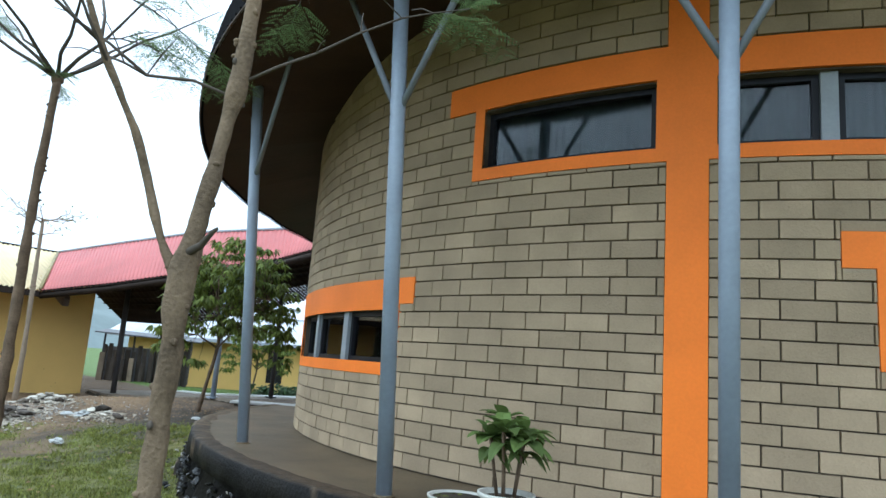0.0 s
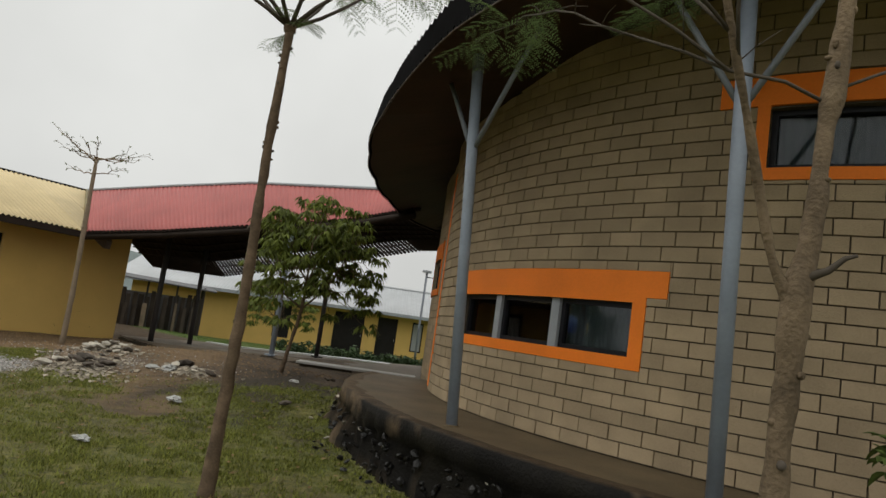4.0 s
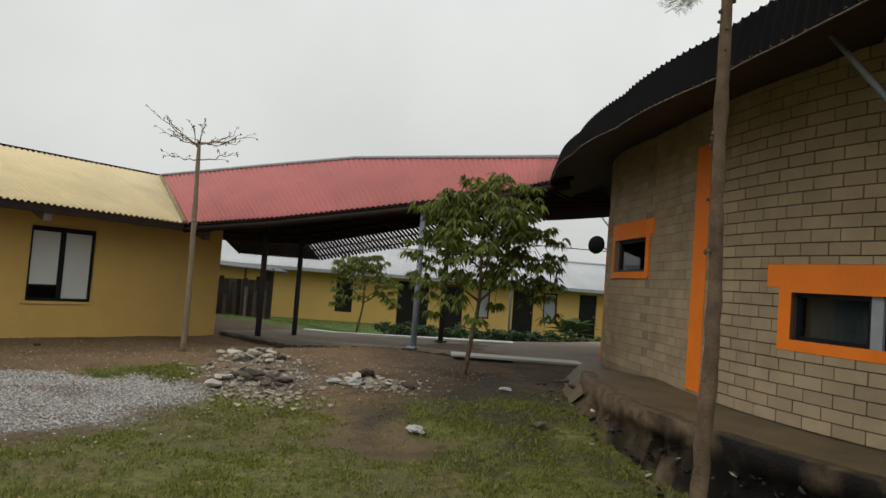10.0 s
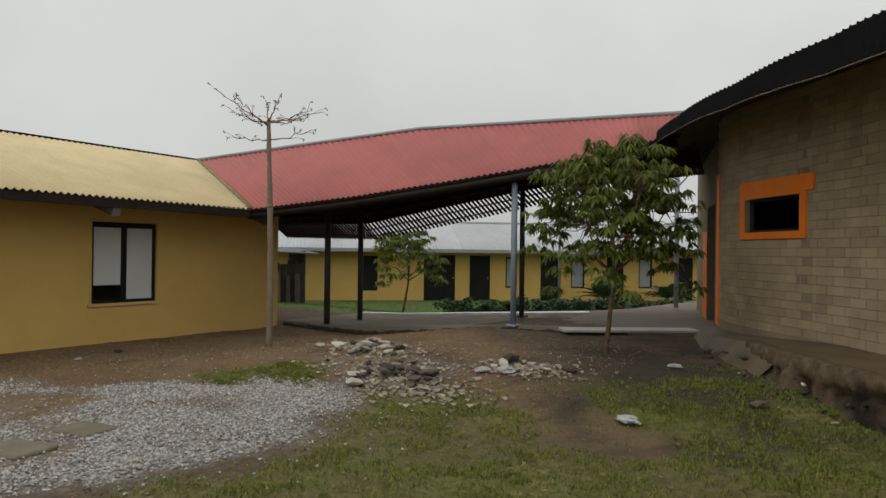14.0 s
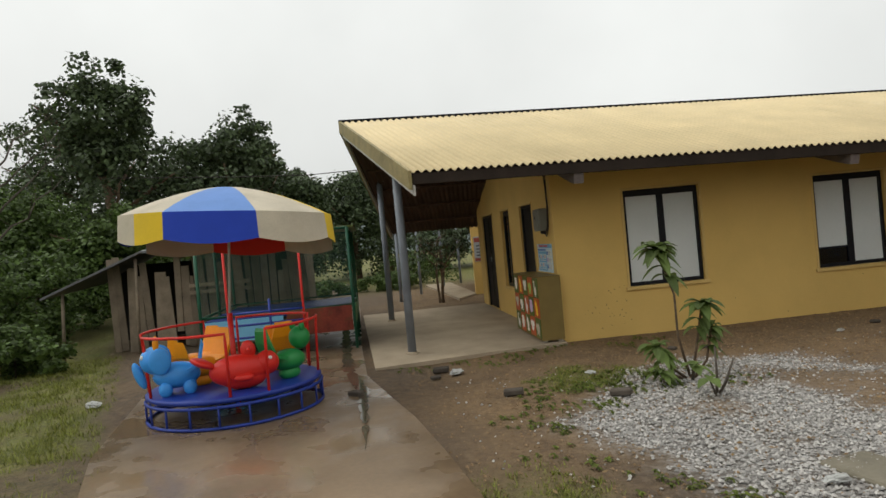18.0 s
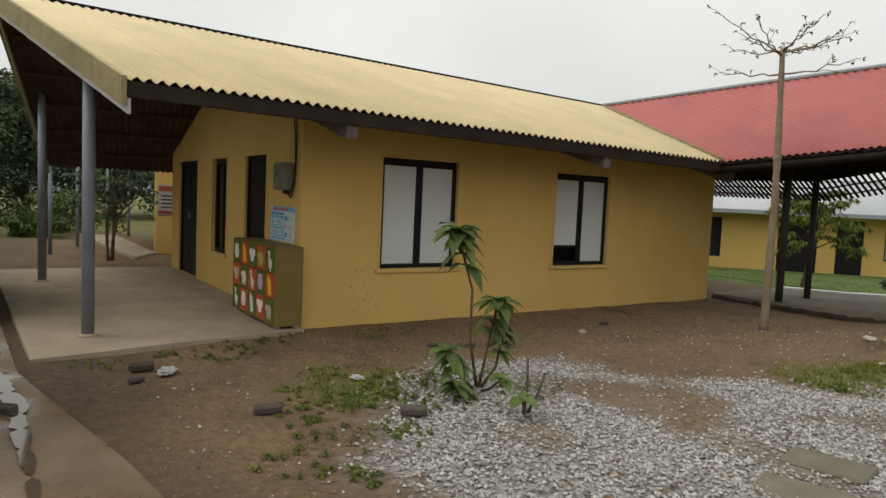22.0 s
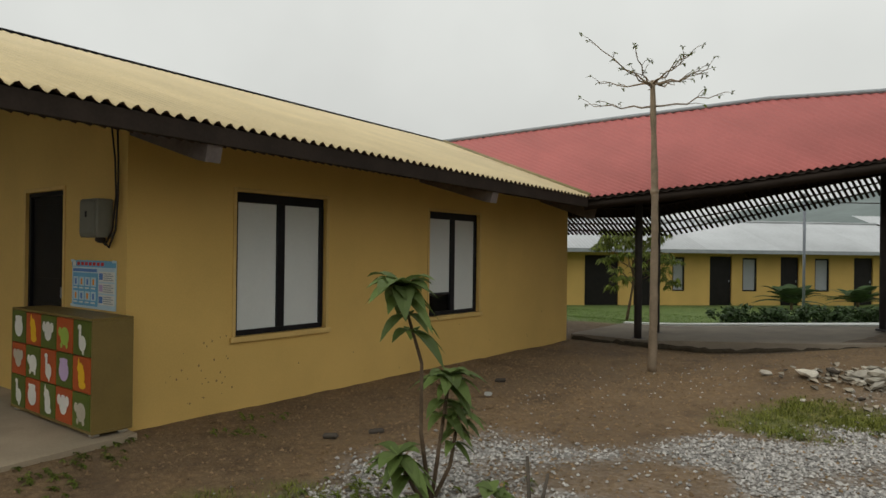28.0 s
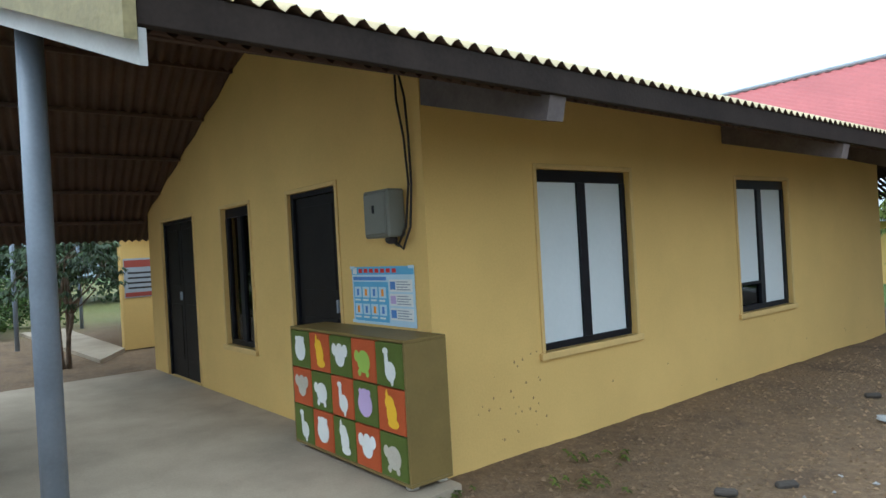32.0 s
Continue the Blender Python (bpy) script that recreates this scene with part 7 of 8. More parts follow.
# ---- woods and hills ----
def crown_mesh(v, f, centre, radius, height, lumps, per, size, seed):
    random.seed(seed)
    centre = Vector(centre)
    for i in range(lumps):
        a, u = rnd(0, 6.283), rnd(-1, 1)
        k = rnd(0.45, 1.0)
        s = math.sqrt(1 - u * u)
        c = centre + Vector((radius * k * s * math.cos(a), radius * k * s * math.sin(a), height * k * u))
        lr = radius * rnd(0.16, 0.32)
        for j in range(per):
            d = Vector((rnd(-1, 1), rnd(-1, 1), rnd(-0.7, 1))).normalized()
            p = c + d * lr * rnd(0.5, 1.0)
            t = Vector((rnd(-1, 1), rnd(-1, 1), rnd(-0.8, 0.3))).normalized()
            side = t.cross(d)
            if side.length < 0.1:
                continue
            side.normalize()
            l, w = size * rnd(0.6, 1.3), size * rnd(0.25, 0.5)
            n = len(v)
            v.extend((p, p + t * l * 0.5 + side * w, p + t * l, p + t * l * 0.5 - side * w))
            f.append((n, n + 1, n + 2, n + 3))


def forest_tree(label, x, y, h, r, seed, material, lumps=60, per=42, size=0.32, low=0.15):
    t = thing("forest_tree", label, "tree", "trees behind the playground")
    random.seed(seed)
    top = Vector((x + rnd(-0.5, 0.5), y + rnd(-0.5, 0.5), h * 0.75))
    tube("trunk", [(x, y, -0.3), (x + rnd(-0.2, 0.2), y + rnd(-0.2, 0.2), h * 0.35), top], [0.03 * h, 0.022 * h, 0.008 * h], M_BARK, t, sides=8)
    for k in range(5):
        a = k * 1.3 + seed
        b = Vector((x, y, h * (0.3 + 0.08 * k)))
        tube("limb", [b, b + Vector((0.45 * r * math.cos(a), 0.45 * r * math.sin(a), 0.12 * h)), b + Vector((0.8 * r * math.cos(a), 0.8 * r * math.sin(a), 0.2 * h))], [0.012 * h, 0.008 * h, 0.003 * h], M_BARK, t, sides=6)
    v, f = [], []
    zc = h * (low + 1) / 2
    crown_mesh(v, f, (x, y, zc), r, h * (1 - low) / 2, lumps, per, size, seed)
    crown_mesh(v, f, (x + rnd(-0.4, 0.4) * r, y + rnd(-0.4, 0.4) * r, zc + 0.25 * h), r * 0.65, h * 0.25, lumps // 2, per, size, seed + 1)
    mesh_ob("crown", v, f, material, t, "dense dark foliage")


WOODS = [(-30.0, -10.0, 8.8, 3.1, 101, M_LEAF_DARK), (-33.0, -8.3, 6.6, 2.8, 102, M_LEAF_DARK), (-31.5, -6.0, 6.8, 2.5, 103, M_LEAF_DARK), (-27.5, -13.5, 4.6, 3.0, 104, M_LEAF_MID), (-25.0, -10.5, 3.7, 2.3, 105, M_LEAF_MID), (-34.0, -4.2, 5.2, 2.0, 106, M_LEAF_DARK), (-24.0, -8.0, 3.2, 1.8, 107, M_LEAF_MID),
         (-38.0, -14.0, 9.0, 4.0, 108, M_LEAF_DARK), (-22.5, -12.5, 3.5, 2.4, 109, M_LEAF_MID), (-40.0, -1.5, 5.6, 2.8, 110, M_LEAF_DARK), (-42.0, 2.5, 6.2, 3.0, 111, M_LEAF_DARK), (-40.0, 6.5, 5.4, 3.0, 112, M_LEAF_DARK), (-46.0, 0.4, 7.0, 3.2, 116, M_LEAF_DARK), (-21.0, -9.0, 2.2, 1.4, 113, M_LEAF_MID), (-45.0, 8.0, 5.0, 3.0, 114, M_LEAF_DARK), (-40.0, -4.6, 6.5, 2.2, 115, M_LEAF_DARK)]
for x, y, h, r, seed, m in WOODS:
    forest_tree("dark dense forest tree behind the plank shed" if m == M_LEAF_DARK else "mid-green bushy tree at the edge of the woods", x, y, h, r, seed, m, size=0.13 if h < 5 else 0.18, low=0.02, lumps=95, per=110)
bare = thing("bare_tree", "sparse bare-branched tree at the wood's edge", "tree")
random.seed(77)
BT = Vector((-18.6, -8.4, 0))
cv, cf = [], []
for k in range(12):
    b = BT + Vector((0, 0, 1.9 + 0.16 * k))
    a = k * 2.1
    e = b + Vector((1.5 * math.cos(a), 1.5 * math.sin(a), 1.5))
    pb = bent(b, e, 0.08)
    tube("branch", pb, [0.028 - 0.0035 * i for i in range(7)], M_TWIG, bare, sides=5)
    for j in range(5):
        q = pb[2 + j]
        w = q + Vector((rnd(-0.6, 0.6), rnd(-0.6, 0.6), rnd(0.1, 0.7)))
        tube("twig", [q, q.lerp(w, 0.5) + Vector((0, 0, 0.05)), w], [0.009, 0.006, 0.003], M_TWIG, bare, sides=4)
        for i in range(12):
            leaf(cv, cf, w.lerp(q, rnd(0, 0.5)), Vector((rnd(-1, 1), rnd(-1, 1), rnd(-0.6, 0.4))).normalized(), Vector((0, 0, 1)), rnd(0.08, 0.14), 0.022)
tube("trunk", [BT - Vector((0, 0, 0.1)), BT + Vector((0.1, 0.1, 1.7)), BT + Vector((-0.1, -0.1, 4.2))], [0.1, 0.08, 0.03], M_BARK, bare, sides=8)
mesh_ob("crown", cv, cf, M_LEAF_MID, bare, "thin yellow-green leaves")
forest_tree("slender sparse tree standing above the wood's edge", -32.1, -5.1, 7.4, 1.1, 131, M_LEAF_DARK, lumps=40, per=40, size=0.15, low=0.3)
# sapling and posts beyond the porch
leafy_tree("umbrella_tree", "dark leafy young tree beyond the porch", (-21.2, 0.75, 0.0), (-21.2, 0.8, 1.55), 0.75, 0.8, 3, 50, 5, 0.12, M_LEAF_DARK, 15)
for x, y in ((-22.6, -0.2), (-24.6, 0.5), (-26.5, 1.4), (-28.2, 2.2)):
    q = thing("fence_post", "thin grey steel post in the yard beyond the porch", "post", "posts beyond the porch")
    tube("shaft", [(x, y, -0.1), (x, y, 2.0)], 0.04, M_POSTSTEEL, q, sides=8)
    box("cap", x - 0.06, x + 0.06, y - 0.06, y + 0.06, 2.0, 2.03, M_POSTSTEEL, q)
roof_b = thing("open_shelter", "open shelter roofed with pale sheets beyond the porch", "shelter")
corrugated("sheet", lambda u: (-22.2 - 7 * u, -0.4 + 3.2 * u, 2.02), lambda u: (-23.0 - 7 * u, 1.6 + 3.2 * u, 2.25), 120, M_WROOF, roof_b, "pale roof sheets", 0.014)
M_NOTICE = plain("dull red print", (0.30, 0.06, 0.04))
block_b = thing("classroom_annex", "yellow building with a red notice beyond the porch", "building")
box("wall", -5.1, 0, 0, 0.18, 0, 1.95, M_YWALL, block_b, m=pose(-22.61, 1.85, 0, 0, 0, -22))
box("wall", -22.6, -22.42, 1.82, 7.0, 0, 1.95, M_YWALL, block_b)
notice = box("notice", -22.415, -22.40, 1.86, 2.5, 0.88, 1.55, M_FARPANE, block_b, "pale notice with a dull red heading")
box("heading", -22.4, -22.395, 1.87, 2.49, 1.40, 1.52, M_NOTICE, notice, "dull red heading")
box("footer", -22.4, -22.395, 1.87, 2.49, 0.90, 0.97, M_NOTICE, notice)
for k in range(4):
    box("text_line", -22.4, -22.395, 1.92, 2.42 - 0.1 * (k % 2), 1.03 + 0.085 * k, 1.06 + 0.085 * k, M_CABLE, notice)
box("roof", -6.2, 0.1, -0.25, 0.6, 1.98, 2.06, M_WROOF, block_b, "pale roof edge", m=pose(-22.4, 1.85, 0, 0, 0, -22))
box("roof", -23.0, -22.1, 2.3, 7.5, 1.98, 2.055, M_WROOF, block_b, "pale roof edge")
yard = slab_poly("pavement_yard", [(-21.2, 1.2), (-22.35, 1.8), (-28, 1.8), (-28, 0.9)], -0.1, 0.05, M_CONCRETE)
tagged(yard, "pale concrete paving beyond the porch", "pavement", kind="structure")
wire = tube("overhead_wire", [(-24.0, -0.6, 3.78), (-25, -2.51, 3.86), (-25.2, -4.46, 3.98), (-27, -9.0, 4.5)], 0.012, M_CABLE, None, sides=5)
tagged(wire, "thin black overhead wire from the gable to the woods", "wire")


def hill(name, cx, cy, length, h, turn, seed):
    v, f = [], []
    nx, ny = 60, 10
    m = pose(cx, cy, -2, 0, 0, turn)
    for j in range(ny + 1):
        for i in range(nx + 1):
            x, y = (i / nx - 0.5) * length, j / ny * h * 2.2
            s = math.sin(math.pi * i / nx) ** 0.6
            z = h * s * (j / ny) ** 0.8 * (0.75 + 0.3 * noise.noise(Vector((x * 0.012, seed, 0))) + 0.1 * noise.noise(Vector((x * 0.06, y * 0.06, seed)))) + 1.2 * noise.noise(Vector((x * 0.25, y * 0.25, seed)))
            v.append(m @ Vector((x, y, z)))
    for j in range(ny):
        for i in range(nx):
            a = j * (nx + 1) + i
            f.append((a, a + 1, a + nx + 2, a + nx + 1))
    tagged(mesh_ob(name, v, f, M_HILL, smooth=True), "distant wooded hill, its grey-green colour paled for haze", "hill", kind="structure")


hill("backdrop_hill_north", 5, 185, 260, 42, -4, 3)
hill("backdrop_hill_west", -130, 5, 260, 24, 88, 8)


# ---- lawn edge planting ----
random.seed(9)


def bush(name, label, pts, r, h, per, size, material, seed, category="hedge"):
    b = thing(name, label, category)
    v, f = [], []
    random.seed(seed)
    for x, y, z in pts:
        crown_mesh(v, f, (x, y, z + h * 0.45), r, h * 0.5, 10, per, size, seed)
        seed += 1
    mesh_ob("foliage", v, f, material, b)
    for x, y, z in pts[::3]:
        tube("stem", [(x, y, z - 0.1), (x, y, z + h * 0.5)], 0.015, M_TWIG, b, sides=5)


hedge_line = [(-11.7 + 0.2 * i, 12.75 + 0.215 * i, 0.0) for i in range(20)]
M_HEDGE = leafmat("hedge leaf", (0.05, 0.085, 0.03), 0.4, 0.15)
bush("hedge", "low clipped dark green hedge along the lawn edge", hedge_line, 0.52, 0.46, 60, 0.08, M_HEDGE, 400)
for x, y in ((-12.55, 23.2), (-10.9, 25.2)):
    pal = thing("palm_shrub", "low fan-leaved shrub before the classroom block", "shrub", "shrubs before the classroom block")
    v, f = [], []
    for k in range(26):
        a = k * 2.4
        frond(v, f, Vector((x, y, -0.1)), Vector((math.cos(a), math.sin(a), rnd(0.3, 1.6))), rnd(1.0, 1.45), 0.26, 16, 0.4)
    mesh_ob("fronds", v, f, M_HEDGE, pal)
    tube("stem", [(x, y, -0.35), (x, y, 0.2)], 0.05, M_BARK, pal, sides=7)
pole = thing("lamp_pole", "tall thin grey pole with wires before the classroom block", "pole")
tube("shaft", [(-11.2, 17.0, -0.3), (-11.2, 17.0, 2.9)], 0.035, M_POSTSTEEL, pole, sides=8)
tube("wire", [(-11.2, 17.0, 2.75), (-6, 18.5, 2.55), (0, 20, 2.9)], 0.012, M_CABLE, pole, sides=4)
box("lamp", -11.3, -11.1, 16.9, 17.1, 2.88, 2.95, M_MULLION, pole)


for i, (x, y, r, h) in enumerate(((-15.5, -8.3, 1.1, 1.3), (-17.6, -8.9, 1.3, 1.9), (-14.2, -6.9, 0.8, 0.8), (-15.8, -6.6, 0.7, 0.75), (-13.4, -8.2, 0.9, 1.0), (-19.6, -8.0, 1.2, 2.0), (-12.4, -7.0, 0.7, 0.6), (-21.5, -6.6, 1.0, 1.6), (-27.5, -2.6, 0.8, 0.55), (-25.5, -4.4, 0.9, 0.8), (-28.0, -0.5, 0.9, 0.6), (-29.5, 0.6, 1.2, 1.2))):
    bush("undergrowth", "rough green undergrowth at the edge of the playground", [(x, y, 0.0), (x + 0.5 * r, y + 0.4 * r, 0.0), (x - 0.5 * r, y - 0.3 * r, 0.0)], r, h, 150, 0.085, M_LEAF_MID, 700 + 11 * i, "bush")
# ---- rubble, stones and litter ----
def stone_mesh(seed, flat):
    bm = bmesh.new()
    bmesh.ops.create_icosphere(bm, subdivisions=1, radius=1.0)
    random.seed(seed)
    for v in bm.verts:
        v.co *= rnd(0.72, 1.15)
        v.co.z *= flat
    me = bpy.data.meshes.new("stone")
    bm.to_mesh(me)
    bm.free()
    return me


ROCKS = [stone_mesh(500 + i, 0.45) for i in range(10)]
for me in ROCKS[:6]:
    me.materials.append(M_ROCK)
for me in ROCKS[6:8]:
    me.materials.append(M_ROCK_DARK)
for me in ROCKS[8:]:
    me.materials.append(M_BLACKSTONE)


def scatter_rocks(label, cx, cy, sx, sy, n, lo, hi, group, seed, dark=0.2):
    random.seed(seed)
    for i in range(n):
        x, y = random.gauss(cx, sx), random.gauss(cy, sy)
        d = random.random() < dark
        o = new("rock", ROCKS[random.randrange(6, 8) if d else random.randrange(6)])
        s = lo + (hi - lo) * random.random() ** 2.2
        heap = 0.10 * max(0.0, 1 - math.hypot((x - cx) / (1.5 * sx), (y - cy) / (1.5 * sy)))
        o.matrix_world = pose(x, y, ground_z(x, y) + s * 0.28 + heap * (1 if s < 0.12 else 0.4), rnd(-20, 20), rnd(-20, 20), rnd(0, 360)) @ Matrix.Diagonal((s, s * rnd(0.6, 1), s * rnd(0.6, 1), 1))
        tagged(o, "dark broken stone in the rubble" if d else label, "rock", group)


scatter_rocks("pale broken concrete chunk in the rubble heap", -8.8, 6.95, 0.26, 0.13, 26, 0.05, 0.15, "rubble heap", 1, 0.05)
scatter_rocks("pale broken concrete chunk beside the rubble heap", -9.6, 7.0, 0.25, 0.12, 10, 0.03, 0.09, "rubble heap", 6, 0.2)
scatter_rocks("pale broken stone lying on the earth", -8.2, 6.35, 0.6, 0.35, 18, 0.02, 0.06, "loose rubble", 2, 0.3)
scatter_rocks("grey broken slab piece in the debris", -7.6, 6.0, 0.36, 0.2, 17, 0.05, 0.15, "loose rubble", 7, 0.75)
scatter_rocks("pale broken stone near the leafy tree", -6.45, 6.85, 0.26, 0.1, 11, 0.05, 0.14, "stones near the tree", 3, 0.1)
scatter_rocks("grey stone along the foot of the round building", -4.6, 8.3, 0.55, 0.5, 22, 0.03, 0.1, "stones along the platform", 4, 0.85)
for k in range(64):
    a = -60 + 1.15 * k
    random.seed(900 + k)
    p = polar(a, PLAT_R + rnd(0.08, 0.26) + 0.1 * (1 - smooth_step(a, -46, -20)), 0)
    o = new("rock", ROCKS[random.randrange(8, 10) if random.random() < 0.9 else random.randrange(6)])
    s = 0.012 + 0.035 * random.random() ** 2
    o.matrix_world = pose(p.x, p.y, ground_z(p.x, p.y) + s * 0.15, rnd(-35, 35), rnd(-35, 35), rnd(0, 360)) @ Matrix.Diagonal((s, s * rnd(0.5, 1), s * rnd(0.5, 1), 1))
    tagged(o, "rough stone at the foot of the platform", "rock", "stones along the platform")
random.seed(78)
for k in range(110):
    a = rnd(-60, -20)
    west = 1 - smooth_step(a, -46, -20)
    drop = 0.17 + 0.33 * random.random()
    p = polar(a, PLAT_R + 0.02 + 0.3 * west * drop ** 1.15, 0.53 - drop)
    s = 0.012 + 0.042 * random.random() ** 2
    o = new("stone", ROCKS[8 + k % 2] if k % 17 else ROCKS[k % 6])
    o.parent = platform
    o.matrix_local = pose(p.x, p.y, p.z, rnd(-40, 40), rnd(-40, 40), rnd(0, 360)) @ Matrix.Diagonal((s, s * rnd(0.6, 1), s * rnd(0.5, 1), 1))
random.seed(77)
for k in range(210):
    a = -24 + 0.31 * k
    z = rnd(0.02, 0.37)
    p = polar(a + rnd(-0.4, 0.4), PLAT_R + 0.05 - 0.12 * z, z)
    sz = rnd(0.014, 0.05)
    o = new("stone", ROCKS[8 + k % 2] if k % 23 else ROCKS[k % 6])
    if k % 23 == 0:
        sz *= 0.5
    o.parent = platform
    o.matrix_local = pose(p.x, p.y, p.z, rnd(-60, 60), rnd(-60, 60), rnd(0, 360)) @ Matrix.Diagonal((sz, sz * rnd(0.6, 1), sz * rnd(0.7, 1.3), 1))
M_MUD = mat("dried mud", (0.30, 0.19, 0.075), 0.95, var=0.3, scale=30, bump=0.0)
M_CLOD = mat("brown clods", (0.26, 0.175, 0.098), 0.95, var=0.3, scale=8, fine=80, bump=0.2, island=0.4)
M_CHIPS = mat("pale concrete chips", (0.30, 0.26, 0.2), 0.9, var=0.3, scale=20, fine=80, bump=0.2, island=0.5)
M_SLAB = mat("mossy slab concrete", (0.175, 0.155, 0.115), 0.9, var=0.3, scale=4, fine=50, bump=0.3, stain=0.5, stain_col=(0.09, 0.085, 0.035))
for i, (x, y, w, d, turn) in enumerate(((-8.07, 1.77, 0.56, 0.36, 8), (-8.26, 2.33, 0.52, 0.34, 12), (-8.43, 2.91, 0.48, 0.32, 10), (-7.0, 0.62, 0.5, 0.3, 20))):
    o = box("paving_slab", -w / 2, w / 2, -d / 2, d / 2, -0.05, 0.012, M_SLAB, None, bevel=0.012)
    o.matrix_world = pose(x, y, ground_z(x, y), 1, -1, turn)
    tagged(o, "square grey-brown concrete stepping slab in the gravel", "paving slab", "stepping slabs")
for i, (x, y, turn, m) in enumerate(((-10.82, 0.28, 75, 0), (-11.95, -0.35, 100, 1), (-11.54, -1.21, 40, 0), (-12.3, -0.25, 80, 0), (-10.35, 1.15, 60, 0), (-12.08, 2.45, 20, 1), (-11.9, 2.77, 50, 1), (-12.3, 5.2, 30, 1))):
    k = 0.55 if m else 0.85
    o = box("loose_block", -0.11 * k, 0.11 * k, -0.05 * k, 0.05 * k, 0, 0.07 * k, M_ROCK_DARK, None, bevel=0.012)
    o.matrix_world = pose(x, y, ground_z(x, y) + 0.0, 4, -3, turn)
    tagged(o, "dark wet loose brick on the ground", "brick", "loose bricks")


def crumple(label, x, y, s, material, seed):
    random.seed(seed)
    bm = bmesh.new()
    bmesh.ops.create_icosphere(bm, subdivisions=3, radius=1.0)
    for v in bm.verts:
        k = 1 + 0.55 * noise.noise(v.co * 2.3 + Vector((seed, 0, 0))) + 0.25 * noise.noise(v.co * 6 + Vector((0, seed, 0)))
        v.co = Vector((v.co.x * k * s, v.co.y * k * s * 0.6, max(v.co.z * k * s * 0.35, -0.1 * s)))
    o = part("plastic_rag", bm, material)
    o.matrix_world = pose(x, y, ground_z(x, y) + 0.02, 0, 0, rnd(0, 360))
    tagged(o, label, "litter", "plastic litter")


for i, (x, y, s) in enumerate(((-4.85, 5.85, 0.11), (-6.62, 6.72, 0.14), (-6.85, 6.6, 0.1), (-3.35, 4.25, 0.08), (-12.1, -0.1, 0.10), (-8.0, 1.45, 0.07), (-2.6, 3.0, 0.07), (-12.0, 4.5, 0.06), (-5.0, 7.6, 0.07), (-11.3, 1.2, 0.06), (-3.0, 6.9, 0.07), (-0.4, 4.7, 0.09), (0.6, 4.6, 0.08), (-12.6, -4.2, 0.12))):
    crumple("crumpled pale plastic lying on the ground", x, y, s, M_RAG, 40 + i)


# ---- gravel, grass and leaf litter ----
def stuff(name, v, f, material, label, category):
    return tagged(mesh_ob(name, v, f, material), label, category, kind="stuff")


random.seed(31)
v, f = [], []
n_st = 0
while n_st < 19000:
    x, y = rnd(-11.8, -6.0), rnd(-0.3, 7.8)
    c = cover(x, y)
    if random.random() > c[0] ** 1.5 and random.random() > 0.012:
        continue
    n_st += 1
    s = rnd(0.007, 0.019)
    z = ground_z(x, y) + s * 0.2 - 0.008 + 0.025 * nz(x, y, 0.9, 1)
    a = rnd(0, 6.28)
    ca, sa = math.cos(a), math.sin(a)
    n = len(v)
    for px, py, pz in ((1.2, 0, 0), (0, 0.8, 0.1), (-1.1, 0.1, 0), (0, -0.75, 0.05), (0.1, 0.05, 0.75), (0, 0, -0.6)):
        px, py, pz = px * rnd(0.7, 1.2), py * rnd(0.7, 1.2), pz * rnd(0.8, 1.3)
        v.append((x + s * (px * ca - py * sa), y + s * (px * sa + py * ca), z + s * pz))
    f += [(n, n + 1, n + 4), (n + 1, n + 2, n + 4), (n + 2, n + 3, n + 4), (n + 3, n, n + 4), (n + 1, n, n + 5), (n + 3, n + 2, n + 5)]
stuff("gravel", v, f, M_STONE, "pale grey crushed gravel spread over the earth", "gravel")

random.seed(32)


def blades(count, x0, x1, y0, y1, idx, h0, h1):
    v, f = [], []
    k = tries = 0
    while k < count and tries < count * 14:
        tries += 1
        x, y = rnd(x0, x1), rnd(y0, y1)
        if math.hypot(x - CX, y - CY) < PLAT_R + 0.05:
            continue
        w = cover(x, y)[idx]
        if idx == 1:
            w *= 0.15 + 0.85 * smooth_step(nz(x, y, 2.6, 70) + 0.6 * nz(x, y, 7.0, 71), -0.25, 0.3)
        if random.random() > w:
            continue
        k += 1
        z = ground_z(x, y) - 0.015 + 0.025 * nz(x, y, 0.9, 1)
        for b in range(3):
            a, h = rnd(0, 6.28), rnd(h0, h1)
            bx, by = x + rnd(-0.03, 0.03), y + rnd(-0.03, 0.03)
            dx, dy = math.cos(a), math.sin(a)
            wd = rnd(0.003, 0.006)
            n = len(v)
            v += [(bx - dy * wd, by + dx * wd, z), (bx + dy * wd, by - dx * wd, z), (bx + dx * h * 0.6, by + dy * h * 0.6, z + h * rnd(0.5, 1))]
            f.append((n, n + 1, n + 2))
    return v, f


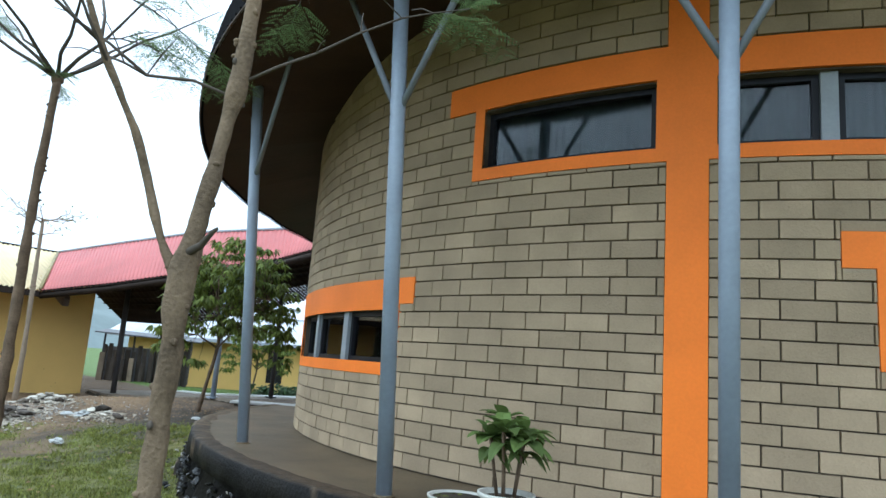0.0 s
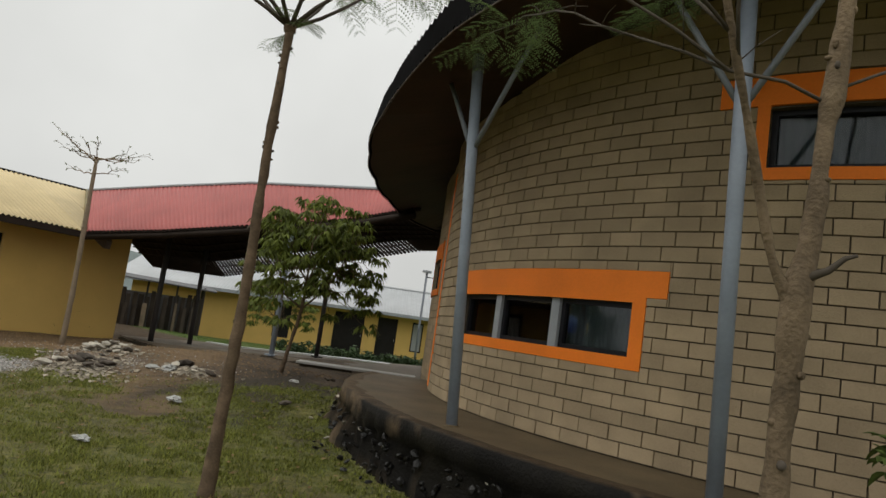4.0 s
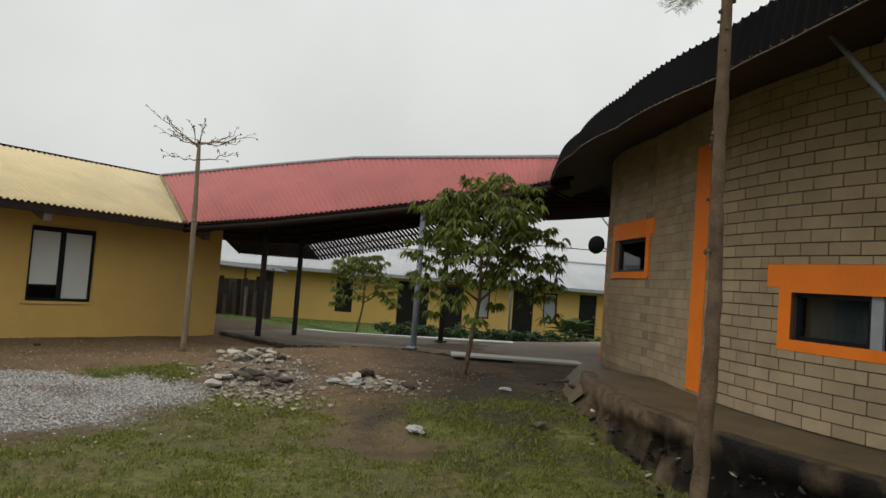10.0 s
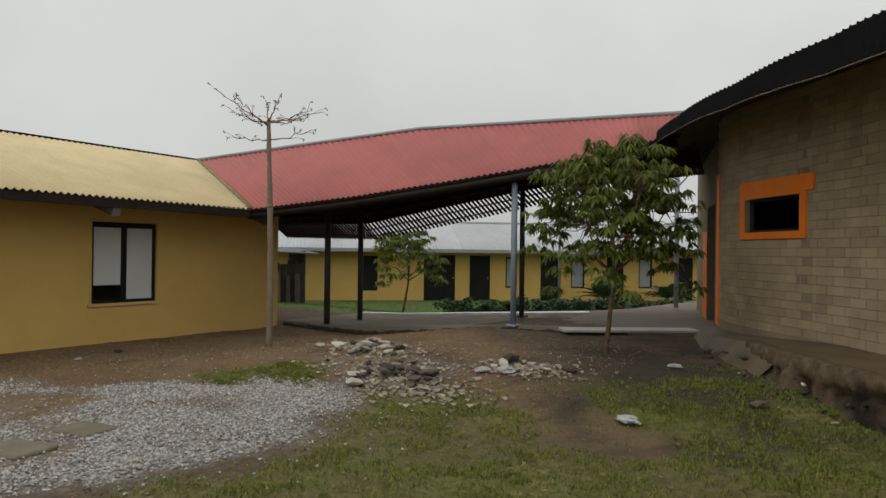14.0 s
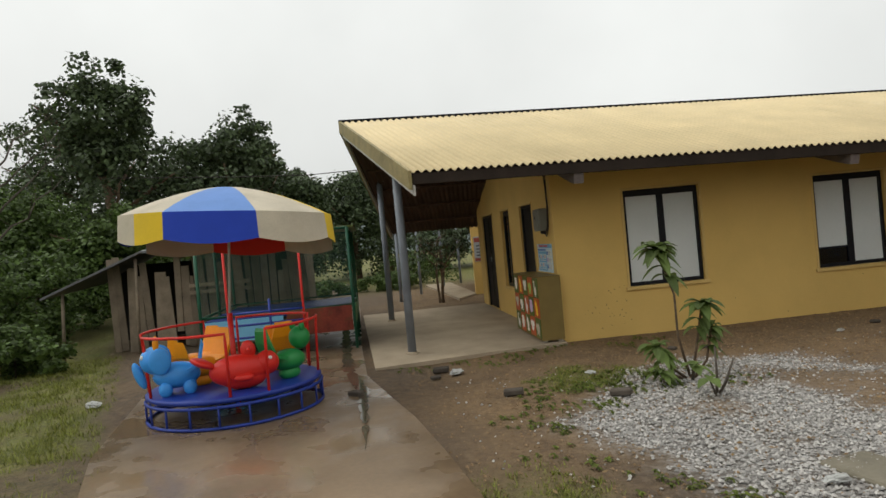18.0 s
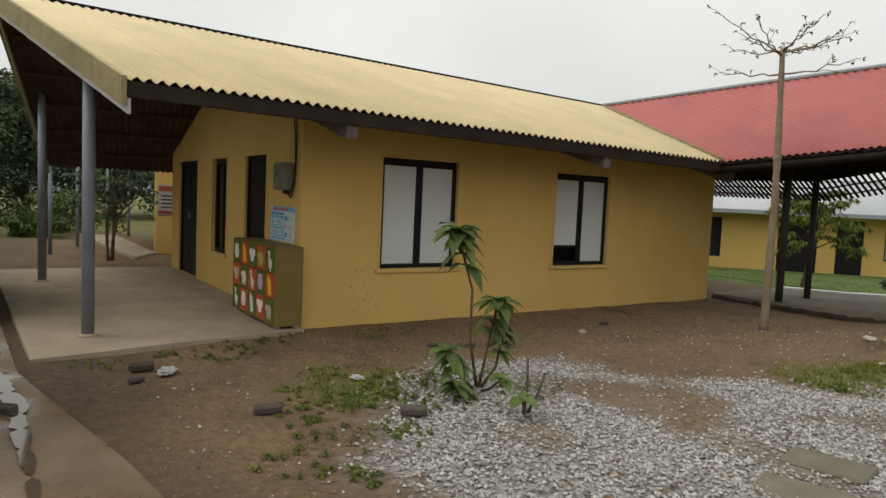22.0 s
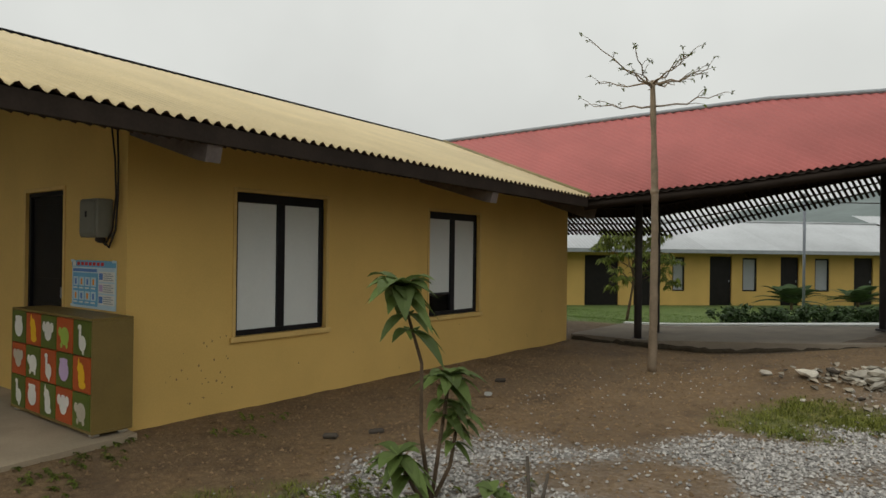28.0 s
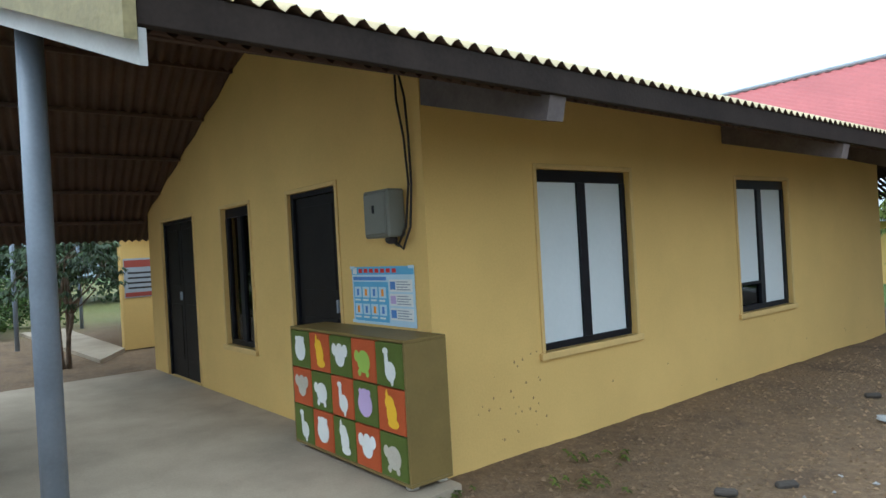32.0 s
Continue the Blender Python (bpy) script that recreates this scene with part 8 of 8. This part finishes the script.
stuff("grass", *blades(95000, -9.6, 4.0, -1.0, 8.5, 1, 0.018, 0.052), M_GRASS, "short patchy yellow-green grass", "grass")
stuff("grass", *blades(14000, -17, -7, -7.5, -2.2, 1, 0.03, 0.10), M_GRASS, "rough grass beside the wet path", "grass")
stuff("grass", *blades(4000, -11.8, -8.3, -0.2, 6.8, 1, 0.025, 0.06), M_GRASS, "weedy grass between gravel and earth", "grass")
stuff("lawn", *blades(14000, -20, -5.5, 11.8, 18.5, 2, 0.03, 0.06), M_LAWN, "even green lawn", "lawn")
random.seed(33)
v, f = [], []
for i in range(3200):
    x, y = rnd(-13.2, 3.0), rnd(-0.6, 9.0)
    if math.hypot(x - CX, y - CY) < PLAT_R + 0.1:
        continue
    if x < -6 and random.random() < 0.5:
        continue
    z = ground_z(x, y) + 0.012 + 0.025 * nz(x, y, 0.9, 1)
    s, a = rnd(0.012, 0.035), rnd(0, 6.28)
    dx, dy = math.cos(a) * s, math.sin(a) * s
    n = len(v)
    v += [(x - dx, y - dy, z), (x - dy * 0.4, y + dx * 0.4, z + rnd(0, 0.012)), (x + dx, y + dy, z + rnd(0, 0.01)), (x + dy * 0.4, y - dx * 0.4, z)]
    f.append((n, n + 1, n + 2, n + 3))
stuff("leaf_litter", v, f, M_LITTER, "scattered dry brown leaves and chips", "leaf litter")
random.seed(37)
v, f = [], []
k = 0
while k < 20000:
    x, y = (rnd(-13.3, -10.3), rnd(1.0, 7.0)) if k % 4 == 0 else (rnd(-13.4, -5.5), rnd(-0.6, 9.0))
    c = cover(x, y)
    if random.random() < c[1] * 0.9 or math.hypot(x - CX, y - CY) < PLAT_R + 0.3:
        continue
    k += 1
    s = 0.004 + 0.014 * random.random() ** 3
    z = ground_z(x, y) - 0.006 + 0.025 * nz(x, y, 0.9, 1)
    n = len(v)
    for px, py, pz in ((1, 0.2, 0), (-0.3, 1, 0), (-0.8, -0.7, 0), (0, 0, 1)):
        v.append((x + s * px * rnd(0.6, 1.3), y + s * py * rnd(0.6, 1.3), z + s * pz * rnd(0.7, 1.2)))
    f += [(n, n + 1, n + 3), (n + 1, n + 2, n + 3), (n + 2, n, n + 3)]
stuff("earth_clods", v, f, M_CLOD, "small brown clods and pebbles on the bare earth", "earth")
random.seed(36)
v, f = [], []
for i in range(1500):
    cx, cy, sx, sy = ((-8.8, 6.95, 0.4, 0.2), (-7.8, 6.15, 0.6, 0.3), (-6.45, 6.85, 0.35, 0.15), (-7.1, 5.75, 0.4, 0.2))[i % 4]
    x, y = random.gauss(cx, sx), random.gauss(cy, sy)
    s = 0.008 + 0.03 * random.random() ** 2.5
    z = ground_z(x, y) + 0.3 * s + 0.025 * nz(x, y, 0.9, 1)
    n = len(v)
    for px, py, pz in ((1, 1, 1), (-1, -1, 1), (-1, 1, -1), (1, -1, -1), (0.2, 0.1, 1.3)):
        v.append((x + s * px * rnd(0.5, 1.2), y + s * py * rnd(0.5, 1.2), z + 0.5 * s * pz * rnd(0.5, 1.2)))
    f += [(n, n + 1, n + 2), (n, n + 3, n + 1), (n, n + 2, n + 3), (n + 1, n + 3, n + 2), (n, n + 4, n + 1)]
stuff("rubble_chips", v, f, M_CHIPS, "small pale chips of broken concrete round the rubble", "rubble")
v, f = [], []
for i in range(44):
    y, z = random.gauss(2.25, 0.22) if i % 3 else rnd(1.7, 8.5), abs(random.gauss(0.3, 0.22)) + 0.03
    s = rnd(0.003, 0.009)
    n = len(v)
    for k in range(6):
        a = k * math.pi / 3
        v.append((XS + 0.0025, y + s * math.cos(a), z + s * 1.4 * math.sin(a)))
    f.append(tuple(range(n, n + 6)))
stuff("mud_spots", v, f, M_MUD, "dried mud spots splashed on the yellow wall", "mud")
# weeds by the porch and wall foot
for i, (x, y) in enumerate(((-12.95, 1.0), (-12.85, 0.6), (-12.7, 0.1), (-13.05, 2.6), (-12.75, 2.1), (-13.1, 1.3), (-12.62, -0.5), (-10.9, 1.1), (-10.7, 0.8), (-11.25, 1.35), (-11.0, 1.6), (-11.4, 1.0), (-10.55, 1.35), (-10.2, 0.7), (-11.15, 0.7), (-10.45, 2.3), (-11.1, 2.1), (-9.6, 0.35), (-8.9, 0.25), (-9.3, 4.9), (-8.6, 5.3), (-10.85, 0.55), (-10.6, 0.5), (-10.9, 0.95), (-10.75, 1.2), (-11.0, 1.35), (-11.2, 1.75), (-10.6, 1.7), (-10.2, 0.45), (-10.05, 0.9), (-12.4, 0.35), (-12.65, 0.75), (-9.9, 0.1), (-8.35, 0.75), (-7.95, 0.9))):
    wd = thing("weed", "small green weed growing from the bare earth", "weed", "weeds")
    v, f = [], []
    for k in range(11):
        random.seed(600 + i * 17 + k)
        wx, wy = random.gauss(x, 0.13), random.gauss(y, 0.13)
        rosette(v, f, Vector((wx, wy, ground_z(x, y) + 0.006)), 8, rnd(0.028, 0.06), rnd(0.006, 0.012), 900 + i * 17 + k, 0.3, 1.1)
    mesh_ob("leaves", v, f, M_LEAF, wd)

# ---- blocks of the round wall ----
BL, BH, JT = 0.2525, 0.0995, 0.0065
ORANGE = [(-35.3, -3.65, 1.68, 1.87), (-33.7, -5.4, 1.165, 1.68), (-0.9, 40, 3.0, 3.2), (1.9, 40, 2.5, 3.0), (16.9, 19.5, 0.62, 4.2), (26.8, 56, 1.9, 2.09), (28.6, 53.4, 1.39, 1.9), (-50.2, -46.4, 0.6, 3.12), (-78.2, -63.6, 2.30, 2.50), (-78.2, -65.2, 1.74, 2.3), (-88.8, -86.7, 0.46, 2.75)]


def block_cuts(a0, a1, z0, z1):
    """Cuts a block where orange render covers it; gives the rectangles left over."""
    left = [(a0, a1, z0, z1)]
    for o0, o1, p0, p1 in ORANGE:
        out = []
        for s0, s1, t0, t1 in left:
            if o1 <= s0 or o0 >= s1 or p1 <= t0 or p0 >= t1:
                out.append((s0, s1, t0, t1))
                continue
            if o0 - s0 > 0.12:
                out.append((s0, o0 - 0.02, t0, t1))
            if s1 - o1 > 0.12:
                out.append((o1 + 0.02, s1, t0, t1))
            if p0 - t0 > 0.012:
                out.append((max(s0, o0), min(s1, o1), t0, p0 - 0.001))
            if t1 - p1 > 0.012:
                out.append((max(s0, o0), min(s1, o1), p1 + 0.001, t1))
        left = out
    return left


def block_geo(a0, a1, z0, z1, proud):
    r0, r1 = wall_r(a0) + proud, wall_r(a1) + proud
    i0, i1 = wall_r(a0) - 0.02, wall_r(a1) - 0.02
    c = 0.002
    da = math.degrees(c / 5)
    v = [polar(a0, i0, z0), polar(a1, i1, z0), polar(a1, i1, z1), polar(a0, i0, z1), polar(a0 + da, r0, z0 + c), polar(a1 - da, r1, z0 + c), polar(a1 - da, r1, z1 - c), polar(a0 + da, r0, z1 - c)]
    f = [(4, 5, 6, 7), (0, 1, 5, 4), (1, 2, 6, 5), (2, 3, 7, 6), (3, 0, 4, 7)]
    return v, f


random.seed(55)
jv, jf = [], []
shared = {}
made = 0
rows_n = int((3.95 - 0.56) / (BH + JT))
for row in range(rows_n):
    z0 = 0.565 + row * (BH + JT)
    z1 = z0 + BH
    a = -89.0 + (0.5 if row % 2 else 0.0) * math.degrees((BL + JT) / RW)
    while a < 72:
        step = math.degrees((BL + JT) / wall_r(a))
        a1 = a + math.degrees(BL / wall_r(a))
        if z1 > eave_z(a) + 0.45:
            a += step
            continue
        for s0, s1, t0, t1 in block_cuts(a, a1, z0, z1):
            proud = rnd(-0.002, 0.003) if a > -50 else rnd(-0.0165, -0.013)
            if -12 < a < 17 and 0.55 < z0 < 2.45 and s1 - s0 > 2.7 and t1 - t0 > 0.99 * BH and made < 300:
                key = round(s1 - s0, 3)
                if key not in shared:
                    h = math.radians(s1 - s0) / 2 * RW
                    c = 0.002
                    vv = [(-h, 0.02, 0), (h, 0.02, 0), (h, 0.02, BH), (-h, 0.02, BH), (-h + c, -0.003, c), (h - c, -0.003, c), (h - c, -0.003, BH - c), (-h + c, -0.003, BH - c)]
                    me = bpy.data.meshes.new("brick")
                    me.from_pydata(vv, [], [(4, 5, 6, 7), (0, 1, 5, 4), (1, 2, 6, 5), (2, 3, 7, 6), (3, 0, 4, 7)])
                    me.materials.append(M_BLOCK)
                    shared[key] = me
                o = new("brick", shared[key])
                o.parent = wall_round
                m_a = (s0 + s1) / 2
                p = polar(m_a, RW + proud - 0.001, z0)
                o.matrix_local = pose(p.x, p.y, p.z, 0, 0, m_a)
                made += 1
            else:
                v, f = block_geo(s0, s1, t0, t1, proud)
                base = len(jv)
                jv += v
                jf += [tuple(base + k for k in q) for q in f]
        a += step
far_blocks = mesh_ob("brickwork", jv, jf, M_BLOCK_FAR, wall_round, "tan pressed blocks laid in running bond")
tagged(far_blocks, kind="stuff")
